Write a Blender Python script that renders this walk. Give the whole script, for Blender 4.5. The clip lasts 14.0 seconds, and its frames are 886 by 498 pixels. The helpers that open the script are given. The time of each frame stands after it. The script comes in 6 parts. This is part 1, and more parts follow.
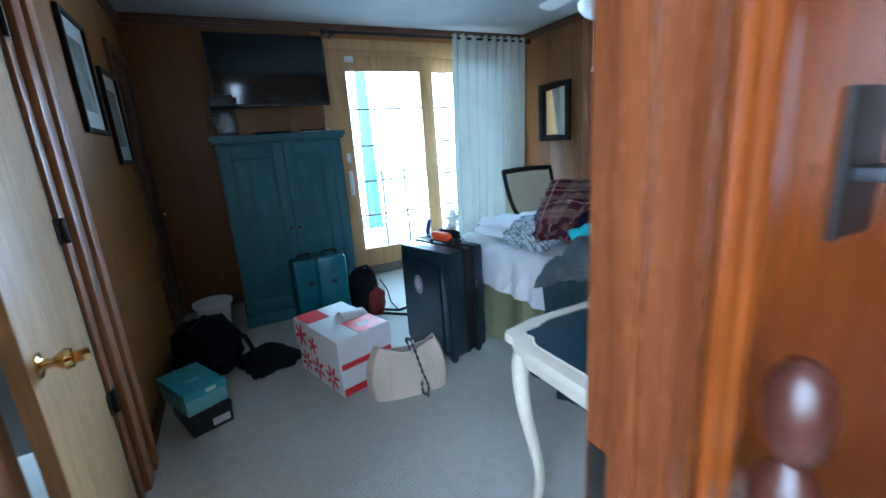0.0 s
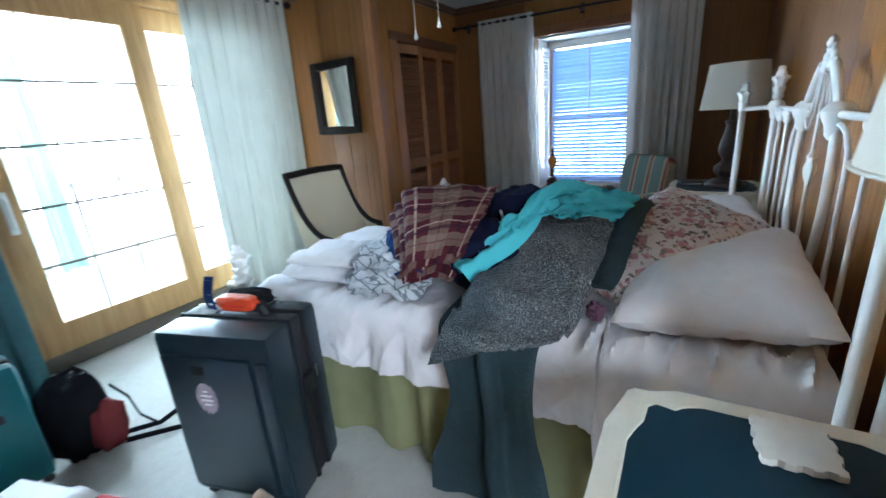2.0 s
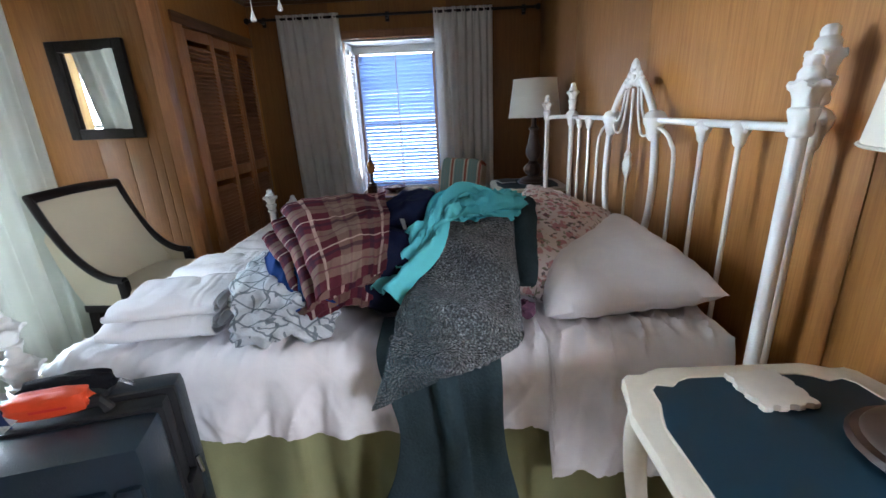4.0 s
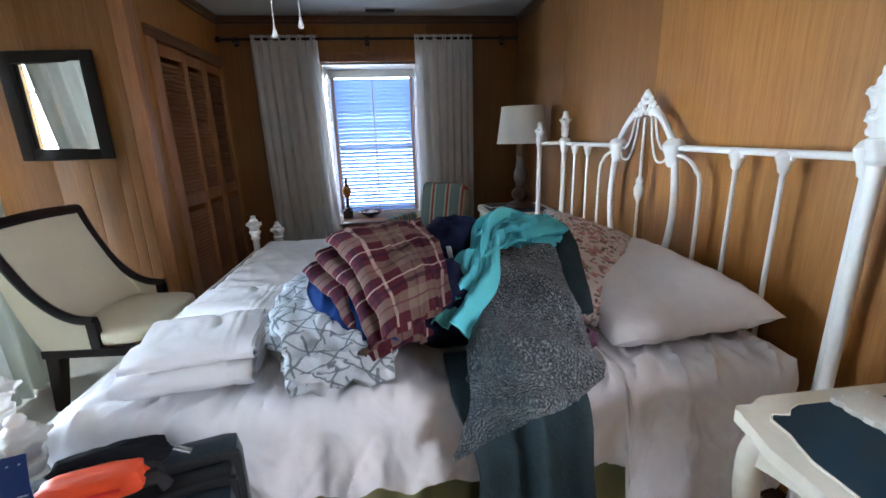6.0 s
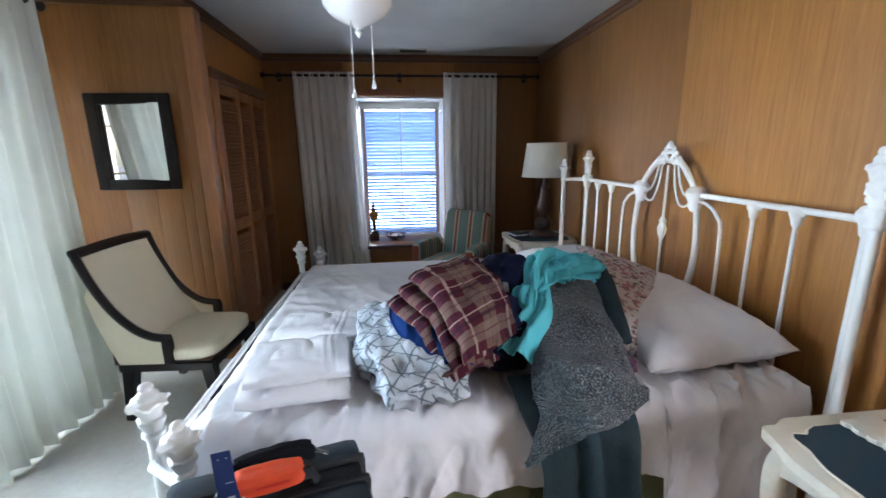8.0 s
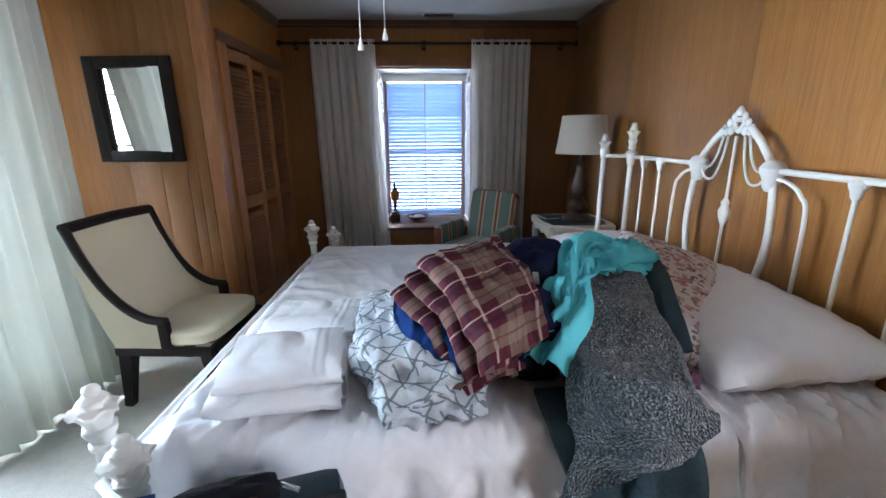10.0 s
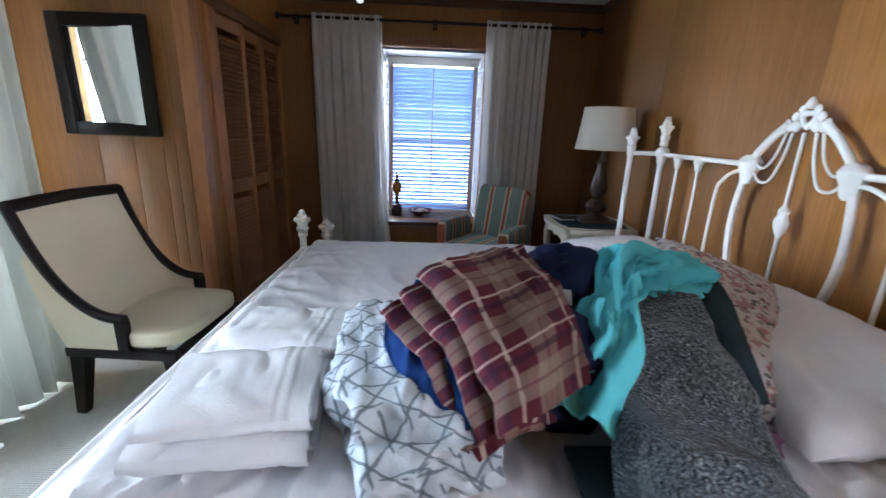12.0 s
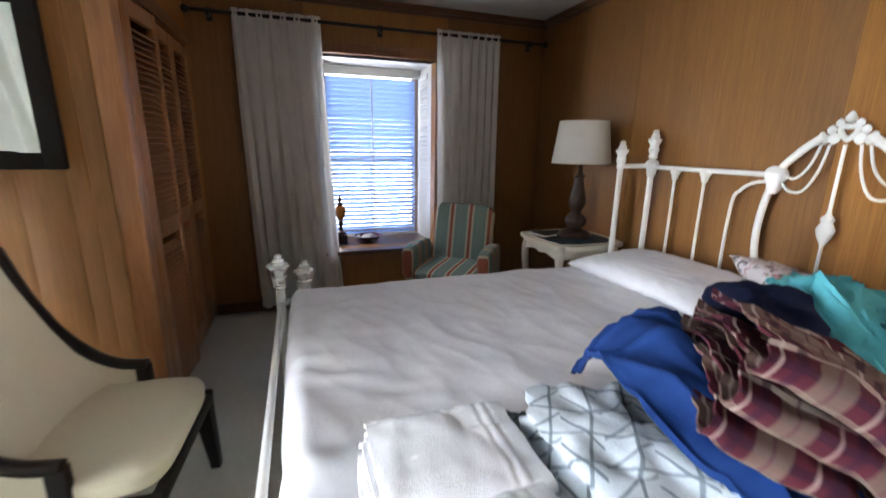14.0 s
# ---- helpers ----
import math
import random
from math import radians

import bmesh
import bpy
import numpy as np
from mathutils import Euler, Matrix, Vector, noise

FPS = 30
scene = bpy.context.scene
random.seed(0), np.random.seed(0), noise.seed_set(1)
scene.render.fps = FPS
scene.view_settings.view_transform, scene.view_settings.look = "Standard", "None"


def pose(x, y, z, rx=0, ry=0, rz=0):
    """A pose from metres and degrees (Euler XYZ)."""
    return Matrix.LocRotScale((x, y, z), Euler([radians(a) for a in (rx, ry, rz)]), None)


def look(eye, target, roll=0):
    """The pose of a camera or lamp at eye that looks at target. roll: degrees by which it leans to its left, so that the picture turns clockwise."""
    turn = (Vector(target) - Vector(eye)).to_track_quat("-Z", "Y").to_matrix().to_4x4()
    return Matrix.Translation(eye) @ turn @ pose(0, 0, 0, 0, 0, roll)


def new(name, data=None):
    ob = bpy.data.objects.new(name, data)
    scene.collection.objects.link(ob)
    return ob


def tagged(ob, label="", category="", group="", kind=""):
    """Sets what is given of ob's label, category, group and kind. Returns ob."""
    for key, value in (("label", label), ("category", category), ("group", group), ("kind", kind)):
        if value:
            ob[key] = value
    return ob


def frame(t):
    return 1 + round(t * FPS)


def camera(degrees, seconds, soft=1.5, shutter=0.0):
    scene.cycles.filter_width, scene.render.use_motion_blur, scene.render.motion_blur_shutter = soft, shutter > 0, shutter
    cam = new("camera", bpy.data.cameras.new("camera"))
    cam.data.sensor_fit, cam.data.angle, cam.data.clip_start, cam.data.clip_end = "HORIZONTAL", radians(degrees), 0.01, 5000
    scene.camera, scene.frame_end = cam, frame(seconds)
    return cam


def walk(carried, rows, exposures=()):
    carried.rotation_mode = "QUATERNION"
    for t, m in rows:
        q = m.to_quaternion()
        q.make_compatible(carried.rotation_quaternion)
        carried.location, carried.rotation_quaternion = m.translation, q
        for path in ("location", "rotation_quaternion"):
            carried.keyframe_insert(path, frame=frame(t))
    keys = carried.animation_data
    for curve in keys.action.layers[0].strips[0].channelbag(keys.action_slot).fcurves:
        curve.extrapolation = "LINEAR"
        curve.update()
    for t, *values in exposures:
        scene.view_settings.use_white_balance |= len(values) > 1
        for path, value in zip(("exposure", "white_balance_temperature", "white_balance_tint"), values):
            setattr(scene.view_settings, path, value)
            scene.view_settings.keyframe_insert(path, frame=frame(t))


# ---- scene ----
cam = camera(93.0, 14.0, shutter=0.5)
PATH = [
    (0, (0.046, -0.112, 1.38), (0.911, 1.622, 0.886), -4.1),
    (0.5, (0.117, 0.196, 1.39), (0.971, 1.940, 0.912), -3.0),
    (1, (0.189, 0.443, 1.4), (1.322, 2.005, 0.874), -2.1),
    (1.5, (0.253, 0.696, 1.41), (1.734, 1.928, 0.872), -4.7),
    (2, (0.378, 0.883, 1.383), (2.027, 1.845, 0.786), -4.2),
    (2.5, (0.494, 1.045, 1.365), (2.247, 1.768, 0.729), -1.9),
    (3, (0.564, 1.174, 1.38), (2.403, 1.671, 0.77), -1.3),
    (3.5, (0.476, 1.262, 1.378), (2.367, 1.438, 0.75), -4.6),
    (3.7, (0.431, 1.288, 1.376), (2.328, 1.397, 0.75), -3.9),
    (5.8, (0.524, 1.698, 1.374), (2.433, 1.492, 0.816), -1.7),
    (6, (0.532, 1.695, 1.384), (2.45, 1.483, 0.862), -1.7),
    (6.5, (0.478, 1.763, 1.412), (2.384, 1.445, 0.896), -1.4),
    (7, (0.392, 1.87, 1.453), (2.3, 1.506, 0.978), -1.4),
    (7.5, (0.356, 1.922, 1.505), (2.295, 1.631, 1.106), -0.6),
    (8, (0.349, 1.944, 1.525), (2.287, 1.738, 1.077), -0.7),
    (8.2, (0.352, 1.967, 1.531), (2.292, 1.793, 1.079), -0.7),
    (10.3, (0.638, 1.849, 1.446), (2.566, 1.775, 0.922), -0.4),
    (10.5, (0.614, 1.826, 1.445), (2.524, 1.646, 0.878), 0.3),
    (11, (0.648, 1.796, 1.405), (2.526, 1.472, 0.798), 0.3),
    (11.5, (0.836, 1.776, 1.418), (2.73, 1.389, 0.906), 0.5),
    (12, (0.926, 1.891, 1.4), (2.849, 1.818, 0.854), 2.2),
    (12.5, (1.04, 2.087, 1.385), (2.962, 1.859, 0.88), -0.2),
    (13, (1.189, 2.407, 1.407), (3.018, 1.858, 0.815), -4.1),
    (13.5, (1.252, 2.517, 1.407), (3.101, 2.024, 0.824), -3.2),
    (14, (1.423, 2.57, 1.413), (3.262, 1.946, 0.934), 0.9),
]
walk(cam, [(t, look(eye, target, roll)) for t, eye, target, roll in PATH], [(0, 0.86, 4650, 3), (0.5, 1.36, 4700, 1), (1.0, 1.76, 4850, 2), (2.0, 1.38, 5500, 8), (3.0, 1.31, 6100, 16), (11.5, 1.35, 6000, 17), (12.7, 1.34, 6050, 19), (14, 1.42, 6850, 20)])

# ---------------------------------------------------------------- light
WIN_CHEEK = 2.318
world = bpy.data.worlds.new("overcast_sky")
scene.world = world
world.use_nodes = True
wn = world.node_tree.nodes
sky = wn.new("ShaderNodeTexSky")
sky.sky_type, sky.sun_disc = "NISHITA", False
sky.sun_elevation, sky.sun_rotation = radians(38), radians(215)
wn["Background"].inputs["Strength"].default_value = 0.12
world.node_tree.links.new(sky.outputs[0], wn["Background"].inputs[0])


def lamp_area(name, eye, target, wide, high, watts, colour):
    data = bpy.data.lights.new(name, "AREA")
    data.shape, data.size, data.size_y, data.energy, data.color = "RECTANGLE", wide, high, watts, colour
    ob = new(name, data)
    ob.matrix_world = look(eye, target)
    return ob


sun_data = bpy.data.lights.new("sun", "SUN")
sun_data.energy, sun_data.angle, sun_data.color = 1.0, radians(12), (1.0, 0.96, 0.9)
sun = new("sun", sun_data)
sun.matrix_world = look((-12, -16, 20), (0, 0, 0))
# the bright overcast sky beyond the porch and beyond the box window
lamp_area("daylight_north", (2.9, 9.2, 1.7), (2.5, 4.0, 1.4), 8.4, 5.0, 2250, (0.76, 0.91, 1.0))
lamp_area("daylight_east", (7.9, 1.9, 1.9), (5.0, 1.9, 1.4), 4.0, 3.6, 200, (0.70, 0.86, 1.0))
# Fill for the hall and the bed's west side, through an added unseen window.
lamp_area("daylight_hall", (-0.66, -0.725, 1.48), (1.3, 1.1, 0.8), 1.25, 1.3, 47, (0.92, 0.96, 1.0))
# the glazed north cheek of the box window
lamp_area("daylight_cheek", (5.48, WIN_CHEEK, 1.36), (2.6, 0.2, 1.2), 0.24, 1.35, 5, (0.82, 0.93, 1.0))

# ---------------------------------------------------------------- materials
def material(name, rough=0.6, metal=0.0, spec=0.5):
    m = bpy.data.materials.new(name)
    m.use_nodes = True
    b = m.node_tree.nodes["Principled BSDF"]
    b.inputs["Roughness"].default_value = rough
    b.inputs["Metallic"].default_value = metal
    b.inputs["Specular IOR Level"].default_value = spec
    return m, m.node_tree.nodes, m.node_tree.links, b


def coords(n, l, kind="Object", scale=(1, 1, 1), turn=(0, 0, 0)):
    tc, mp = n.new("ShaderNodeTexCoord"), n.new("ShaderNodeMapping")
    mp.inputs["Scale"].default_value = scale
    mp.inputs["Rotation"].default_value = [radians(a) for a in turn]
    l.new(tc.outputs[kind], mp.inputs["Vector"])
    return mp.outputs["Vector"]


def noise_of(n, l, vec, scale, detail=4.0, rough=0.55, warp=0.0):
    t = n.new("ShaderNodeTexNoise")
    t.inputs["Scale"].default_value, t.inputs["Detail"].default_value = scale, detail
    t.inputs["Roughness"].default_value, t.inputs["Distortion"].default_value = rough, warp
    l.new(vec, t.inputs["Vector"])
    return t.outputs["Fac"]


def ramp(n, l, fac, *stops):
    r = n.new("ShaderNodeValToRGB")
    e = r.color_ramp.elements
    while len(e) < len(stops):
        e.new(0.5)
    for k, (at, c) in enumerate(stops):
        e[k].position, e[k].color = at, (*c, 1)
    l.new(fac, r.inputs[0])
    return r.outputs[0]


def mix(n, l, kind, fac, a, b):
    m = n.new("ShaderNodeMix")
    m.data_type, m.blend_type = "RGBA", kind
    for sock, v in ((m.inputs[0], fac), (m.inputs[6], a), (m.inputs[7], b)):
        if isinstance(v, (int, float)):
            sock.default_value = v
        elif isinstance(v, tuple):
            sock.default_value = (*v, 1)
        else:
            l.new(v, sock)
    return m.outputs[2]


def sums(n, l, op, a, b):
    m = n.new("ShaderNodeMath")
    m.operation = op
    for sock, v in zip(m.inputs, (a, b)):
        if isinstance(v, (int, float)):
            sock.default_value = v
        else:
            l.new(v, sock)
    return m.outputs[0]


def bump(n, l, b, height, strength=0.3, dist=0.01):
    bp = n.new("ShaderNodeBump")
    bp.inputs["Strength"].default_value, bp.inputs["Distance"].default_value = strength, dist
    l.new(height, bp.inputs["Height"])
    l.new(bp.outputs[0], b.inputs["Normal"])


def dark(c, k):
    return tuple(v * k for v in c)


def plain(name, c, rough=0.5, metal=0.0, vary=0.12, big=3.0, small=60.0, relief=0.08, spec=0.5, kind="Object"):
    """Paint, plastic, leather or cloth of one colour with faint blotches and a fine grain."""
    m, n, l, b = material(name, rough, metal, spec)
    v = coords(n, l, kind)
    f1, f2 = noise_of(n, l, v, big), noise_of(n, l, v, small)
    c1 = ramp(n, l, f1, (0.3, dark(c, 1 - vary)), (0.7, dark(c, 1 + vary * 0.5)))
    c2 = mix(n, l, "MULTIPLY", vary, c1, ramp(n, l, f2, (0.35, (0.55, 0.55, 0.55)), (0.65, (1, 1, 1))))
    l.new(c2, b.inputs["Base Color"])
    l.new(ramp(n, l, f1, (0.2, (rough * 0.85,) * 3), (0.8, (min(1, rough * 1.15),) * 3)), b.inputs["Roughness"])
    if relief:
        bump(n, l, b, f2, relief, 0.004)
    return m


def wood(name, c1, c2, rough=0.45, grain=(14, 14, 0.7), sheets=0.0, relief=0.06, spec=0.5, along=1.0):
    """Wood whose grain runs along the axis of the smallest scale."""
    m, n, l, b = material(name, rough, 0, spec)
    v = coords(n, l, "Object", tuple(g * along for g in grain))
    f1 = noise_of(n, l, v, 2.2, 6, 0.62, 0.6)
    f2 = noise_of(n, l, v, 11.0, 3, 0.6)
    f3 = noise_of(n, l, coords(n, l), 0.9, 2)
    c = ramp(n, l, f1, (0.25, c1), (0.5, tuple((p + q) / 2 for p, q in zip(c1, c2))), (0.75, c2))
    c = mix(n, l, "MULTIPLY", 0.45, c, ramp(n, l, f2, (0.35, (0.6, 0.55, 0.5)), (0.6, (1, 1, 1))))
    c = mix(n, l, "MULTIPLY", 0.3, c, ramp(n, l, f3, (0.3, (0.7, 0.68, 0.66)), (0.7, (1, 1, 1))))
    if sheets:
        info = n.new("ShaderNodeObjectInfo")
        c = mix(n, l, "MULTIPLY", sheets, c, ramp(n, l, info.outputs["Random"], (0, (0.6, 0.6, 0.62)), (1, (1, 1, 1))))
    l.new(c, b.inputs["Base Color"])
    l.new(ramp(n, l, f2, (0.3, (rough * 1.2,) * 3), (0.7, (rough * 0.85,) * 3)), b.inputs["Roughness"])
    bump(n, l, b, f2, relief, 0.003)
    return m


M_panel = wood("wood_panelling", (0.305, 0.123, 0.022), (0.415, 0.180, 0.036), 0.50, (22, 22, 0.6))
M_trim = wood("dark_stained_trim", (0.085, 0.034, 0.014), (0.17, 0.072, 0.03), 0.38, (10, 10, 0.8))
M_trim_long = wood("dark_stained_moulding", (0.085, 0.034, 0.014), (0.17, 0.072, 0.03), 0.38, (0.8, 0.8, 12))
M_casing = wood("stained_casing", (0.25, 0.10, 0.035), (0.42, 0.18, 0.065), 0.36, (12, 12, 0.7))
M_louvre = wood("stained_louvre", (0.24, 0.095, 0.04), (0.40, 0.175, 0.08), 0.42, (1.0, 12, 12))
M_hall = wood("varnished_orange_wood", (0.115, 0.024, 0.0035), (0.18, 0.047, 0.007), 0.16, (7, 7, 0.5))
M_pine = wood("light_pine_door", (0.44, 0.24, 0.085), (0.62, 0.38, 0.16), 0.4, (9, 9, 0.5))
M_white = plain("white_enamel", (0.80, 0.79, 0.75), 0.32, vary=0.06, relief=0.15, small=25)
M_ceiling = plain("ceiling_paint", (0.56, 0.57, 0.56), 0.9, vary=0.08, relief=0.2, small=120)
M_black = plain("black_plastic", (0.012, 0.013, 0.015), 0.4)
M_espresso = plain("espresso_wood", (0.016, 0.011, 0.010), 0.4, relief=0.03, spec=0.25)


def cotton():
    m, n, l, b = material("white_cotton", 0.8, 0, 0.2)
    v = coords(n, l)
    warped = noise_of(n, l, v, 7.0, 5, 0.6, 1.8)
    crease = n.new("ShaderNodeTexNoise")
    crease.noise_type = "RIDGED_MULTIFRACTAL"
    crease.inputs["Scale"].default_value, crease.inputs["Detail"].default_value = 4.5, 3
    crease.inputs["Distortion"].default_value = 0.8
    l.new(v, crease.inputs["Vector"])
    weave = noise_of(n, l, v, 420, 2)
    c = ramp(n, l, warped, (0.3, (0.74, 0.73, 0.755)), (0.7, (0.80, 0.79, 0.805)))
    l.new(mix(n, l, "MULTIPLY", 0.15, c, ramp(n, l, weave, (0.3, (0.8, 0.8, 0.8)), (0.6, (1, 1, 1)))), b.inputs["Base Color"])
    h = sums(n, l, "ADD", sums(n, l, "MULTIPLY", crease.outputs["Fac"], 0.55), sums(n, l, "ADD", warped, sums(n, l, "MULTIPLY", weave, 0.04)))
    bump(n, l, b, h, 0.22, 0.010)
    return m


M_sheet = cotton()


def carpet():
    m, n, l, b = material("beige_ribbed_carpet", 0.95, 0, 0.1)
    v = coords(n, l)
    f1, f2, f3 = noise_of(n, l, v, 1.6), noise_of(n, l, v, 240, 2), noise_of(n, l, v, 24, 4)
    w = n.new("ShaderNodeTexWave")
    w.bands_direction = "X"
    w.inputs["Scale"].default_value, w.inputs["Distortion"].default_value = 28, 1.4
    w.inputs["Detail"].default_value, w.inputs["Detail Scale"].default_value = 2, 6
    l.new(v, w.inputs["Vector"])
    c = ramp(n, l, f1, (0.3, (0.55, 0.545, 0.495)), (0.7, (0.65, 0.64, 0.59)))
    c = mix(n, l, "MULTIPLY", 0.5, c, ramp(n, l, f2, (0.3, (0.5, 0.5, 0.5)), (0.65, (1, 1, 1))))
    c = mix(n, l, "MULTIPLY", 0.10, c, ramp(n, l, w.outputs["Fac"], (0.1, (0.5, 0.5, 0.48)), (0.6, (1, 1, 1))))
    c = mix(n, l, "MULTIPLY", 0.25, c, ramp(n, l, f3, (0.3, (0.7, 0.68, 0.64)), (0.6, (1, 1, 1))))
    l.new(c, b.inputs["Base Color"])
    bump(n, l, b, sums(n, l, "ADD", sums(n, l, "MULTIPLY", w.outputs["Fac"], 0.25), f2), 0.6, 0.008)
    return m


M_carpet = carpet()


def glass_pane():
    m, n, l, b = material("window_glass", 0.02)
    b.inputs["Base Color"].default_value = (0.98, 0.99, 0.99, 1)
    b.inputs["Transmission Weight"].default_value = 1.0
    b.inputs["IOR"].default_value = 1.05
    return m


M_glass = glass_pane()
# Darker panelling tone; on the niche it offsets the strong light there.
M_panel_dull = wood("darker_wood_panelling", (0.195, 0.079, 0.016), (0.262, 0.113, 0.026), 0.50, (22, 22, 0.6))
M_casing_dark = wood("varnished_jamb", (0.075, 0.020, 0.005), (0.125, 0.038, 0.010), 0.26, (9, 9, 0.5))
M_mahogany = wood("mahogany", (0.025, 0.008, 0.005), (0.055, 0.016, 0.009), 0.30, (8, 8, 0.8))
M_iron = plain("blackened_metal", (0.03, 0.028, 0.026), 0.4, 0.7)
M_brass = plain("polished_brass", (0.75, 0.50, 0.18), 0.16, 1.0, vary=0.08, relief=0.02)
M_sill = plain("grey_brown_sill", (0.16, 0.13, 0.10), 0.6, vary=0.25)
M_muntin = plain("brown_grey_muntin", (0.22, 0.17, 0.12), 0.5)
M_tape = plain("ladder_tape", (0.55, 0.36, 0.28), 0.8)
M_sand = plain("sandy_ground", (0.45, 0.42, 0.36), 0.95, vary=0.2, big=0.5, small=30)
M_deck = plain("grey_decking", (0.52, 0.53, 0.52), 0.8, vary=0.15)


# Glow for the ceiling lamp that is added out of view in the hall.
def bulb():
    m, n, l, b = material("added_lamp_glass", 0.5)
    b.inputs["Base Color"].default_value = (0.9, 0.85, 0.75, 1)
    b.inputs["Emission Color"].default_value = (1.0, 0.72, 0.42, 1)
    b.inputs["Emission Strength"].default_value = 12.0
    return m


M_bulb = bulb()


def thin(name, c, through_share=0.4, rough=0.9, weave=700.0, vary=0.06):
    """Cloth or plastic thin enough to let some light through."""
    m, n, l, b = material(name, rough, 0, 0.2)
    v = coords(n, l)
    f1, f2 = noise_of(n, l, v, 5), noise_of(n, l, v, weave, 2)
    col = ramp(n, l, f1, (0.3, dark(c, 1 - vary)), (0.7, c))
    col = mix(n, l, "MULTIPLY", 0.25, col, ramp(n, l, f2, (0.3, (0.75, 0.75, 0.75)), (0.6, (1, 1, 1))))
    l.new(col, b.inputs["Base Color"])
    bump(n, l, b, f2, 0.1, 0.002)
    t, mx = n.new("ShaderNodeBsdfTranslucent"), n.new("ShaderNodeMixShader")
    l.new(col, t.inputs["Color"])
    mx.inputs[0].default_value = through_share
    l.new(b.outputs[0], mx.inputs[1])
    l.new(t.outputs[0], mx.inputs[2])
    l.new(mx.outputs[0], n["Material Output"].inputs["Surface"])
    return m


# Blue of the skylight is put into the white slats' colour.
M_slat = thin("skylight_blue_slat", (0.50, 0.63, 0.83), 0.28, 0.5, 90)
M_sheer = thin("sheer_curtain", (0.55, 0.565, 0.50), 0.058)
M_linen = thin("linen_curtain", (0.82, 0.80, 0.75), 0.36)
M_shade = thin("lampshade_cloth", (0.76, 0.72, 0.62), 0.3, 0.9, 500)
M_drape_out = thin("outdoor_drape", (0.34, 0.55, 0.52), 0.12)
M_teal = plain("teal_paint", (0.035, 0.125, 0.145), 0.55, vary=0.22, big=5, small=40, relief=0.1)
M_tealcase = plain("teal_shell", (0.012, 0.13, 0.15), 0.35, vary=0.1)
M_screen = plain("black_screen", (0.006, 0.007, 0.009), 0.12, vary=0.05, relief=0)
M_navyboard = plain("navy_inlay", (0.008, 0.034, 0.054), 0.45, vary=0.15, small=300, relief=0.12, spec=0.25)
M_cream = plain("cream_paint", (0.66, 0.60, 0.48), 0.4, vary=0.1, big=8, small=50)
M_creampad = plain("cream_upholstery", (0.64, 0.565, 0.41), 0.85, vary=0.06, small=350, relief=0.15, spec=0.2)
M_case = plain("dark_grey_shell", (0.011, 0.024, 0.036), 0.36, vary=0.12, small=260, relief=0.25)
M_casetrim = plain("black_zip", (0.008, 0.009, 0.011), 0.6)
M_red = plain("red_print", (0.62, 0.025, 0.03), 0.5, vary=0.06, relief=0)
M_card = plain("white_card", (0.74, 0.73, 0.72), 0.55, vary=0.06)
M_beige = plain("beige_leather", (0.62, 0.51, 0.41), 0.55, vary=0.12, small=180, relief=0.2)
M_aqua = plain("aqua_card", (0.07, 0.33, 0.40), 0.5, vary=0.08)
M_blackcloth = plain("black_cloth", (0.010, 0.011, 0.014), 0.9, vary=0.2, small=200, relief=0.3, spec=0.1)
M_navy = plain("navy_cloth", (0.008, 0.012, 0.035), 0.9, vary=0.15, small=250, relief=0.2, spec=0.1)
M_blue = plain("royal_blue_cloth", (0.008, 0.033, 0.135), 0.85, vary=0.15, small=250, relief=0.2, spec=0.1)
M_aquacloth = plain("turquoise_cloth", (0.11, 0.52, 0.58), 0.85, vary=0.12, small=300, relief=0.15, spec=0.1)
M_olive = plain("olive_cloth", (0.27, 0.275, 0.145), 0.85, vary=0.15, small=250, relief=0.15, spec=0.1)
M_towel = plain("terry_towel", (0.84, 0.84, 0.86), 0.95, vary=0.05, small=300, relief=0.5, spec=0.1)
M_lampwood = plain("bronzed_wood", (0.050, 0.026, 0.017), 0.35, vary=0.35, big=14, small=50, relief=0.12)
M_orange = plain("orange_nylon", (0.72, 0.075, 0.02), 0.5, vary=0.1)
M_slip = plain("printed_paper", (0.52, 0.58, 0.58), 0.7, vary=0.5, big=40, small=160, relief=0)
M_bluetag = plain("blue_tag", (0.012, 0.035, 0.13), 0.45)
M_mauve = plain("mauve_tassel", (0.16, 0.07, 0.12), 0.9, relief=0.6, small=150)
M_steel = plain("brushed_steel", (0.55, 0.56, 0.58), 0.25, 1.0)
M_amber = plain("amber_glaze", (0.42, 0.16, 0.03), 0.25, vary=0.2)
M_maroon = plain("maroon_lacquer", (0.10, 0.018, 0.016), 0.3, vary=0.2)
M_picture = plain("faded_print", (0.34, 0.36, 0.30), 0.6, vary=0.5, big=9, small=30, relief=0)


def mirror_glass():
    m, n, l, b = material("mirror_glass", 0.015, 1.0)
    b.inputs["Base Color"].default_value = (0.88, 0.89, 0.88, 1)
    return m


def clear_glass():
    m, n, l, b = material("clear_glass", 0.03)
    b.inputs["Base Color"].default_value = (0.85, 0.88, 0.88, 1)
    b.inputs["Transmission Weight"].default_value = 0.85
    return m


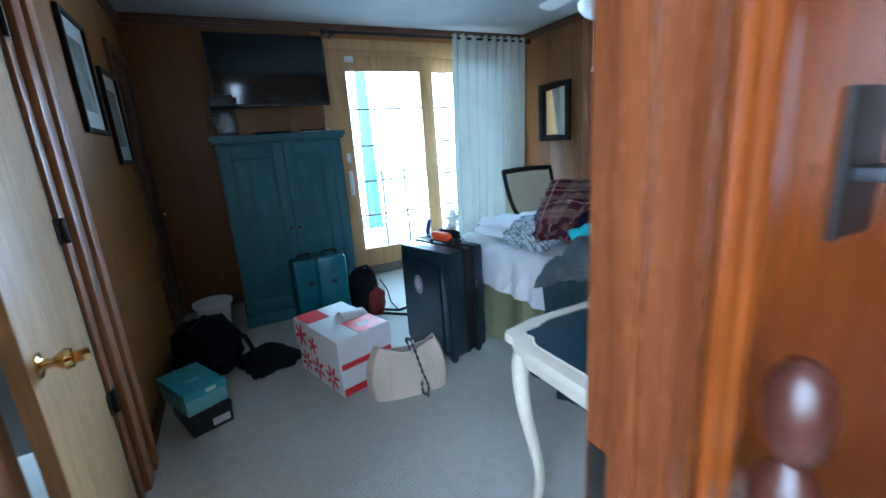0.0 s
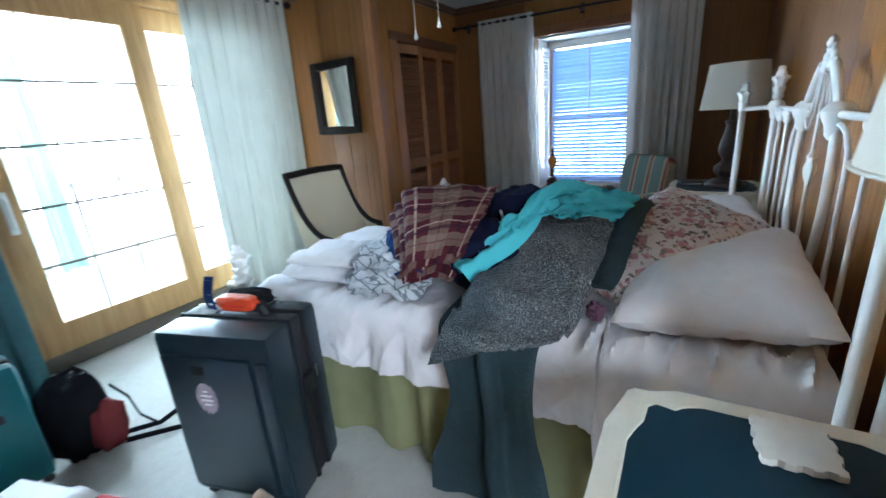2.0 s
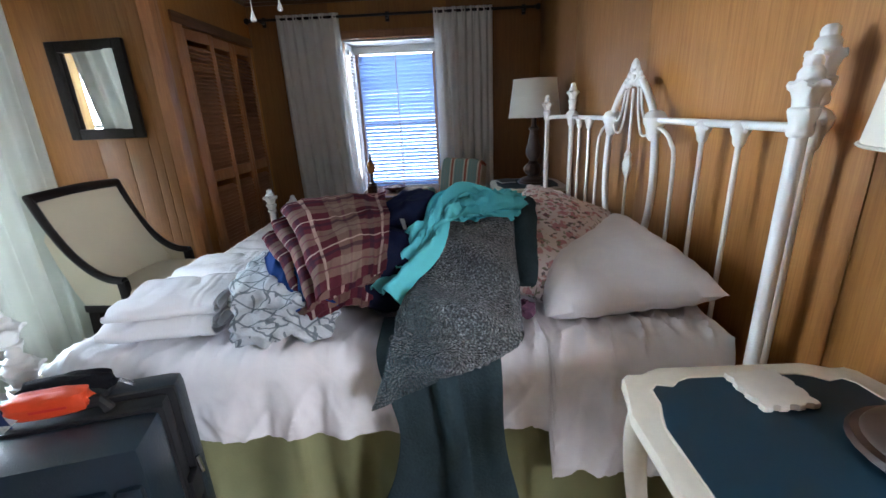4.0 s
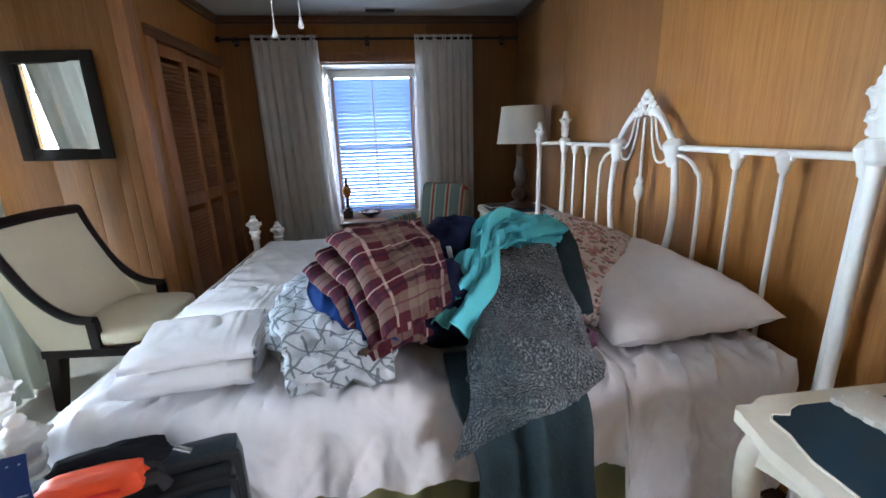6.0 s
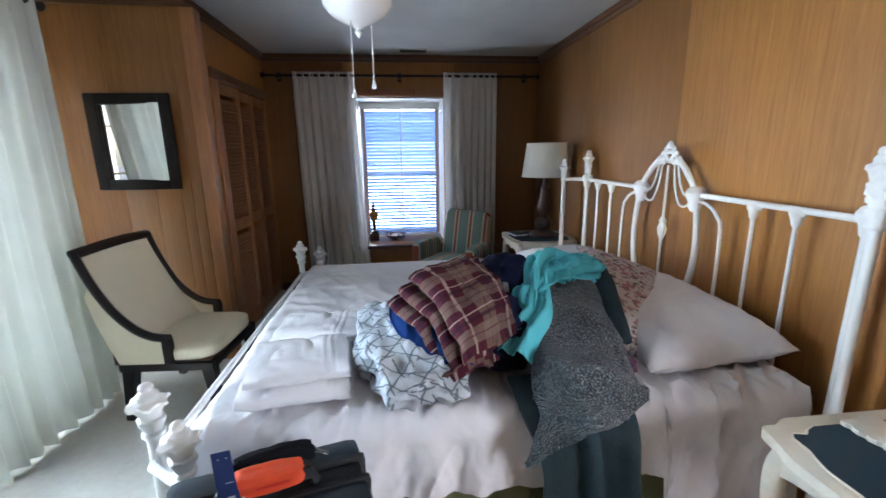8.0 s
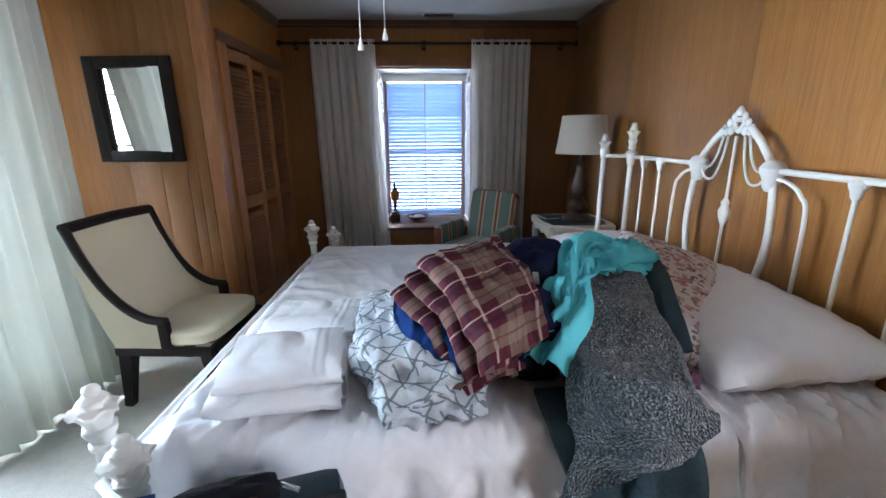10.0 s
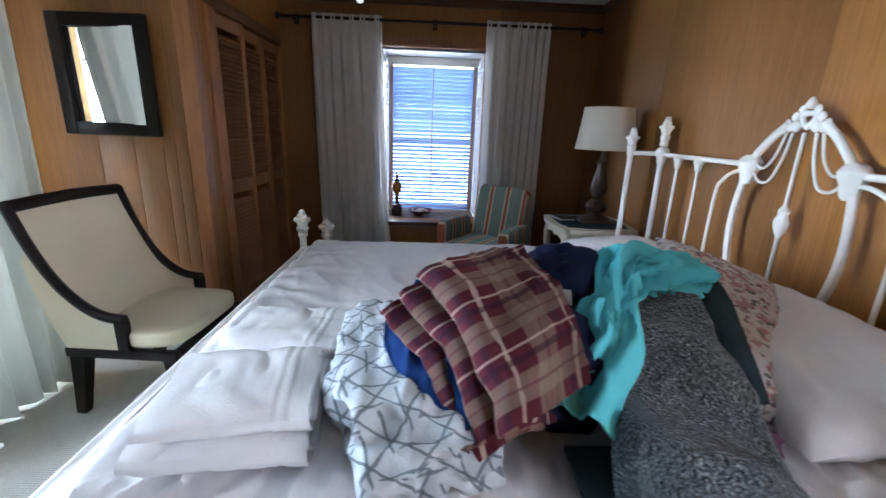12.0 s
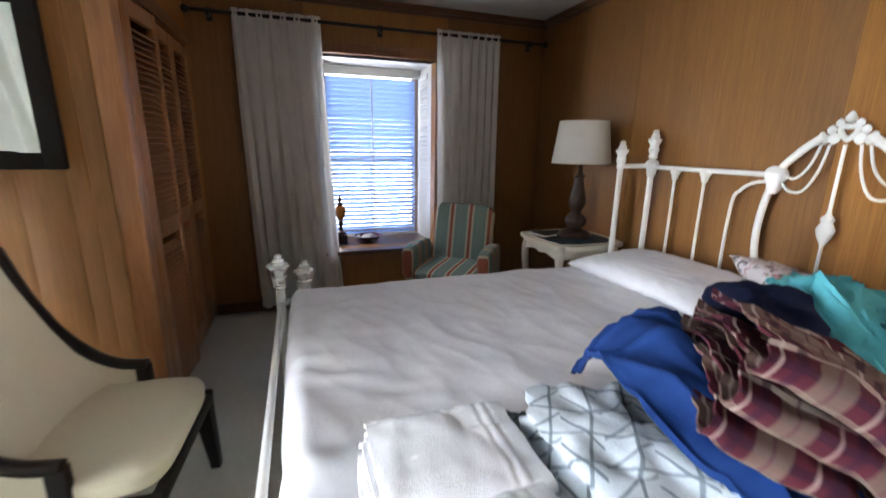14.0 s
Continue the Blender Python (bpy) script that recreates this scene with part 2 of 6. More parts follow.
M_mirror, M_clear = mirror_glass(), clear_glass()
M_darkgrey = plain("dark_fleece", (0.044, 0.072, 0.085), 1.0, vary=0.3, small=120, relief=1.0, spec=0.05)
M_carved = plain("carved_black_frame", (0.014, 0.010, 0.008), 0.5, vary=0.3, small=70, relief=0.8, spec=0.2)
M_plaster = plain("stone_plaster", (0.66, 0.62, 0.54), 0.7, vary=0.1, small=40)
M_opal = plain("opal_glass", (0.82, 0.80, 0.76), 0.25, vary=0.03, relief=0)
M_table = wood("brown_table_wood", (0.10, 0.045, 0.022), (0.17, 0.08, 0.04), 0.35, (10, 0.8, 10))
M_mauve_pale = plain("mauve_vinyl", (0.34, 0.27, 0.34), 0.45, vary=0.3, big=30)
M_darkred = plain("dark_red_cloth", (0.16, 0.012, 0.014), 0.8)
M_aqua_pale = plain("pale_aqua_card", (0.22, 0.52, 0.56), 0.5)


def saw(n, l, x, k):
    return sums(n, l, "FRACT", sums(n, l, "MULTIPLY", x, k), 0)


def band(n, l, f, lo, hi):
    return sums(n, l, "MULTIPLY", sums(n, l, "GREATER_THAN", f, lo), sums(n, l, "LESS_THAN", f, hi))


def woven(name, rough=0.9):
    m, n, l, b = material(name, rough, 0, 0.1)
    tc, sp = n.new("ShaderNodeTexCoord"), n.new("ShaderNodeSeparateXYZ")
    l.new(tc.outputs["UV"], sp.inputs[0])
    return m, n, l, b, tc.outputs["UV"], sp.outputs[0], sp.outputs[1]


def finish(n, l, b, c, v, grain, relief):
    f = noise_of(n, l, v, grain, 2)
    c = mix(n, l, "MULTIPLY", 0.35, c, ramp(n, l, f, (0.3, (0.6, 0.6, 0.6)), (0.65, (1, 1, 1))))
    l.new(c, b.inputs["Base Color"])
    bump(n, l, b, f, relief, 0.003)


def plaid():
    m, n, l, b, uv, x, y = woven("maroon_plaid_flannel")
    c = mix(n, l, "MIX", 0.0, (0.080, 0.015, 0.024), (0, 0, 0))
    for axis, k in ((x, 2.9), (y, 3.1)):
        s = saw(n, l, axis, k)
        c = mix(n, l, "MIX", sums(n, l, "MULTIPLY", band(n, l, s, 0.50, 0.88), 0.40), c, (0.25, 0.205, 0.15))
        c = mix(n, l, "MIX", sums(n, l, "MULTIPLY", band(n, l, s, 0.10, 0.14), 0.6), c, (0.50, 0.40, 0.34))
        c = mix(n, l, "MIX", sums(n, l, "MULTIPLY", band(n, l, s, 0.26, 0.36), 0.7), c, (0.035, 0.012, 0.025))
        c = mix(n, l, "MIX", sums(n, l, "MULTIPLY", band(n, l, s, 0.67, 0.71), 0.7), c, (0.10, 0.03, 0.045))
    finish(n, l, b, c, uv, 160, 0.25)
    return m


def geometric(name, ground, lines):
    m, n, l, b, uv, x, y = woven(name)
    c = mix(n, l, "MIX", 0.0, ground, (0, 0, 0))
    p, q = sums(n, l, "ADD", x, y), sums(n, l, "SUBTRACT", x, y)
    wob = sums(n, l, "MULTIPLY", noise_of(n, l, uv, 5, 2), 0.035)
    cell = sums(n, l, "GREATER_THAN", saw(n, l, p, 4.5), 0.5)
    other = sums(n, l, "SUBTRACT", 1.0, cell)
    for axis, k, w, where in ((p, 9.0, 0.085, None), (q, 9.0, 0.085, None), (x, 18.0, 0.11, cell), (y, 18.0, 0.11, other)):
        f = band(n, l, saw(n, l, sums(n, l, "ADD", axis, wob), k), 0.4, 0.4 + w)
        if where is not None:
            f = sums(n, l, "MULTIPLY", f, where)
        c = mix(n, l, "MIX", sums(n, l, "MULTIPLY", f, 0.85), c, lines)
    finish(n, l, b, c, uv, 140, 0.2)
    return m


def floral():
    m, n, l, b, uv, x, y = woven("floral_print")
    c = mix(n, l, "MIX", 0.0, (0.62, 0.56, 0.55), (0, 0, 0))
    for k, (scale, cut, col) in enumerate(((13, 0.38, (0.40, 0.17, 0.20)), (20, 0.30, (0.09, 0.065, 0.075)), (22, 0.30, (0.20, 0.22, 0.16)), (17, 0.26, (0.50, 0.30, 0.28)))):
        v = n.new("ShaderNodeTexVoronoi")
        v.inputs["Scale"].default_value = scale
        mp = n.new("ShaderNodeMapping")
        mp.inputs["Location"].default_value = (k * 3.7, k * 1.9, 0)
        l.new(uv, mp.inputs["Vector"])
        wob = n.new("ShaderNodeTexNoise")
        wob.inputs["Scale"].default_value = 30
        l.new(mp.outputs[0], wob.inputs["Vector"])
        l.new(mix(n, l, "MIX", 0.06, mp.outputs[0], wob.outputs["Color"]), v.inputs["Vector"])
        c = mix(n, l, "MIX", sums(n, l, "MULTIPLY", sums(n, l, "LESS_THAN", v.outputs["Distance"], cut), 0.85), c, col)
    finish(n, l, b, c, uv, 200, 0.15)
    return m


def fleece():
    m, n, l, b, uv, x, y = woven("grey_sherpa_fleece", 1.0)
    v = coords(n, l)
    big = noise_of(n, l, v, 4, 3)
    curl = n.new("ShaderNodeTexVoronoi")
    curl.inputs["Scale"].default_value = 135
    l.new(v, curl.inputs["Vector"])
    f = noise_of(n, l, v, 150, 2)
    # two woven tones: dark teal-grey towards the foot of the bed, pale heather flecks in the middle
    across = sums(n, l, "ADD", sums(n, l, "SUBTRACT", y, sums(n, l, "MULTIPLY", x, 0.40)), sums(n, l, "MULTIPLY", big, 0.16))
    zone = n.new("ShaderNodeMapRange")
    zone.inputs["From Min"].default_value, zone.inputs["From Max"].default_value = 0.10, 0.22
    l.new(across, zone.inputs["Value"])
    fleck = ramp(n, l, f, (0.50, (0, 0, 0)), (0.66, (0.31, 0.355, 0.37)))
    c = ramp(n, l, big, (0.36, (0.055, 0.095, 0.112)), (0.64, (0.09, 0.14, 0.16)))
    c = mix(n, l, "MIX", zone.outputs[0], c, ramp(n, l, big, (0.36, (0.07, 0.085, 0.095)), (0.64, (0.12, 0.14, 0.15))))
    c = mix(n, l, "ADD", sums(n, l, "ADD", sums(n, l, "MULTIPLY", zone.outputs[0], 0.75), 0.14), c, fleck)
    c = mix(n, l, "MULTIPLY", 0.6, c, ramp(n, l, curl.outputs["Distance"], (0.1, (1, 1, 1)), (0.6, (0.25, 0.25, 0.25))))
    l.new(c, b.inputs["Base Color"])
    b.inputs["Sheen Weight"].default_value = 0.3
    bump(n, l, b, sums(n, l, "ADD", sums(n, l, "SUBTRACT", 1.0, curl.outputs["Distance"]), f), 1.0, 0.014)
    return m


def striped():
    m, n, l, b, uv, x, y = woven("striped_upholstery")
    c = mix(n, l, "MIX", 0.0, (0.21, 0.30, 0.27), (0, 0, 0))
    s = saw(n, l, x, 4.0)
    for lo, hi, col in ((0.40, 0.50, (0.62, 0.54, 0.41)), (0.50, 0.66, (0.36, 0.115, 0.075)), (0.66, 0.76, (0.62, 0.54, 0.41)), (0.98, 1.0, (0.36, 0.30, 0.2)), (0.15, 0.17, (0.42, 0.36, 0.26))):
        c = mix(n, l, "MIX", band(n, l, s, lo, hi), c, col)
    finish(n, l, b, c, uv, 200, 0.15)
    return m


M_plaid, M_floral, M_fleece, M_stripe = plaid(), floral(), fleece(), striped()
M_geo = geometric("grey_geometric_print", (0.46, 0.50, 0.53), (0.12, 0.145, 0.165))
M_geo_dark = geometric("slate_geometric_print", (0.16, 0.20, 0.21), (0.05, 0.065, 0.07))

# ---------------------------------------------------------------- mesh helpers
def box(bm, x0, x1, y0, y1, z0, z1, soft=0.0, m=None):
    vs = [bm.verts.new((x, y, z)) for x in (x0, x1) for y in (y0, y1) for z in (z0, z1)]
    fs = [bm.faces.new([vs[k] for k in q]) for q in ((0, 1, 3, 2), (4, 6, 7, 5), (0, 4, 5, 1), (2, 3, 7, 6), (0, 2, 6, 4), (1, 5, 7, 3))]
    if soft:
        made = bmesh.ops.bevel(bm, geom=list({e for f in fs for e in f.edges}), offset=soft, segments=2, profile=0.6, affect="EDGES")
        vs = list({v for f in made["faces"] for v in f.verts})
    if m is not None:
        bmesh.ops.transform(bm, matrix=m, verts=vs)
    return bm


def lathe(bm, profile, at=(0, 0, 0), seg=20, m=None, squash=1.0):
    """Turns (radius, height) pairs round the z axis."""
    rings = []
    for r, z in profile:
        ring = [Vector((at[0] + r * math.cos(2 * math.pi * k / seg), at[1] + squash * r * math.sin(2 * math.pi * k / seg), at[2] + z)) for k in range(seg)]
        rings.append([bm.verts.new(m @ v if m is not None else v) for v in ring])
    for a, b in zip(rings, rings[1:]):
        for k in range(seg):
            bm.faces.new((a[k], a[(k + 1) % seg], b[(k + 1) % seg], b[k]))
    for ring, turn in ((rings[0], -1), (rings[-1], 1)):
        bm.faces.new(ring[::turn])
    return bm


def tube(bm, pts, r, seg=8, flat=1.0):
    """A rod of radius r, or of one radius a point, along the points."""
    pts = [Vector(p) for p in pts]
    rr = r if isinstance(r, (list, tuple)) else [r] * len(pts)
    rings, side = [], None
    for k, p in enumerate(pts):
        d = (pts[min(k + 1, len(pts) - 1)] - pts[max(k - 1, 0)]).normalized()
        if side is None:
            side = d.orthogonal().normalized()
        side = (side - d * side.dot(d)).normalized()
        up = d.cross(side)
        rings.append([bm.verts.new(p + rr[k] * (math.cos(2 * math.pi * j / seg) * side + flat * math.sin(2 * math.pi * j / seg) * up)) for j in range(seg)])
    for a, b in zip(rings, rings[1:]):
        for j in range(seg):
            bm.faces.new((a[j], a[(j + 1) % seg], b[(j + 1) % seg], b[j]))
    bm.faces.new(rings[0][::-1])
    bm.faces.new(rings[-1])
    return bm


def slab(bm, outline, z0, z1, soft=0.0, m=None):
    """A plate with the outline of (x, y) pairs."""
    lo, hi = ([bm.verts.new((x, y, z)) for x, y in outline] for z in (z0, z1))
    n = len(outline)
    fs = [bm.faces.new(lo[::-1]), bm.faces.new(hi)]
    fs += [bm.faces.new((lo[k], lo[(k + 1) % n], hi[(k + 1) % n], hi[k])) for k in range(n)]
    vs = lo + hi
    if soft:
        es = list({e for f in fs[:2] for e in f.edges})
        made = bmesh.ops.bevel(bm, geom=es, offset=soft, segments=2, profile=0.6, affect="EDGES")
        vs = list(bm.verts) if m is not None else vs
    if m is not None:
        bmesh.ops.transform(bm, matrix=m, verts=vs)
    return bm


def cloth(nu, nv, place, thick=0.006):
    """A sheet of cloth: place(u, v) for u, v from 0 to 1; its map holds u and v."""
    bm = bmesh.new()
    uv = bm.loops.layers.uv.new("UVMap")
    grid = [[Vector(place(i / nu, j / nv)) for j in range(nv + 1)] for i in range(nu + 1)]
    vs = [[bm.verts.new(p) for p in row] for row in grid]
    for i in range(nu):
        for j in range(nv):
            f = bm.faces.new((vs[i][j], vs[i + 1][j], vs[i + 1][j + 1], vs[i][j + 1]))
            for lp, (a, b) in zip(f.loops, ((i, j), (i + 1, j), (i + 1, j + 1), (i, j + 1))):
                lp[uv].uv = (a / nu, b / nv)
    if thick:
        bm.normal_update()
        faces = list(bm.faces)
        under = {v: bm.verts.new(v.co - v.normal * thick) for v in list(bm.verts)}
        rim = [lp for f in faces for lp in f.loops if lp.edge.is_boundary]
        walls_ = [(lp.vert, lp.link_loop_next.vert, lp[uv].uv.copy(), lp.link_loop_next[uv].uv.copy()) for lp in rim]
        for f in faces:
            g = bm.faces.new([under[lp.vert] for lp in reversed(f.loops)])
            for lp, old in zip(g.loops, reversed(f.loops)):
                lp[uv].uv = old[uv].uv
        for a, b, ua, ub in walls_:
            g = bm.faces.new((b, a, under[a], under[b]))
            for lp, c in zip(g.loops, (ub, ua, ua, ub)):
                lp[uv].uv = c
    return bm


def linked(name, bm, mat, smooth=35):
    bm.normal_update()
    bmesh.ops.recalc_face_normals(bm, faces=list(bm.faces))
    me = bpy.data.meshes.new(name)
    bm.to_mesh(me)
    bm.free()
    me.materials.append(mat)
    if smooth:
        me.shade_smooth()
        me.set_sharp_from_angle(angle=radians(smooth))
    return new(name, me)


def part(name, bm, mat, parent, label="", smooth=35):
    ob = linked(name, bm, mat, smooth)
    ob.parent = parent
    return tagged(ob, label) if label else ob


def thing(name, m, label, category, group=""):
    ob = new(name)
    ob.empty_display_size = 0.1
    ob.matrix_world = m
    return tagged(ob, label, category, group)


def solid(name, bm, mat, label, category, group="", kind="", smooth=35):
    return tagged(linked(name, bm, mat, smooth), label, category, group, kind)


def shared(ob, name, parent, m):
    """One more piece on the mesh of ob."""
    o = new(name, ob.data)
    o.parent = parent
    o.matrix_basis = m
    return o


B = bmesh.new

# ---------------------------------------------------------------- the room
WX0, WX1, WY0, WY1, TOP = -0.50, 5.15, 0.34, 4.25, 2.53
DOOR_X0, DOOR_X1, DOOR_Z = 1.10, 3.26, 2.33      # glass door, north wall
WIN_Y0, WIN_Y1, WIN_Z0, WIN_Z1 = 1.40, 2.36, 0.50, 2.11

solid("floor", box(B(), -0.62, 5.6, -2.2, 4.37, -0.12, 0.0), M_carpet, "beige low-pile carpet with fine ribs", "carpet", kind="structure")
solid("ceiling", box(B(), -1.9, 5.7, -2.3, 4.5, TOP, TOP + 0.1), M_ceiling, "matt off-white painted ceiling", "ceiling", kind="structure")


def wall(name, *blocks, label="honey-brown wood panelled wall", mat=None):
    bm = B()
    for b in blocks:
        box(bm, *b)
    return solid(name, bm, mat or M_panel, label, "wall", kind="structure", smooth=0)


wall_s = wall("wall_south", (1.06, 5.27, 0.143, WY0, 0, TOP), (0.472, 1.06, 0.143, 0.224, 0, TOP), (-0.62, -0.31, 0.143, 0.224, 0, TOP), (-0.31, 0.472, 0.143, 0.224, 2.08, TOP))
wall_e = wall("wall_east", (5.15, 5.27, WY0, WIN_Y0, 0, TOP), (5.15, 5.27, WIN_Y1, 4.37, 0, TOP), (5.15, 5.27, WIN_Y0, WIN_Y1, 0, WIN_Z0), (5.15, 5.27, WIN_Y0, WIN_Y1, WIN_Z1, TOP))
wall_n = wall("wall_north", (-0.62, DOOR_X0, 4.25, 4.37, 0, TOP), (DOOR_X1, 5.15, 4.25, 4.37, 0, TOP), (DOOR_X0, DOOR_X1, 4.25, 4.37, DOOR_Z, TOP))
wall_w = wall("wall_west", (-0.62, -0.50, 0.224, 1.06, 0, TOP), (-0.62, -0.50, 1.80, 4.25, 0, TOP), (-0.62, -0.50, 1.06, 1.80, 2.05, TOP))
wall_m = wall("wall_niche", (3.48, 3.56, 3.29, 4.25, 0, TOP))
wall_c = wall("wall_closet", (3.56, 3.92, 3.29, 3.37, 0, TOP), (3.92, 5.15, 3.29, 3.37, 2.08, TOP))
# Added behind the louvres; its dark colour stands for the closet's shade.
wall("wall_closet_back", (3.56, 5.15, 4.0, 4.06, 0, TOP), mat=M_trim, label="unseen closet back wall, dark for the shade behind the louvres")
# the hall behind the entry
wall("wall_hall_east", (1.75, 1.87, -2.2, 0.143, 0, TOP), mat=M_hall, label="glossy orange-brown varnished wood wall")
wall("wall_hall_west", (-0.62, -0.50, -0.05, 0.143, 0, TOP), (-0.62, -0.50, -2.2, -1.40, 0, TOP), (-0.62, -0.50, -1.40, -0.05, 0, 0.80), (-0.62, -0.50, -1.40, -0.05, 2.15, TOP), mat=M_hall, label="glossy orange-brown varnished wood wall")
wall("wall_hall_south", (-0.62, 1.87, -2.3, -2.2, 0, TOP), mat=M_hall, label="glossy orange-brown varnished wood wall")
wall("wall_hall_north", (0.582, 1.75, 0.129, 0.143, 0, TOP), (-0.5, -0.398, 0.129, 0.143, 0, TOP), (-0.398, 0.582, 0.129, 0.143, 2.19, TOP), mat=M_hall, label="glossy orange-brown varnished wood wall")
# Unseen window, added as the opening for the hall's fill lamp.
hw = solid("window_3", box(B(), -0.61, -0.51, -1.3995, -0.0505, 0.8005, 0.85, 0.004), M_white, "unseen plain white hall window added for the fill lamp", "window", kind="structure")
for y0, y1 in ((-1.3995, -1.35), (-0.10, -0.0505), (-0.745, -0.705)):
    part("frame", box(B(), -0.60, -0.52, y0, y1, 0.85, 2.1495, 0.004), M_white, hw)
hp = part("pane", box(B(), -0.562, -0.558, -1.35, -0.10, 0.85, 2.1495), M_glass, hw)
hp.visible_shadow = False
# the washroom behind the west door
wall("wall_washroom", (-1.9, -1.8, 0.6, 2.5, 0, TOP), (-1.8, -0.62, 0.5, 0.6, 0, TOP), (-1.8, -0.62, 2.5, 2.6, 0, TOP), mat=M_ceiling, label="white painted washroom wall")
solid("floor_washroom", box(B(), -1.9, -0.505, 1.06, 1.80, -0.05, 0.012), M_white, "white tiled washroom threshold", "floor", kind="structure")

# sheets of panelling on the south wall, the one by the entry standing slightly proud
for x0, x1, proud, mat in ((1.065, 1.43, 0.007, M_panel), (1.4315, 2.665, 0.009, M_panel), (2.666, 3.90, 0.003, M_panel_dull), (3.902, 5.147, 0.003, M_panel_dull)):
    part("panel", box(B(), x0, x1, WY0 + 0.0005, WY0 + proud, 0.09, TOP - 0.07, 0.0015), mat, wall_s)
# Darker sheets put the niche wall's weaker light into its colour.
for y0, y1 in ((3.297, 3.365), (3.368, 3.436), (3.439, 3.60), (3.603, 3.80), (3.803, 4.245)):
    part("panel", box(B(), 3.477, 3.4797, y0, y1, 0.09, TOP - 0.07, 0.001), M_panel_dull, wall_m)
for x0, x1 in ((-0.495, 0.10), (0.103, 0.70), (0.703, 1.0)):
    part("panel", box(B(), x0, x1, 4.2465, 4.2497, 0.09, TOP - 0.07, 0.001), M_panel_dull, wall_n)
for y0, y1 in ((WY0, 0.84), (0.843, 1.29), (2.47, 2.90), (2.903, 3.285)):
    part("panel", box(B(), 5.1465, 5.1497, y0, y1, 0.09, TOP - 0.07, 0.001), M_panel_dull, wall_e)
part("panel", box(B(), -0.4997, -0.497, 2.13, 3.50, 0.09, TOP - 0.07, 0.001), M_panel, wall_w)


def moulding(name, label, x0, x1, y0, y1, z0, z1, mat, soft=0.006):
    return solid(name, box(B(), x0, x1, y0, y1, z0, z1, soft), mat, label, "trim", kind="structure")


def crown(x0, y0, x1, y1, nx, ny):
    """A stepped crown along a wall, with (nx, ny) pointing into the room."""
    bm = B()
    for deep, z0, z1 in ((0.018, TOP - 0.075, TOP - 0.002), (0.036, TOP - 0.045, TOP - 0.002)):
        box(bm, min(x0, x1, x0 + nx * deep), max(x0, x1, x0 + nx * deep), min(y0, y1, y0 + ny * deep), max(y0, y1, y0 + ny * deep), z0, z1, 0.004)
    return solid("trim_crown", bm, M_trim_long, "dark brown wooden crown moulding", "trim", kind="structure")


def skirting(x0, y0, x1, y1, nx, ny, mat=None):
    return moulding("baseboard", "dark brown wooden baseboard", min(x0, x1, x0 + nx * 0.016), max(x0, x1, x0 + nx * 0.016), min(y0, y1, y0 + ny * 0.016), max(y0, y1, y0 + ny * 0.016), 0, 0.09, mat or M_trim_long)


for run in ((1.06, WY0, 5.11, WY0, 0, 1), (5.15, WY0, 5.15, 3.29, -1, 0), (3.50, 3.29, 5.11, 3.29, 0, -1), (3.48, 3.26, 3.48, 4.25, -1, 0), (-0.46, 4.25, 3.44, 4.25, 0, -1), (-0.50, WY0, -0.50, 4.25, 1, 0)):
    crown(*run)
for run in ((1.07, WY0, 5.13, WY0, 0, 1), (5.15, WY0, 5.15, 3.29, -1, 0), (3.48, 3.29, 3.48, 4.23, -1, 0), (-0.48, 4.25, 1.0, 4.25, 0, -1), (3.36, 4.25, 3.46, 4.25, 0, -1), (-0.50, 2.18, -0.50, 3.50, 1, 0)):
    skirting(*run)
moulding("trim_corner", "stained square corner post", 3.462, 3.56, 3.20, 3.288, 0, 2.45, M_casing, 0.01)
moulding("trim_closet", "stained closet door casing", 3.80, 3.92, 3.27, 3.289, 0, 2.16, M_casing, 0.008)
moulding("trim_closet_head", "stained closet door head casing", 3.80, 5.13, 3.268, 3.289, 2.08, 2.16, M_trim_long, 0.006)

# entry door frame: jambs with a stop, casings on both faces, the strike plate
jamb = moulding("door_1", "stained wooden entry door frame", 0.413, 0.472, 0.128, 0.240, 0, 2.08, M_casing_dark, 0.004)
part("stop", box(B(), 0.400, 0.4125, 0.160, 0.195, 0, 2.06, 0.003), M_casing_dark, jamb)
part("strike_plate", box(B(), 0.4095, 0.4125, 0.200, 0.232, 0.90, 0.985, 0.001), M_iron, jamb, "dark metal strike plate")
for y0, y1, mat in ((0.225, 0.242, M_casing), (0.113, 0.1285, M_hall)):
    bm = B()
    box(bm, 0.4725, 0.562, y0, y1, 0, 2.17, 0.005)
    box(bm, 0.497, 0.527, y0 - 0.006, y1 + 0.006, 0, 2.17, 0.005)
    part("casing", bm, mat, jamb)
    part("casing", box(B(), -0.398, 0.562, y0, y1, 2.172, 2.26, 0.005), mat, jamb)
    part("casing", box(B(), -0.398, -0.31, y0, y1, 0, 2.17, 0.005), mat, jamb)
part("head", box(B(), -0.31, 0.4125, 0.128, 0.240, 2.06, 2.0795, 0.003), M_casing_dark, jamb)
part("jamb", box(B(), -0.309, -0.29, 0.128, 0.240, 0, 2.06, 0.003), M_casing_dark, jamb)

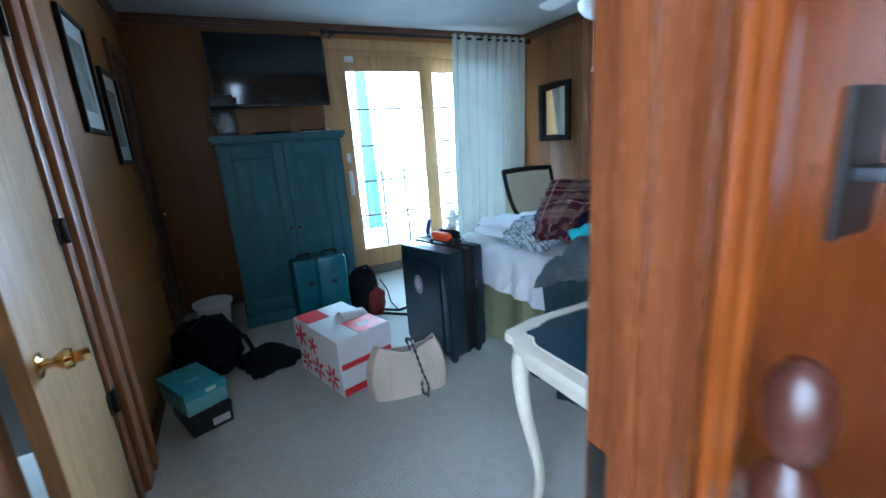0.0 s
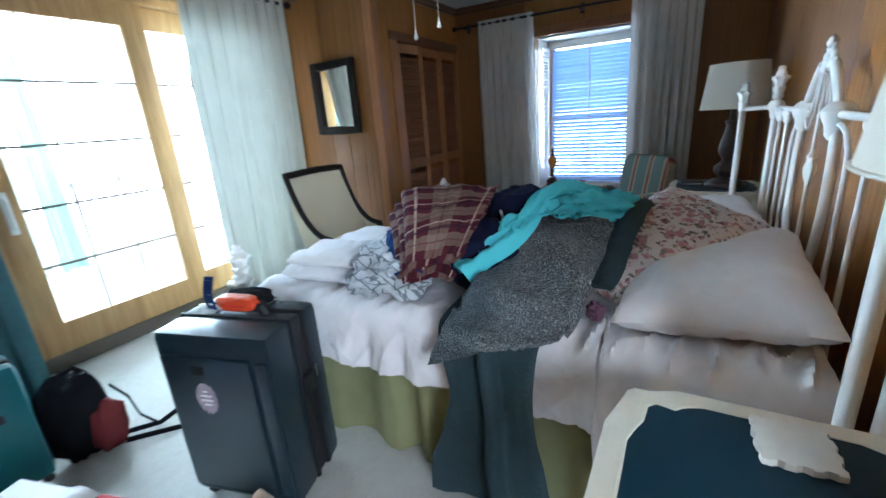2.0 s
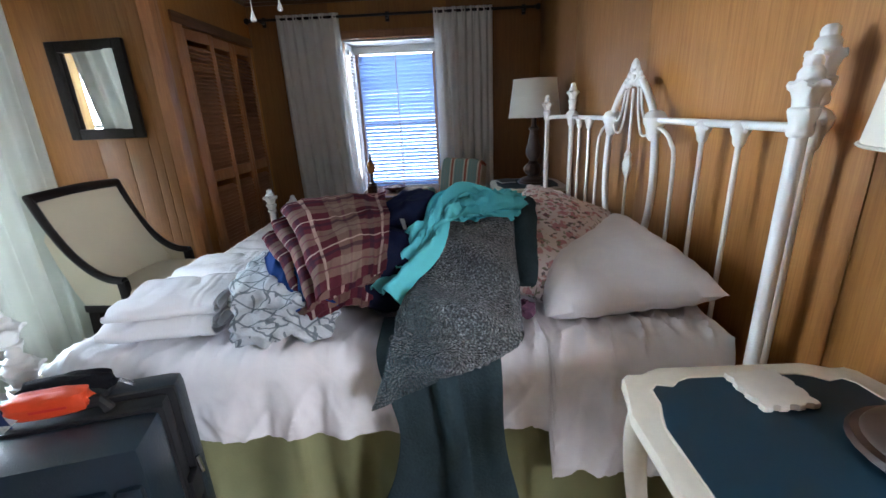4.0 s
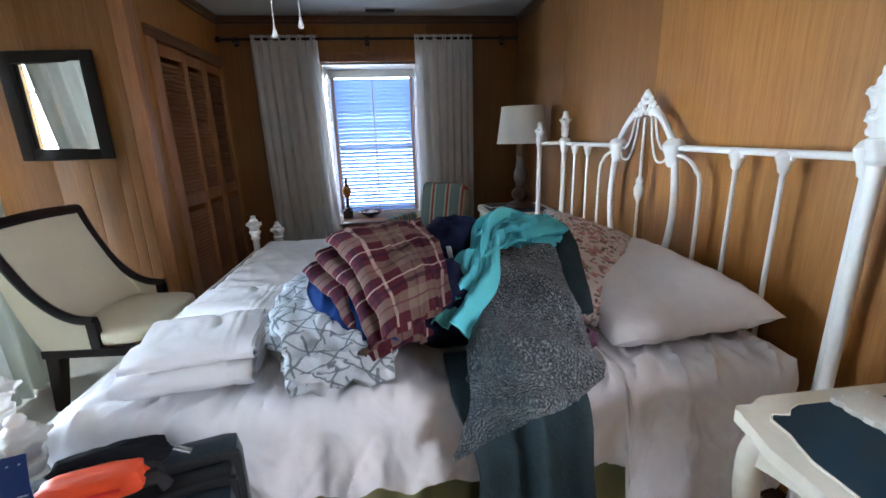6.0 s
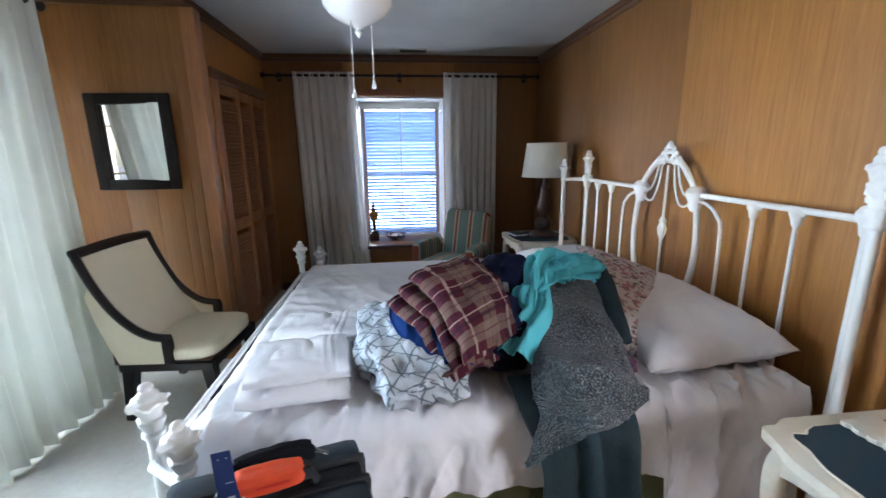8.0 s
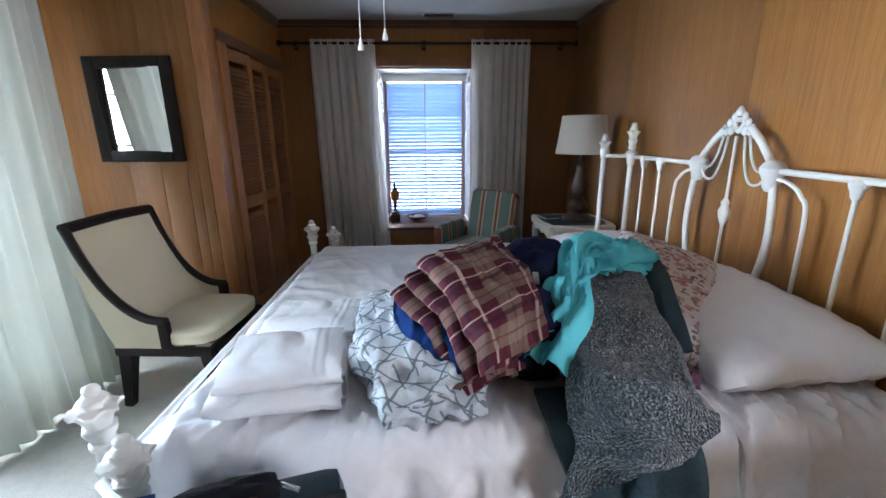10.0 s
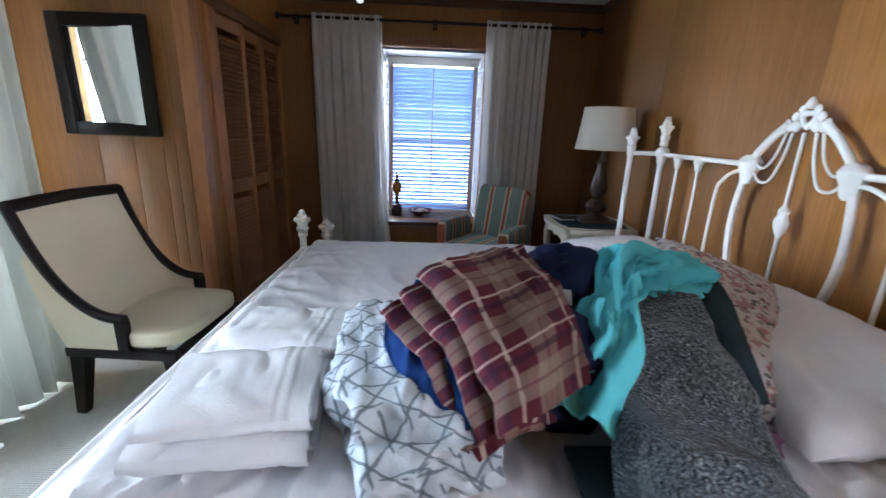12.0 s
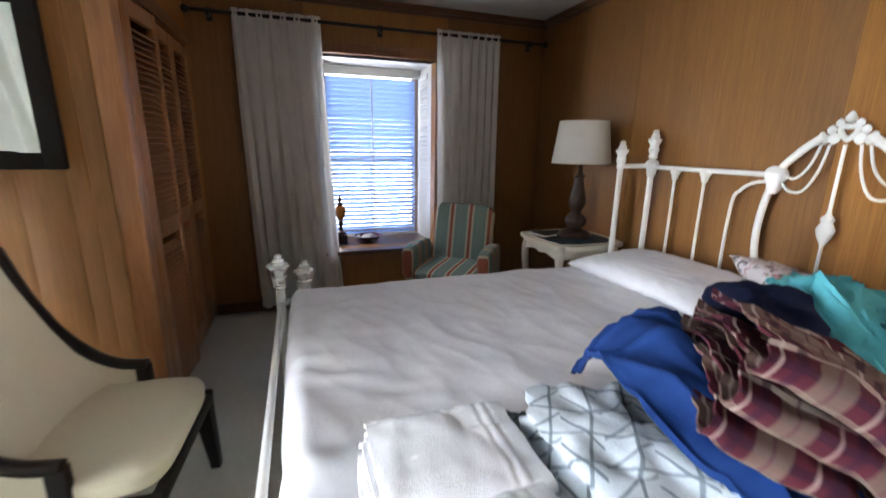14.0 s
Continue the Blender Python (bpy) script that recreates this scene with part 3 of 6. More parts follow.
# west door, ajar, with its frame
# White jamb strip paints the bright room showing through the hinge gap.
frame_w = moulding("door_2", "stained moulded door frame, ajar pine door, white strip for the lit hinge gap", -0.62, -0.502, 1.782, 1.799, 0, 2.04, M_white, 0.003)
bm = B()
for y0, y1, x1 in ((1.80, 1.862, -0.485), (1.862, 1.945, -0.462), (1.945, 1.992, -0.472), (1.992, 2.075, -0.456), (2.075, 2.125, -0.474)):
    box(bm, -0.4995, x1, y0, y1, 0, 2.18, 0.011)
part("casing", bm, M_casing, frame_w, "ridged stained casing")
part("casing", box(B(), -0.4995, -0.47, 0.94, 1.06, 0, 2.18, 0.01), M_casing, frame_w)
part("casing", box(B(), -0.4995, -0.468, 1.06, 1.80, 2.06, 2.18, 0.01), M_casing, frame_w)
for z in (0.49, 1.17, 1.84):
    bm = B()
    tube(bm, [(-0.478, 1.792, z - 0.045), (-0.478, 1.792, z + 0.045)], 0.009, 10)
    box(bm, -0.4845, -0.4825, 1.795, 1.83, z - 0.045, z + 0.045)
    box(bm, -0.4935, -0.4905, 1.755, 1.79, z - 0.045, z + 0.045)
    part("hinge", bm, M_iron, frame_w, "blackened steel hinge")
leaf = thing("washroom_door", pose(-0.498, 1.774, 0.015, 0, 0, 7), "light pine flush door standing ajar with brass knob", "door")
part("leaf", box(B(), -0.038, 0.0, -0.71, 0.0, 0, 2.02, 0.003), M_pine, leaf)
knob = part("knob", lathe(B(), [(0.004, 0), (0.031, 0.001), (0.031, 0.006), (0.013, 0.012), (0.011, 0.03), (0.02, 0.04), (0.027, 0.052), (0.024, 0.064), (0.008, 0.069)], (0, 0, 0), 20, pose(0.001, -0.645, 0.92, 0, 90, 0)), M_brass, leaf, "polished brass door knob")
part("thumb_turn", box(B(), 0.055, 0.10, -0.652, -0.638, 0.905, 0.935, 0.004), M_brass, leaf, "brass lever end")

# second west door, dark and closed, by the corner
door_b = moulding("door_3", "dark stained closed door with brass knob", -0.4995, -0.488, 3.62, 4.16, 0.01, 2.10, M_trim, 0.003)
for z0, z1 in ((0.25, 0.95), (1.10, 1.95)):
    part("raised_panel", box(B(), -0.4875, -0.479, 3.71, 4.07, z0, z1, 0.006), M_trim, door_b)
for y0, y1, z0, z1 in ((3.54, 3.615, 0, 2.19), (4.165, 4.23, 0, 2.19), (3.615, 4.165, 2.11, 2.19)):
    part("casing", box(B(), -0.4995, -0.475, y0, y1, z0, z1, 0.006), M_trim, door_b)
part("knob", lathe(B(), [(0.022, 0), (0.022, 0.004), (0.009, 0.01), (0.009, 0.028), (0.025, 0.04), (0.02, 0.058), (0.004, 0.062)], (0, 0, 0), 14, pose(-0.478, 3.99, 0.96, 0, 90, 0)), M_brass, door_b, "small brass knob")

# hall: switch plate, stair newel with its rail, ceiling lamp added out of view
plate = thing("switch_plate", pose(0.755, 0.128, 1.31), "dark bronze wall plate with a black lever switch", "switch")
part("plate", box(B(), -0.055, 0.055, -0.008, 0.0, -0.085, 0.10, 0.003), M_iron, plate)
part("lever", box(B(), -0.035, 0.03, -0.045, -0.0085, -0.012, 0.006, 0.004), M_black, plate)
newel = thing("stair_newel", pose(0.475, 0.045, 0.02) @ Matrix.Diagonal((0.62, 0.62, 1, 1)), "dark turned wooden stair newel with ball finial", "newel post")
part("post", lathe(B(), [(0.05, 0), (0.05, 0.68), (0.042, 0.70), (0.05, 0.75), (0.036, 0.83), (0.05, 0.89), (0.05, 0.93), (0.03, 0.96)], seg=28), M_mahogany, newel, smooth=80)
part("finial", lathe(B(), [(0.022, 0.96), (0.045, 0.98), (0.05, 1.01), (0.03, 1.035), (0.02, 1.045), (0.038, 1.065), (0.046, 1.095), (0.04, 1.13), (0.02, 1.148), (0.003, 1.152)], seg=32), M_mahogany, newel, smooth=80)
part("hand_rail", tube(B(), [(0.045, 0.0, 0.93), (0.5, -0.02, 0.80), (1.1, -0.04, 0.62)], 0.03, 10, 0.8), M_mahogany, newel)
# Unseen glowing lamp, added to brighten the hall.
hall_lamp = thing("added_hall_lamp", pose(0.7, -1.3, TOP), "unseen round frosted ceiling lamp, added to light the hall", "lamp")
part("base", lathe(B(), [(0.13, -0.03), (0.14, -0.015), (0.14, 0)], seg=24), M_brass, hall_lamp)
part("shade", lathe(B(), [(0.004, -0.11), (0.06, -0.10), (0.11, -0.07), (0.128, -0.031)], seg=24), M_bulb, hall_lamp, "frosted glowing glass shade")

# ---------------------------------------------------------------- glass door
slider = moulding("window_1", "pine framed sliding glass door with muntin bars", DOOR_X0, DOOR_X1, 4.255, 4.365, 0.0, 0.10, M_sill, 0.006)
for b in ((DOOR_X0, DOOR_X0 + 0.05, 4.255, 4.365, 0.10, DOOR_Z), (DOOR_X1 - 0.05, DOOR_X1, 4.255, 4.365, 0.10, DOOR_Z), (DOOR_X0 + 0.05, DOOR_X1 - 0.05, 4.255, 4.365, DOOR_Z - 0.06, DOOR_Z)):
    part("frame", box(B(), *b, 0.004), M_pine, slider)
for b in ((DOOR_X0 - 0.09, DOOR_X0 + 0.012, 4.232, 4.2535, 0, DOOR_Z + 0.075), (DOOR_X1 - 0.012, DOOR_X1 + 0.09, 4.232, 4.2535, 0, DOOR_Z + 0.075), (DOOR_X0 + 0.012, DOOR_X1 - 0.012, 4.232, 4.2535, DOOR_Z - 0.015, DOOR_Z + 0.075)):
    part("casing", box(B(), *b, 0.005), M_pine, slider)


def door_panel(x0, x1, gx0, gx1, y):
    sash = part("sash", box(B(), x0, gx0, y - 0.02, y + 0.02, 0.10, 2.27, 0.004), M_pine, slider)
    part("stile", box(B(), gx1, x1, y - 0.02, y + 0.02, 0.10, 2.27, 0.004), M_pine, sash)
    part("rail", box(B(), gx0, gx1, y - 0.0195, y + 0.0195, 0.10, 0.295, 0.004), M_pine, sash)
    part("rail", box(B(), gx0, gx1, y - 0.0195, y + 0.0195, 2.12, 2.27, 0.004), M_pine, sash)
    pane = part("pane", box(B(), gx0, gx1, y - 0.003, y + 0.003, 0.295, 2.12), M_glass, sash)
    pane.visible_shadow = False
    w, h = gx1 - gx0, 2.12 - 0.295
    for k in (1, 2):
        part("muntin", box(B(), gx0 + w * k / 3 - 0.008, gx0 + w * k / 3 + 0.008, y - 0.0125, y - 0.0035, 0.295, 2.12, 0.002), M_muntin, sash)
    for k in (1, 2, 3, 4):
        part("muntin", box(B(), gx0, gx1, y - 0.0145, y - 0.0045, 0.295 + h * k / 5 - 0.009, 0.295 + h * k / 5 + 0.009, 0.002), M_muntin, sash)
    return sash


sash = door_panel(1.15, 2.25, 1.29, 2.10, 4.285)
door_panel(2.20, 3.21, 2.27, 3.08, 4.335)
bm = B()
tube(bm, [(1.225, 4.262, 0.93), (1.225, 4.235, 0.95), (1.225, 4.235, 1.10), (1.225, 4.262, 1.12)], 0.012, 10)
box(bm, 1.205, 1.245, 4.252, 4.2645, 0.90, 1.15, 0.005)
part("pull_handle", bm, M_white, sash, "white plastic pull handle")
part("latch", box(B(), 1.205, 1.24, 4.245, 4.2645, 1.24, 1.33, 0.006), M_white, sash, "white latch")
solid("door_sensor", box(B(), 1.29, 1.38, 4.235, 4.2645, 2.20, 2.255, 0.006), M_white, "small white plastic door sensor", "sensor")

# ---------------------------------------------------------------- box window
BAY = 5.92                                       # outer face of the box
win = moulding("window_2", "white box window with a wood framed sash", 5.27, BAY, WIN_Y0 - 0.03, WIN_Y1 + 0.03, WIN_Z0 - 0.07, WIN_Z0 - 0.042, M_white, 0.004)
part("head", box(B(), 5.152, BAY, WIN_Y0 - 0.03, WIN_Y1 + 0.03, WIN_Z1, WIN_Z1 + 0.05, 0.003), M_white, win)
sill = part("sill", box(B(), 5.085, 5.74, WIN_Y0 + 0.004, WIN_Y1 - 0.004, WIN_Z0 - 0.040, WIN_Z0 - 0.001, 0.006), M_table, win, "brown stained deep window sill")
part("sill_nosing", box(B(), 5.07, 5.132, WIN_Y0 - 0.10, WIN_Y1 + 0.10, WIN_Z0 - 0.041, WIN_Z0 - 0.002, 0.008), M_table, sill)
part("apron", box(B(), 5.128, 5.1462, WIN_Y0 - 0.07, WIN_Y1 + 0.07, WIN_Z0 - 0.13, WIN_Z0 - 0.042, 0.005), M_casing, win)
for b in ((WIN_Y0 + 0.004, WIN_Y0 + 0.055), (WIN_Y1 - 0.055, WIN_Y1 - 0.004)):
    part("sash_stile", box(B(), 5.76, 5.80, *b, WIN_Z0, WIN_Z1 - 0.001, 0.004), M_casing, win)
for z0, z1 in ((WIN_Z0 + 0.001, WIN_Z0 + 0.06), (1.26, 1.305), (WIN_Z1 - 0.06, WIN_Z1 - 0.002)):
    part("sash_rail", box(B(), 5.762, 5.798, WIN_Y0 + 0.055, WIN_Y1 - 0.055, z0, z1, 0.004), M_casing, win)
part("muntin", box(B(), 5.772, 5.788, 1.872, 1.888, WIN_Z0 + 0.06, WIN_Z1 - 0.06, 0.002), M_casing, win)
for z in (0.90, 1.69):
    part("muntin", box(B(), 5.773, 5.787, WIN_Y0 + 0.055, WIN_Y1 - 0.055, z - 0.008, z + 0.008, 0.002), M_casing, win)
pane = part("pane", box(B(), 5.778, 5.782, WIN_Y0 + 0.055, WIN_Y1 - 0.055, WIN_Z0 + 0.06, WIN_Z1 - 0.06), M_glass, win)
pane.visible_shadow = False
for y0, y1, f in ((WIN_Y0 - 0.03, WIN_Y0 + 0.002, 1), (WIN_Y1 - 0.002, WIN_Y1 + 0.03, -1)):
    side = part("side_panel", box(B(), 5.272, BAY, y0, y1, WIN_Z0, WIN_Z1, 0.003), M_white, win)
    yy = y1 + 0.006 if f > 0 else y0 - 0.006
    part("side_head_rail", box(B(), 5.36, 5.60, yy - 0.004, yy + 0.012, 2.0, 2.05, 0.003) if f > 0 else box(B(), 5.36, 5.60, yy - 0.012, yy + 0.004, 2.0, 2.05, 0.003), M_white, side)
    first = None
    for k in range(44):
        m = pose(5.48, yy, 0.58 + k * 0.032, 30 * f, 0, 0)
        if first is None:
            first = part("side_slat", box(B(), -0.115, 0.115, -0.011, 0.011, -0.001, 0.001), M_white, win)
            first.matrix_basis = m
        else:
            shared(first, "side_slat", win, m)
for b in ((WIN_Y0 - 0.075, WIN_Y0 + 0.003), (WIN_Y1 - 0.003, WIN_Y1 + 0.075)):
    part("casing", box(B(), 5.132, 5.1495, *b, WIN_Z0 - 0.001, WIN_Z1 + 0.085, 0.005), M_casing, win)
part("casing", box(B(), 5.131, 5.1495, WIN_Y0 + 0.003, WIN_Y1 - 0.003, WIN_Z1 + 0.004, WIN_Z1 + 0.085, 0.005), M_casing, win)
blind = thing("window_blind", pose(5.65, 1.88, WIN_Z1 - 0.001), "white wide-slat wooden blind, lowered with tilted slats tinted skylight blue", "blind")
part("head_rail", box(B(), -0.035, 0.035, -0.468, 0.468, -0.075, 0.0, 0.004), M_white, blind)
part("valance", box(B(), -0.046, -0.037, -0.470, 0.470, -0.082, -0.004, 0.003), M_white, blind)
part("bottom_rail", box(B(), -0.025, 0.025, -0.462, 0.462, -1.60, -1.575, 0.004), M_white, blind)
first = None
for k in range(36):
    tilt = (50 if k < 17 else 45) + 2 * math.sin(k * 2.3) - (5 if k % 7 == 2 else 0)
    m = pose(0, 0, -0.115 - k * 0.0412, 0, tilt, 0)
    if first is None:
        first = part("slat", box(B(), -0.025, 0.025, -0.462, 0.462, -0.0014, 0.0014), M_slat, blind)
        first.matrix_basis = m
    else:
        shared(first, "slat", blind, m)
for y in (-0.435, 0.435):
    for x in (-0.028, 0.028):
        part("ladder_tape", box(B(), x - 0.001, x + 0.001, y - 0.014, y + 0.014, -1.58, -0.07), M_tape, blind, "pink-beige ladder tape")
part("ladder_cord", box(B(), -0.029, -0.028, -0.004, 0.004, -1.58, -0.07), M_tape, blind)
part("cord", tube(B(), [(-0.045, 0.445, -0.07), (-0.046, 0.443, -0.9)], 0.003, 6), M_tape, blind)

# ---------------------------------------------------------------- closet doors
for n, (x0, x1) in enumerate(((3.925, 4.325), (4.33, 4.73), (4.735, 5.13))):
    d = thing("louvre_door", pose(x0, 3.315, 0.02, 0, 0, -5 if n == 0 else 0), "brown stained louvred bifold closet door", "closet door", "closet doors")
    w = x1 - x0
    for a, b in ((0, 0.055), (w - 0.055, w)):
        part("stile", box(B(), a, b, -0.016, 0.016, 0, 2.05, 0.004), M_casing, d)
    for z0, z1 in ((0, 0.14), (0.88, 0.97), (1.97, 2.05)):
        part("rail", box(B(), 0.055, w - 0.055, -0.014, 0.014, z0, z1, 0.003), M_casing, d)
    first = None
    for z0, z1 in ((0.16, 0.87), (0.99, 1.96)):
        for k in range(int((z1 - z0) / 0.031)):
            m = pose(w / 2, 0, z0 + k * 0.031, 38, 0, 0)
            if first is None:
                first = part("slat", box(B(), -(w / 2 - 0.056), w / 2 - 0.056, -0.025, 0.025, -0.003, 0.003), M_louvre, d)
                first.matrix_basis = m
            else:
                shared(first, "slat", d, m)

# ---------------------------------------------------------------- outdoors
solid("ground", box(B(), -60, 80, -60, 90, -0.6, -0.35), M_sand, "pale sandy ground reaching far away", "ground", kind="structure")
porch = solid("porch_deck", box(B(), -1.5, 5.0, 4.40, 7.4, -0.34, -0.03), M_deck, "pale grey porch decking", "deck", kind="structure")
for x in (0.6, 2.05, 3.9):
    post = thing("porch_post", pose(x, 7.2, -0.03), "white painted square porch post", "post", "porch posts")
    part("shaft", box(B(), -0.07, 0.07, -0.07, 0.07, 0.0, 2.75, 0.008), M_white, post)
    part("foot", box(B(), -0.09, 0.09, -0.09, 0.09, 0.0, 0.15, 0.01), M_white, post)
rail = thing("porch_railing", pose(0, 7.2, -0.03), "white painted porch railing", "railing")
for a, b in ((0.67, 1.98), (2.12, 3.83)):
    for z in (0.12, 0.95):
        part("rail", box(B(), a, b, -0.03, 0.03, z - 0.03, z + 0.03, 0.005), M_white, rail)
    for k in range(int((b - a) / 0.13)):
        part("baluster", box(B(), a + 0.07 + k * 0.13, a + 0.1 + k * 0.13, -0.015, 0.015, 0.15, 0.92), M_white, rail)


def hang(u, v, x0, x1, z0, z1, y, folds, deep, flare=0.0, seed=0.0):
    """A point of a hanging curtain: u across, v from the top down."""
    x = x0 + (x1 - x0) * u
    ph = 2 * math.pi * folds * (u + 0.04 * math.sin(5 * u + seed) + 0.015 * math.sin(3 * v + 9 * u + seed))
    d = deep * (0.55 + 0.6 * v) * (math.sin(ph) + 0.35 * math.sin(1.7 * ph + seed + 2 * v))
    x += flare * v * (u - 0.5) + 0.012 * v * math.sin(ph * 0.7 + seed)
    return Vector((x, y + d, z1 + (z0 - z1) * v + 0.006 * math.sin(ph) * v))


for x0, x1, s in ((1.36, 1.62, 1.0), (2.18, 2.36, 2.0)):
    solid("porch_drape", cloth(40, 14, lambda u, v: hang(u, v, x0, x1, 0.0, 2.7, 6.9, 3, 0.03, 0.1, s), 0.0), M_drape_out, "pale blue-green outdoor drape tied on the porch", "drape", "porch drapes")
solid("porch_roof", box(B(), -1.5, 5.0, 4.40, 7.5, 2.70, 2.85), M_white, "white painted porch roof", "roof", kind="structure")

# ---------------------------------------------------------------- armoire wall
armoire = thing("armoire", pose(0.03, 3.50, 0), "teal painted wooden armoire with two grooved doors", "armoire")
part("body", box(B(), 0.0, 0.94, 0.022, 0.66, 0.10, 1.47, 0.004), M_teal, armoire)
part("plinth", box(B(), -0.015, 0.955, -0.005, 0.66, 0, 0.099, 0.006), M_teal, armoire)
bm = box(B(), -0.02, 0.96, -0.012, 0.67, 1.471, 1.492, 0.005)
box(bm, -0.035, 0.975, -0.03, 0.68, 1.492, 1.53, 0.008)
part("cornice", bm, M_teal, armoire)
for x0, x1, kx in ((0.012, 0.466, 0.435), (0.474, 0.928, 0.505)):
    d = part("door", box(B(), x0, x1, 0.008, 0.0215, 0.13, 1.455, 0.003), M_teal, armoire)
    for a, b, z0, z1 in ((x0, x0 + 0.075, 0.13, 1.455), (x1 - 0.075, x1, 0.13, 1.455), (x0 + 0.075, x1 - 0.075, 0.13, 0.22), (x0 + 0.075, x1 - 0.075, 1.36, 1.455)):
        part("door_frame", box(B(), a, b, -0.006, 0.0075, z0, z1, 0.004), M_teal, d)
    w = (x1 - x0 - 0.15) / 3
    for k in range(3):
        part("raised_panel", box(B(), x0 + 0.075 + k * w + 0.012, x0 + 0.075 + (k + 1) * w - 0.012, -0.002, 0.0075, 0.235, 1.345, 0.006), M_teal, d)
    part("knob", lathe(B(), [(0.006, 0), (0.006, 0.012), (0.015, 0.018), (0.013, 0.03), (0.003, 0.033)], seg=12, m=pose(kx, -0.006, 0.78, 90, 0, 0)), M_iron, d, "dark metal knob")

tv = thing("television", pose(0.575, 4.13, 2.09), "flat black wall-mounted television, switched off", "television")
part("housing", box(B(), -0.49, 0.49, -0.035, 0.0, -0.30, 0.30, 0.006), M_black, tv)
part("screen", box(B(), -0.475, 0.475, -0.038, -0.0355, -0.275, 0.288, 0.001), M_screen, tv)
part("badge", box(B(), -0.03, 0.03, -0.0372, -0.0355, -0.293, -0.285), M_steel, tv, "small silver maker's mark")
part("wall_bracket", box(B(), -0.18, 0.18, 0.0005, 0.1155, -0.15, 0.15, 0.005), M_iron, tv)

brew = thing("coffee_maker", pose(0.13, 3.84, 1.53), "black drip coffee maker with a glass jug", "coffee maker")
part("base", box(B(), -0.09, 0.09, -0.12, 0.11, 0, 0.035, 0.01), M_black, brew)
part("column", box(B(), -0.085, 0.085, 0.03, 0.11, 0.0355, 0.23, 0.012), M_black, brew)
part("filter_head", box(B(), -0.09, 0.09, -0.12, 0.11, 0.231, 0.32, 0.014), M_black, brew)
part("trim_ring", lathe(B(), [(0.068, 0.036), (0.07, 0.05), (0.066, 0.052)], (0, -0.045, 0), 20), M_steel, brew, "steel trim ring")
jug = part("jug", lathe(B(), [(0.05, 0.053), (0.068, 0.075), (0.066, 0.13), (0.045, 0.175), (0.048, 0.19)], (0, -0.045, 0), 22), M_clear, brew, "clear glass coffee jug")
part("jug_handle", tube(B(), [(-0.06, -0.045, 0.17), (-0.115, -0.05, 0.165), (-0.12, -0.05, 0.09), (-0.07, -0.045, 0.08)], 0.009, 8), M_black, jug)
solid("tray", lathe(B(), [(0.12, 1.5305), (0.15, 1.55), (0.155, 1.553), (0.15, 1.556), (0.115, 1.538), (0.003, 1.538)], (0.47, 3.80, 0), 28, squash=0.7), M_black, "black oval lacquer tray", "tray")
remote = thing("remote_control", pose(0.83, 3.80, 1.53, 0, 0, 12), "black remote control with a white end lying on papers", "remote control")
part("papers", box(B(), -0.13, 0.10, -0.05, 0.06, 0.0, 0.018, 0.002), M_card, remote)
part("body", box(B(), -0.12, 0.09, -0.03, 0.025, 0.0185, 0.036, 0.006), M_black, remote)
part("white_end", box(B(), 0.0905, 0.13, -0.03, 0.025, 0.0185, 0.036, 0.006), M_card, remote)
part("tv_cable", tube(B(), [(1.0, 4.14, 1.80), (1.005, 4.17, 1.70), (1.0, 4.235, 1.5), (1.01, 4.235, 1.0)], 0.005, 6), M_black, tv).matrix_parent_inverse = tv.matrix_world.inverted()

for y, z, n in ((2.715, 1.82, "framed mountain print"), (3.31, 1.66, "framed portrait-shaped print")):
    pic = thing("framed_picture", pose(-0.4965, y, z), "black framed print with a pale mat", "picture", "pictures on the wall")
    for a, b, c, d in ((-0.215, -0.19, -0.28, 0.28), (0.19, 0.215, -0.28, 0.28), (-0.19, 0.19, -0.28, -0.255), (-0.19, 0.19, 0.255, 0.28)):
        part("frame_bar", box(B(), 0, 0.024, a, b, c, d, 0.004), M_espresso, pic)
    part("mat", box(B(), 0.001, 0.008, -0.19, 0.19, -0.255, 0.255), M_card, pic)
    part("print", box(B(), 0.0085, 0.0095, -0.12, 0.12, -0.17, 0.17), M_picture, pic)

bin_ = thing("waste_bin", pose(-0.20, 3.52, 0), "off-white plastic tapered waste bin", "waste bin")
part("tub", lathe(B(), [(0.002, 0.002), (0.095, 0.0), (0.125, 0.27), (0.138, 0.275), (0.138, 0.29), (0.125, 0.29), (0.115, 0.27), (0.09, 0.012), (0.002, 0.012)], seg=28), M_card, bin_)
part("liner", lathe(B(), [(0.139, 0.262), (0.142, 0.275), (0.141, 0.293), (0.127, 0.294)], seg=28), M_towel, bin_, "thin white bin liner folded over the rim")


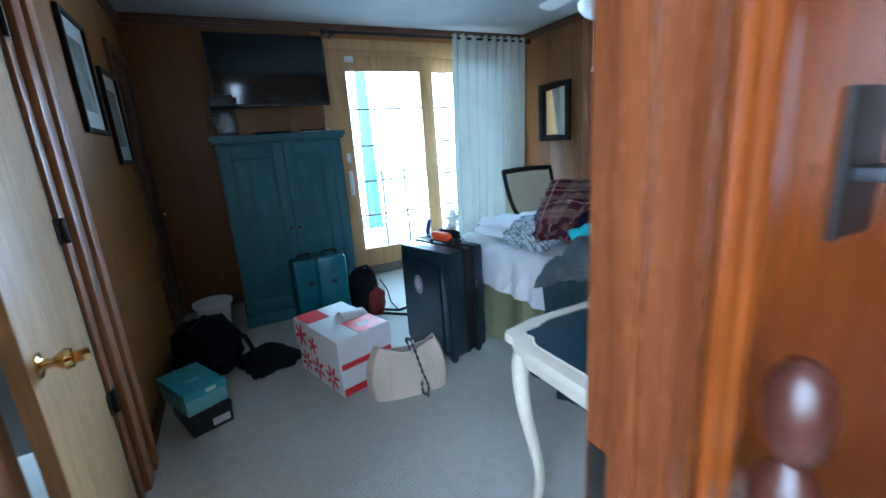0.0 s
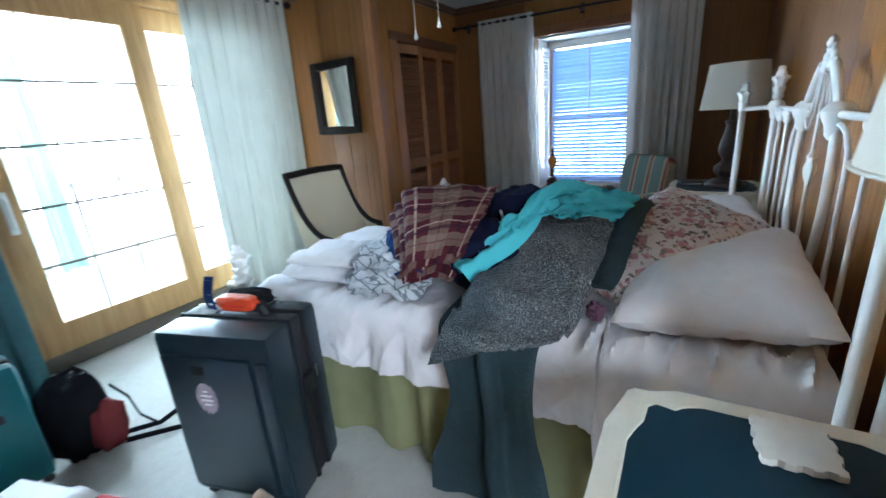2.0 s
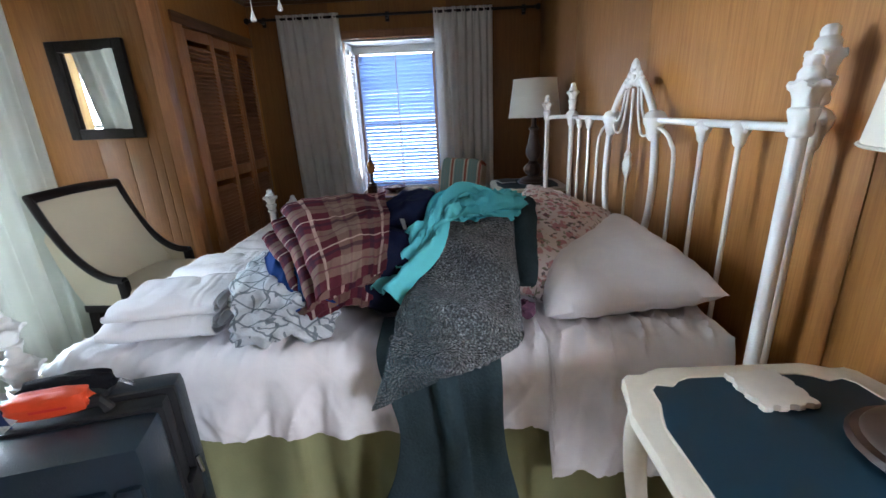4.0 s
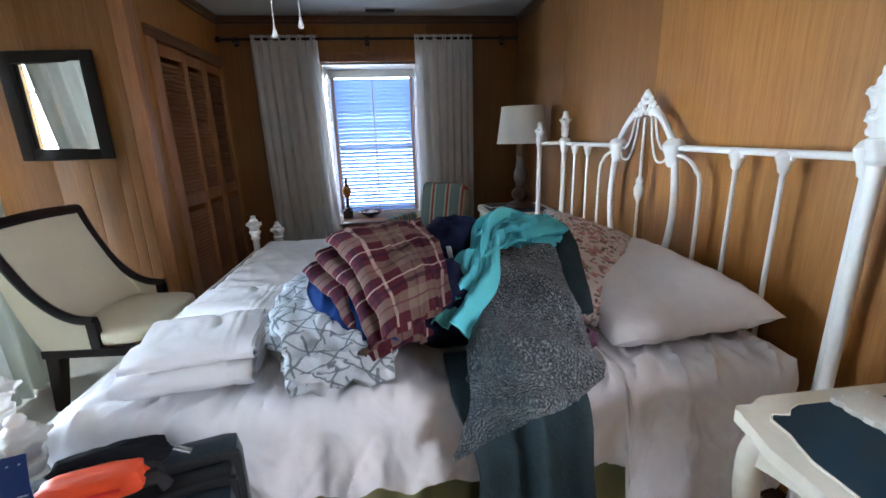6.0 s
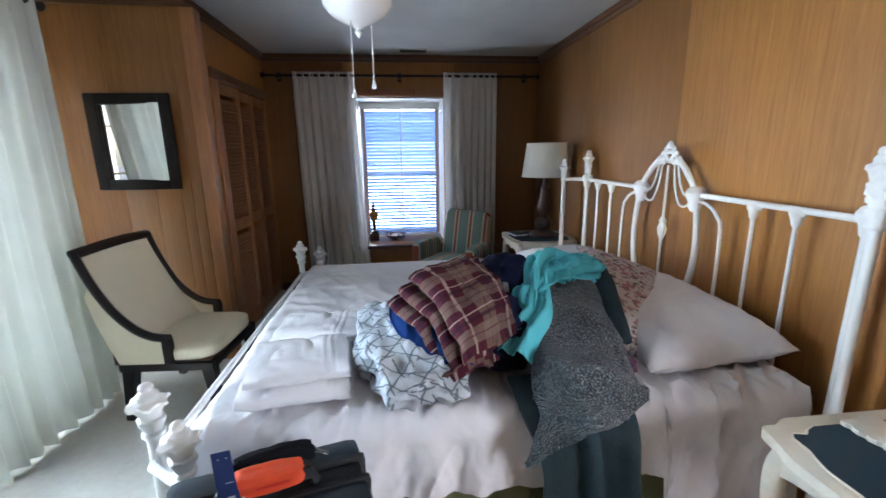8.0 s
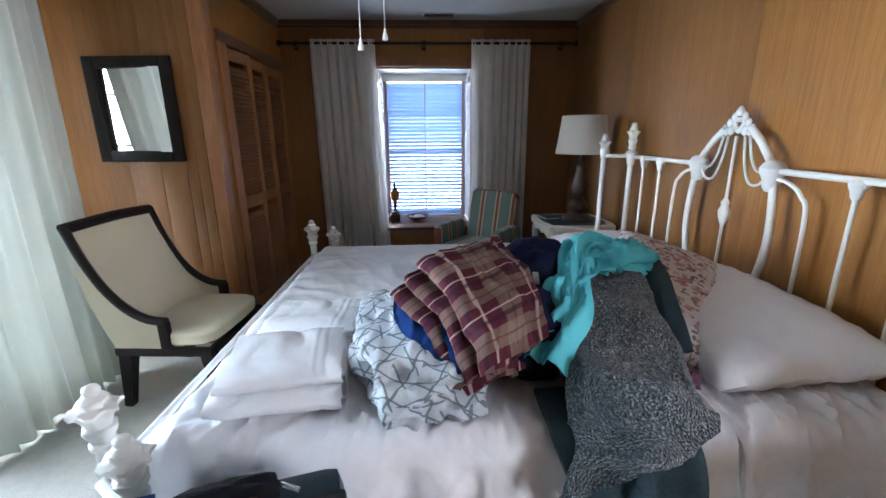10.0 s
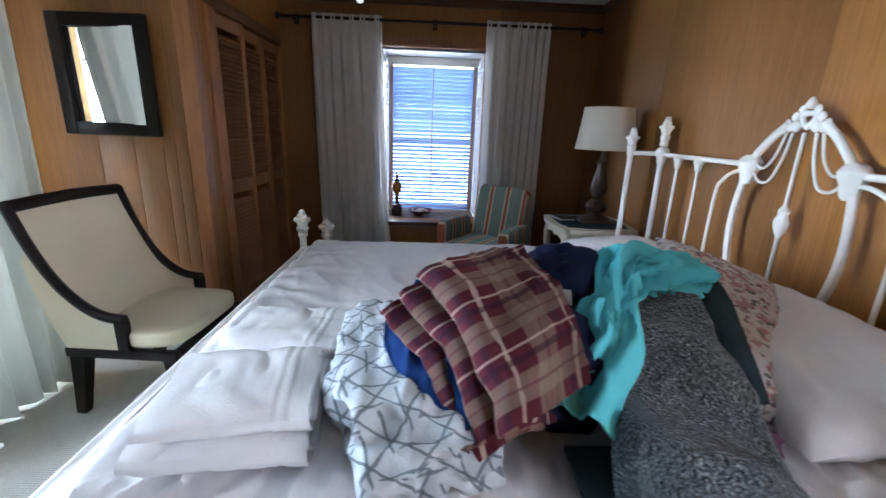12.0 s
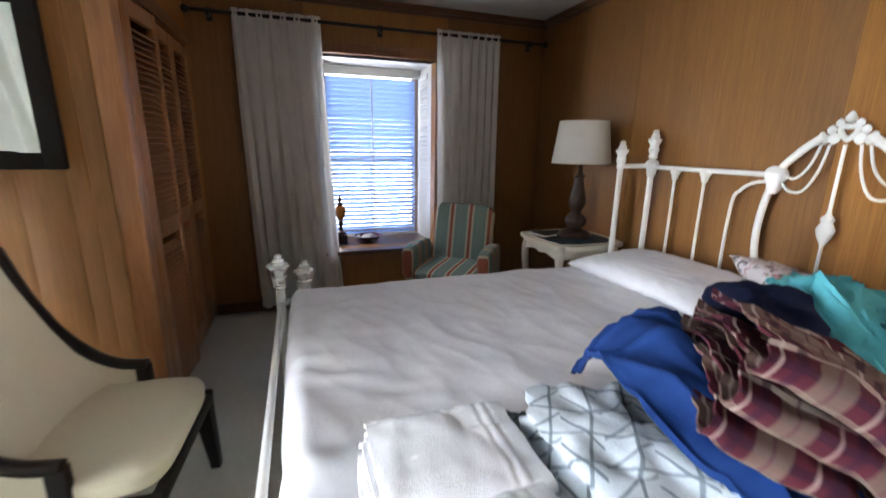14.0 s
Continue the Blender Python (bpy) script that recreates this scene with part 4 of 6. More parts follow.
# ---------------------------------------------------------------- luggage on the floor
def lump(nu, nv, size, power=2.6, rough=0.06, seed=0.0, uvs=1.0, flat=False):
    """A closed soft body: a rounded block with uneven sides, standing on z = 0."""
    bm = B()
    uv = bm.loops.layers.uv.new("UVMap")
    sx, sy, sz = size
    rows = []
    for j in range(nv + 1):
        ph = math.pi * (j / nv - 0.5)
        row = []
        for i in range(nu):
            th = 2 * math.pi * i / nu
            d = Vector((math.cos(ph) * math.cos(th), math.cos(ph) * math.sin(th), math.sin(ph)))
            k = (abs(d.x) ** power + abs(d.y) ** power + abs(d.z) ** power) ** (-1 / power)
            w = 1 + rough * (noise.noise(d * 2.2 + Vector((seed, 0, 0))) * 1.6 + 0.7 * noise.noise(d * 5 + Vector((0, seed, 0))))
            row.append(bm.verts.new((d.x * k * w * sx, d.y * k * w * sy, max(0, sz + d.z * k * w * sz))))
        rows.append(row)
    for j in range(nv):
        for i in range(nu):
            f = bm.faces.new((rows[j][i], rows[j][(i + 1) % nu], rows[j + 1][(i + 1) % nu], rows[j + 1][i]))
            for lp, (a, b) in zip(f.loops, ((i, j), (i + 1, j), (i + 1, j + 1), (i, j + 1))):
                lp[uv].uv = (uvs * (lp.vert.co.x + 0.6 * lp.vert.co.z), uvs * (lp.vert.co.y - 0.6 * lp.vert.co.z)) if flat else (uvs * a / nu, uvs * b / nv)
    bmesh.ops.remove_doubles(bm, verts=list(bm.verts), dist=1e-4)
    return bm


case = thing("suitcase", pose(1.215, 2.27, 0, 0, 0, 15), "large dark grey hard-shell suitcase with ridged front", "suitcase")
W2 = 0.235
bm = box(B(), -0.155, -0.01, -W2, W2, 0.045, 0.745, 0.035)
part("front_shell", bm, M_case, case)
part("back_shell", box(B(), 0.055, 0.155, -W2, W2, 0.045, 0.745, 0.035), M_case, case)
part("front_panel", box(B(), -0.168, -0.1545, -W2 + 0.075, W2 - 0.03, 0.09, 0.66, 0.012), M_case, case)
part("corner_ridge", box(B(), -0.166, -0.152, -W2 + 0.012, -W2 + 0.062, 0.10, 0.655, 0.012), M_case, case)
part("zip_gusset", box(B(), -0.012, 0.057, -W2 + 0.008, W2 - 0.008, 0.052, 0.739, 0.02), M_casetrim, case, "black zipped fabric gusset")
for x in (-0.02, 0.058):
    part("zip_band", box(B(), x, x + 0.012, -W2 - 0.003, W2 + 0.003, 0.05, 0.747, 0.012), M_casetrim, case)
part("top_handle", tube(B(), [(0.02, -0.11, 0.74), (0.02, -0.10, 0.768), (0.02, 0.10, 0.768), (0.02, 0.11, 0.74)], 0.011, 8, 1.4), M_casetrim, case)
part("trolley_handle", box(B(), 0.065, 0.115, -0.09, 0.11, 0.7455, 0.757, 0.004), M_casetrim, case)
part("maker_plate", box(B(), -0.1705, -0.1685, 0.03, 0.085, 0.595, 0.628, 0.001), M_casetrim, case)
part("side_lock", box(B(), -0.008, 0.05, -W2 - 0.012, -W2 + 0.0075, 0.42, 0.50, 0.005), M_casetrim, case)
part("zip_pull", tube(B(), [(0.064, -W2 - 0.008, 0.52), (0.062, -W2 - 0.014, 0.47)], 0.006, 6), M_steel, case, "steel zip pull")
for x in (-0.11, 0.11):
    for y in (-0.19, 0.19):
        part("wheel", lathe(B(), [(0.004, -0.012), (0.024, -0.012), (0.026, -0.006), (0.026, 0.006), (0.024, 0.012), (0.004, 0.012)], seg=16, m=pose(x, y, 0.027, 90, 0, 0)), M_black, case)
        part("wheel_mount", box(B(), x - 0.02, x + 0.02, y - 0.02, y + 0.02, 0.036, 0.0455, 0.003), M_black, case)
oval = [(0.043 * math.cos(a * math.pi / 14), 0.062 * math.sin(a * math.pi / 14) + 0.006 * math.cos(3 * a)) for a in range(28)]
stick = part("sticker", slab(B(), oval, 0, 0.0012, 0, pose(-0.1686, 0.045, 0.50, 90, 0, -90)), M_mauve_pale, case, "worn oval grey and mauve sticker")
for k, w in enumerate((0.02, 0.045, 0.05, 0.03)):
    part("print_bar", box(B(), -0.1703, -0.1699, 0.045 - w / 2, 0.045 + w / 2, 0.525 - k * 0.018, 0.533 - k * 0.018), M_card, stick)
tag = thing("luggage_tag", pose(1.23, 2.27, 0.762, 0, 0, 15) @ Matrix.Diagonal((0.85, 0.8, 1, 1)), "orange luggage tag with a blue strap marked 11", "luggage tag")
pouch = lump(40, 16, (0.032, 0.098, 0.026), 5.5, 0.07, 4.0)
part("pouch", pouch, M_orange, tag, "bright orange nylon pouch")
part("print_bar", box(B(), -0.0345, -0.0335, -0.06, 0.03, 0.020, 0.026), M_red, tag)
wrap = part("dark_pouch", lump(32, 12, (0.030, 0.115, 0.030), 3.5, 0.12, 9.0), M_blackcloth, tag, "black padded handle wrap")
wrap.matrix_basis = pose(0.062, -0.02, 0)
part("strap", cloth(6, 16, lambda u, v: (-0.050 + 0.035 * v - 0.02 * math.sin(math.pi * v), 0.062 + 0.048 * u + 0.022 * v, 0.004 + 0.125 * v), 0.002), M_bluetag, tag, "stiff navy blue airline strap")
for k in range(3):
    part("print_bar", box(B(), -0.059 + 0.003 * k, -0.057 + 0.003 * k, 0.080, 0.098, 0.034 + 0.016 * k, 0.041 + 0.016 * k), M_card, tag)
txt = bpy.data.curves.new("strap_number", "FONT")
txt.body, txt.size, txt.extrude = "11", 0.040, 0.0006
num = new("strap_number", txt)
num.data.materials.append(M_card)
num.parent = tag
num.matrix_basis = pose(-0.0325, 0.124, 0.092, 76, 0, -90)
part("strap_loop", tube(B(), [(0.0, 0.09, 0.01), (0.02, 0.12, 0.02), (0.03, 0.03, 0.042), (0.035, -0.10, 0.02), (0.02, -0.13, 0.006)], 0.012, 8, 0.3), M_casetrim, tag)
part("paper_slip", cloth(6, 6, lambda u, v: (-0.08 + 0.06 * u - 0.02 * v, 0.06 + 0.14 * v, 0.002 + 0.015 * math.sin(3 * v) * u + 0.01), 0.001), M_slip, tag, "crumpled printed paper slip")
part("clear_tie", tube(B(), [(0.05, -0.07, 0.02), (0.07, -0.10, 0.03), (0.085, -0.14, 0.015), (0.07, -0.18, 0.004)], 0.006, 6), M_clear, tag, "clear plastic tie")

for x, y, rz, h in ((0.50, 3.30, 8, 0.56), (0.69, 3.22, -6, 0.58)):
    c = thing("cabin_case", pose(x, y, 0, 0, 0, rz), "teal hard-shell cabin suitcase with black zip band", "suitcase", "teal cases")
    part("front_shell", box(B(), -0.115, 0.115, -0.10, -0.015, 0.04, h, 0.042), M_tealcase, c)
    part("back_shell", box(B(), -0.115, 0.115, 0.015, 0.10, 0.04, h, 0.042), M_tealcase, c)
    part("zip_gusset", box(B(), -0.11, 0.11, -0.017, 0.017, 0.045, h - 0.005, 0.01), M_casetrim, c)
    part("label_plate", box(B(), -0.02, 0.03, -0.103, -0.0995, h * 0.62, h * 0.68, 0.001), M_casetrim, c)
    part("handle", tube(B(), [(-0.05, 0, h - 0.006), (-0.045, 0, h + 0.025), (0.045, 0, h + 0.025), (0.05, 0, h - 0.006)], 0.01, 8), M_casetrim, c)
    for wx in (-0.08, 0.08):
        part("wheel", lathe(B(), [(0.004, -0.06), (0.02, -0.06), (0.02, 0.06), (0.004, 0.06)], seg=12, m=pose(wx, 0, 0.0205, 90, 0, 0)), M_black, c)

pack = thing("backpack", pose(0.93, 3.20, 0, 0, 0, 20), "black and dark red backpack leaning with loose straps", "backpack")
part("bag", lump(28, 16, (0.12, 0.10, 0.20), 2.8, 0.12, 2.0), M_blackcloth, pack)
part("front_pocket", lump(20, 12, (0.085, 0.05, 0.12), 2.6, 0.12, 5.0), M_darkred, pack, "dark red front pocket").matrix_basis = pose(0.045, -0.09, 0.0)
part("top_loop", tube(B(), [(-0.05, 0, 0.385), (-0.02, 0, 0.42), (0.05, 0, 0.42), (0.08, 0.0, 0.38)], 0.012, 8), M_blackcloth, pack)
for pts in (((0.10, -0.10, 0.03), (0.20, -0.20, 0.012), (0.30, -0.24, 0.03), (0.42, -0.26, 0.012)), ((0.06, -0.14, 0.02), (0.18, -0.33, 0.01), (0.30, -0.42, 0.035), (0.24, -0.48, 0.012), (0.14, -0.42, 0.012)), ((0.1, -0.1, 0.3), (0.15, -0.12, 0.2), (0.17, -0.13, 0.08), (0.2, -0.18, 0.012))):
    part("strap", tube(B(), pts, 0.013, 8, 0.25), M_blackcloth, pack)

# red and white carton with its lid
carton = thing("carton", pose(0.443, 2.069, 0, 0, 0, 16), "white and red printed cardboard carton with closed lid", "box")
CW, CL, CH = 0.33, 0.53, 0.27
part("body", box(B(), 0, CW, 0, CL, 0, CH, 0.002), M_card, carton)
lid = part("lid", box(B(), -0.012, CW + 0.012, -0.012, CL + 0.012, CH - 0.10 + 0.0, CH + 0.085, 0.003), M_card, carton)
part("red_strip", box(B(), 0.004, CW - 0.004, -0.0025, -0.0005, 0.004, 0.05), M_red, carton)
part("red_strip", box(B(), 0.0, CW + 0.008, -0.0145, -0.0125, CH - 0.095, CH - 0.06), M_red, lid)
part("red_square", box(B(), 0.14, CW + 0.008, 0.0, 0.20, CH + 0.0855, CH + 0.0875), M_red, lid)
part("red_square", box(B(), 0.0, 0.15, 0.36, CL + 0.008, CH + 0.0855, CH + 0.0875), M_red, lid)
part("lid_flap", cloth(8, 6, lambda u, v: (0.17 + 0.165 * u, 0.20 + 0.13 * v, CH + 0.089 + 0.045 * math.sin(math.pi * min(1, v * 1.1)) * (1 - 0.5 * u)), 0.003), M_card, lid, "lifted white lid flap")
for k, w in enumerate((0.08, 0.06)):
    part("print_bar", box(B(), 0.19, 0.19 + w, 0.10 - k * 0.03, 0.115 - k * 0.03, CH + 0.088, CH + 0.0886), M_card, lid)


def flower(cy, cz, r, petals, turn, x):
    pts = []
    for k in range(petals * 6):
        a = 2 * math.pi * k / (petals * 6)
        pts.append((r * (0.62 + 0.38 * math.cos(petals * a)) * math.cos(a + turn), r * (0.62 + 0.38 * math.cos(petals * a)) * math.sin(a + turn)))
    return slab(B(), pts, 0, 0.0012, 0, pose(x, cy, cz, 90, 0, -90))


for cy, cz, r, n_, t_ in ((0.12, 0.085, 0.083, 7, 0.2), (0.29, 0.085, 0.082, 6, 0.6), (0.445, 0.085, 0.080, 7, 0.1)):
    part("red_blossom", flower(cy, cz, r, n_, t_, -0.0005), M_red, carton)
    part("blossom_eye", flower(cy, cz, r * 0.28, 5, 0.3, -0.0018), M_card, carton)
for cy, cz, r, n_, t_ in ((0.45, CH - 0.005, 0.085, 6, 0.3), (0.30, CH - 0.03, 0.06, 5, 0.1)):
    part("red_blossom", flower(cy, cz, r, n_, t_, -0.0125), M_red, lid)
bm = B()
for a in range(8):
    tube(bm, [(0.22 + 0.024 * math.cos(a * math.pi / 4), -0.001, 0.13 + 0.024 * math.sin(a * math.pi / 4)), (0.22 + 0.034 * math.cos(a * math.pi / 4), -0.001, 0.13 + 0.034 * math.sin(a * math.pi / 4))], 0.005, 6)
tube(bm, [(0.22 + 0.018 * math.cos(a * math.pi / 8), -0.001, 0.13 + 0.018 * math.sin(a * math.pi / 8)) for a in range(17)], 0.003, 6)
part("red_emblem", bm, M_red, carton, "round red printed emblem")

tote = thing("tote_bag", pose(0.80, 1.97, 0, 0, 0, -8), "slouching beige leather tote bag with a chain strap", "handbag")


def tote_wall(u, v):
    a = 2 * math.pi * u
    flare = 0.225 - 0.05 * v + 0.03 * math.sin(math.pi * v)
    z = 0.30 * v - 0.04 * v * (1 - abs(math.cos(a))) - 0.05 * v * max(0, math.sin(a)) * 0.6
    return (flare * math.copysign(abs(math.cos(a)) ** 0.7, math.cos(a)) * (1 + 0.03 * math.sin(7 * a)), (0.10 - 0.045 * v) * math.copysign(abs(math.sin(a)) ** 0.7, math.sin(a)) + 0.012 * math.sin(5 * a) * v, z)


bm = cloth(64, 14, tote_wall, 0.004)
part("leather_body", bm, M_beige, tote)
part("bottom", slab(B(), [(0.21 * math.cos(a * math.pi / 16), 0.092 * math.sin(a * math.pi / 16)) for a in range(32)], 0.001, 0.008), M_beige, tote)
part("dark_lining", lump(24, 8, (0.15, 0.05, 0.10), 2.2, 0.12, 1.0), M_blackcloth, tote, "black lining and contents").matrix_basis = pose(0, 0, 0.015)
for s in (-1, 1):
    part("seam", tube(B(), [(s * 0.12, -0.1, 0.01), (s * 0.125, -0.093, 0.1), (s * 0.12, -0.072, 0.2)], 0.003, 6), M_beige, tote)
chain = [(0.02, -0.065, 0.25), (0.0, -0.02, 0.315), (0.02, -0.06, 0.33), (0.04, -0.085, 0.24), (0.06, -0.105, 0.14), (0.085, -0.125, 0.05), (0.07, -0.15, 0.012), (0.045, -0.135, 0.03), (0.05, -0.11, 0.10)]
pts = []
for a, b in zip(chain, chain[1:]):
    pts += [Vector(a).lerp(Vector(b), k / 5) for k in range(5)]
strap = part("chain_strap", tube(B(), pts, 0.004, 6), M_blackcloth, tote)
link = None
for k, p in enumerate(pts[::1]):
    m = Matrix.Translation(p) @ pose(0, 0, 0, 40, 90 * (k % 2), 30)
    if link is None:
        link = part("chain_link", tube(B(), [(0.011 * math.cos(a * math.pi / 5), 0.007 * math.sin(a * math.pi / 5), 0) for a in range(11)], 0.0025, 6), M_steel, strap)
        link.matrix_basis = m
    else:
        shared(link, "chain_link", strap, m)

for z, dx, rz, mat, lab in ((0, 0.02, 20, M_black, "black shoe box with a white label"), (0.125, 0, 26, M_aqua, "aqua blue shoe box with a lighter rim")):
    sb = thing("shoe_box", pose(-0.30 + dx, 2.34, z, 0, 0, rz), lab, "shoe box", "stacked shoe boxes")
    part("box_body", box(B(), -0.10, 0.10, -0.165, 0.165, 0.0, 0.08, 0.002), mat if z == 0 else M_aqua_pale, sb)
    part("box_lid", box(B(), -0.105, 0.105, -0.17, 0.17, 0.081, 0.122, 0.003), mat, sb)
    if z == 0:
        part("label", box(B(), 0.0, 0.085, -0.168, -0.1665, 0.02, 0.06), M_card, sb, "white barcode label")
    else:
        part("print_bar", box(B(), -0.03, 0.03, -0.05, -0.02, 0.1225, 0.1232), M_aqua_pale, sb)
        part("label", box(B(), 0.0, 0.05, -0.1725, -0.1705, 0.092, 0.112), M_card, sb)
dark_bag = thing("duffel_bag", pose(-0.24, 2.86, 0, 0, 0, 15), "black fabric duffel bag slumped against the wall", "bag")
part("bag", lump(32, 18, (0.19, 0.23, 0.185), 2.5, 0.16, 3.0), M_blackcloth, dark_bag)
part("strap", tube(B(), [(0.10, -0.15, 0.32), (0.19, -0.19, 0.25), (0.225, -0.20, 0.13), (0.21, -0.24, 0.02), (0.16, -0.32, 0.012)], 0.018, 8, 0.3), M_blackcloth, dark_bag)
part("zip", tube(B(), [(-0.10, -0.08, 0.365), (0.0, 0.0, 0.374), (0.08, 0.10, 0.36)], 0.006, 6), M_casetrim, dark_bag)
solid("folded_cloth", lump(30, 10, (0.17, 0.20, 0.025), 4, 0.14, 7.0), M_blackcloth, "black cloth folded on the carpet", "clothing").matrix_world = pose(0.10, 2.80, 0, 0, 0, 25)

# ---------------------------------------------------------------- iron bed
BX0, BX1, HY, FY = 1.525, 3.588, 0.437, 2.70
bed = thing("iron_bed", pose(0, 0, 0), "white enamelled cast-iron king bed with ornate headboard", "bed")


def ornate_cap(z, k=1.0, wide=1.0):
    """The stacked leafy castings that crown a post."""
    prof = [(0.026, -0.195), (0.036, -0.188), (0.037, -0.176), (0.029, -0.168), (0.034, -0.155), (0.040, -0.142), (0.045, -0.130), (0.044, -0.124), (0.034, -0.120), (0.036, -0.108), (0.042, -0.094), (0.048, -0.082), (0.066, -0.070), (0.064, -0.062), (0.041, -0.057), (0.034, -0.048), (0.036, -0.038), (0.027, -0.030), (0.018, -0.024), (0.022, -0.015), (0.017, -0.004), (0.003, 0.003)]
    bm = B()
    seg = 24
    rings = []
    for r, h in prof:
        leaf_ = 0.13 if r > 0.046 else 0.07 if r > 0.038 else 0.02
        ring = []
        for j in range(seg):
            a = 2 * math.pi * j / seg
            q = k * (0.022 + (r - 0.022) * wide) * (1 + leaf_ * math.cos(6 * a + h * 30))
            ring.append(bm.verts.new((q * math.cos(a), q * math.sin(a), z + h * k + (0.006 * k * math.cos(6 * a) if r > 0.06 else 0))))
        rings.append(ring)
    for a, b in zip(rings, rings[1:]):
        for j in range(seg):
            bm.faces.new((a[j], a[(j + 1) % seg], b[(j + 1) % seg], b[j]))
    bm.faces.new(rings[0][::-1])
    bm.faces.new(rings[-1])
    return bm


def casting(x, y, z, k=1.0):
    bm = lathe(B(), [(0.010, -0.045), (0.017, -0.035), (0.020, -0.015), (0.027, 0.0), (0.029, 0.012), (0.022, 0.024), (0.012, 0.03)], (0, 0, 0), 14, pose(x, y, z) @ Matrix.Diagonal((k, k, k, 1)))
    for s in (-1, 1):
        lathe(bm, [(0.003, -0.014), (0.011, -0.008), (0.013, 0.0), (0.010, 0.009), (0.003, 0.013)], (0, 0, 0), 8, pose(x + s * 0.022 * k, y, z + 0.008 * k))
    return bm


def arc(pts, n=8):
    """A smooth line through the points."""
    pts = [Vector(p) for p in pts]
    out = []
    for k in range(len(pts) - 1):
        p0, p1, p2, p3 = pts[max(k - 1, 0)], pts[k], pts[k + 1], pts[min(k + 2, len(pts) - 1)]
        for j in range(n):
            t = j / n
            out.append(0.5 * (2 * p1 + (p2 - p0) * t + (2 * p0 - 5 * p1 + 4 * p2 - p3) * t * t + (3 * p1 - p0 - 3 * p2 + p3) * t ** 3))
    return out + [pts[-1]]


def post(x, y, top, r, k):
    p = part("post", tube(B(), [(x, y, 0.03), (x, y, top - 0.17 * k)], r, 16), M_white, bed)
    cap = part("post_cap", ornate_cap(0, k, 0.85 if top < 1 else 0.52), M_white, p, smooth=42)
    cap.matrix_basis = pose(x, y, top)
    part("foot", lathe(B(), [(0.018, 0), (0.026, 0.004), (0.026, 0.03), (0.018, 0.04)], (x, y, 0), 14), M_white, p)
    return p


post(BX0, HY, 1.525, 0.018, 0.9)
post(BX1, HY, 1.525, 0.018, 0.9)
post(BX0 - 0.088, HY + 0.095, 1.455, 0.018, 0.88)
post(BX1 + 0.108, HY + 0.15, 1.455, 0.018, 0.88)
for x in (BX0 + 0.025, BX1 + 0.005):
    post(x, FY, 0.875, 0.022, 0.9)
for x in (BX0 - 0.065, BX1 + 0.14):
    post(x, FY - 0.12, 0.80, 0.022, 0.9)
for x, s in ((BX0, -1), (BX1, 1)):
    part("corner_stub", tube(B(), [(x, HY, 1.305), (x + s * 0.10, HY + (0.098 if s < 0 else 0.145), 1.30)], 0.014, 10), M_white, bed)
    part("foot_stub", tube(B(), [(x - 0.01, FY, 0.62), (x + s * 0.10, FY - 0.12, 0.62)], 0.014, 10), M_white, bed)
    part("post_casting", casting(x, HY, 1.30, 1.5), M_white, bed)
    part("side_rail", box(B(), x - s * 0.16 - 0.02, x - s * 0.16 + 0.02, HY + 0.02, FY - 0.02, 0.26, 0.30, 0.004), M_white, bed)
CX = 2.585
top_l = part("top_rail", tube(B(), [(BX0, HY, 1.295), (CX - 0.24, HY, 1.30)], 0.013, 12), M_white, bed)
part("top_rail", tube(B(), [(CX + 0.24, HY, 1.30), (BX1, HY, 1.30)], 0.013, 12), M_white, bed)
part("low_rail", tube(B(), [(BX0, HY, 0.50), (BX1, HY, 0.50)], 0.013, 12), M_white, bed)
part("foot_rail", tube(B(), [(BX0, FY, 0.62), (BX1, FY, 0.62)], 0.013, 12), M_white, bed)
for x in (1.778, 1.975, 3.20, 3.40):
    sp = part("spindle", tube(B(), [(x, HY, 0.50), (x, HY, 1.29)], 0.0085, 10), M_white, bed)
    part("casting", casting(x, HY, 1.275, 1.0), M_white, sp)
for s in (-1, 1):
    # hoop beside the medallion
    part("hoop", tube(B(), arc([(CX + s * 0.44, HY, 0.50), (CX + s * 0.44, HY, 1.10), (CX + s * 0.40, HY, 1.215), (CX + s * 0.32, HY, 1.262), (CX + s * 0.24, HY, 1.265)]), 0.0085, 10), M_white, bed)
    # the large bowed side of the medallion, up to the crest
    part("medallion_bow", tube(B(), arc([(CX + s * 0.10, HY, 0.50), (CX + s * 0.145, HY, 0.62), (CX + s * 0.245, HY, 0.80), (CX + s * 0.285, HY, 1.02), (CX + s * 0.25, HY, 1.28), (CX + s * 0.17, HY, 1.40), (CX + s * 0.08, HY, 1.475)]), 0.0165, 12), M_white, bed)
    part("casting", casting(CX + s * 0.245, HY, 1.29, 1.7), M_white, bed)
    part("casting", casting(CX + s * 0.18, HY, 0.685, 1.4), M_white, bed)
    # swags of thin rod under the crest
    part("swag", tube(B(), arc([(CX + s * 0.055, HY, 1.44), (CX + s * 0.075, HY, 1.33), (CX + s * 0.12, HY, 1.24), (CX + s * 0.18, HY, 1.235), (CX + s * 0.225, HY, 1.285)]), 0.006, 8), M_white, bed)
    part("swag", tube(B(), arc([(CX + s * 0.085, HY, 1.44), (CX + s * 0.115, HY, 1.345), (CX + s * 0.165, HY, 1.29), (CX + s * 0.225, HY, 1.31)]), 0.006, 8), M_white, bed)
part("drop_rod", tube(B(), [(CX, HY, 0.50), (CX, HY, 1.44)], 0.0075, 8), M_white, bed)
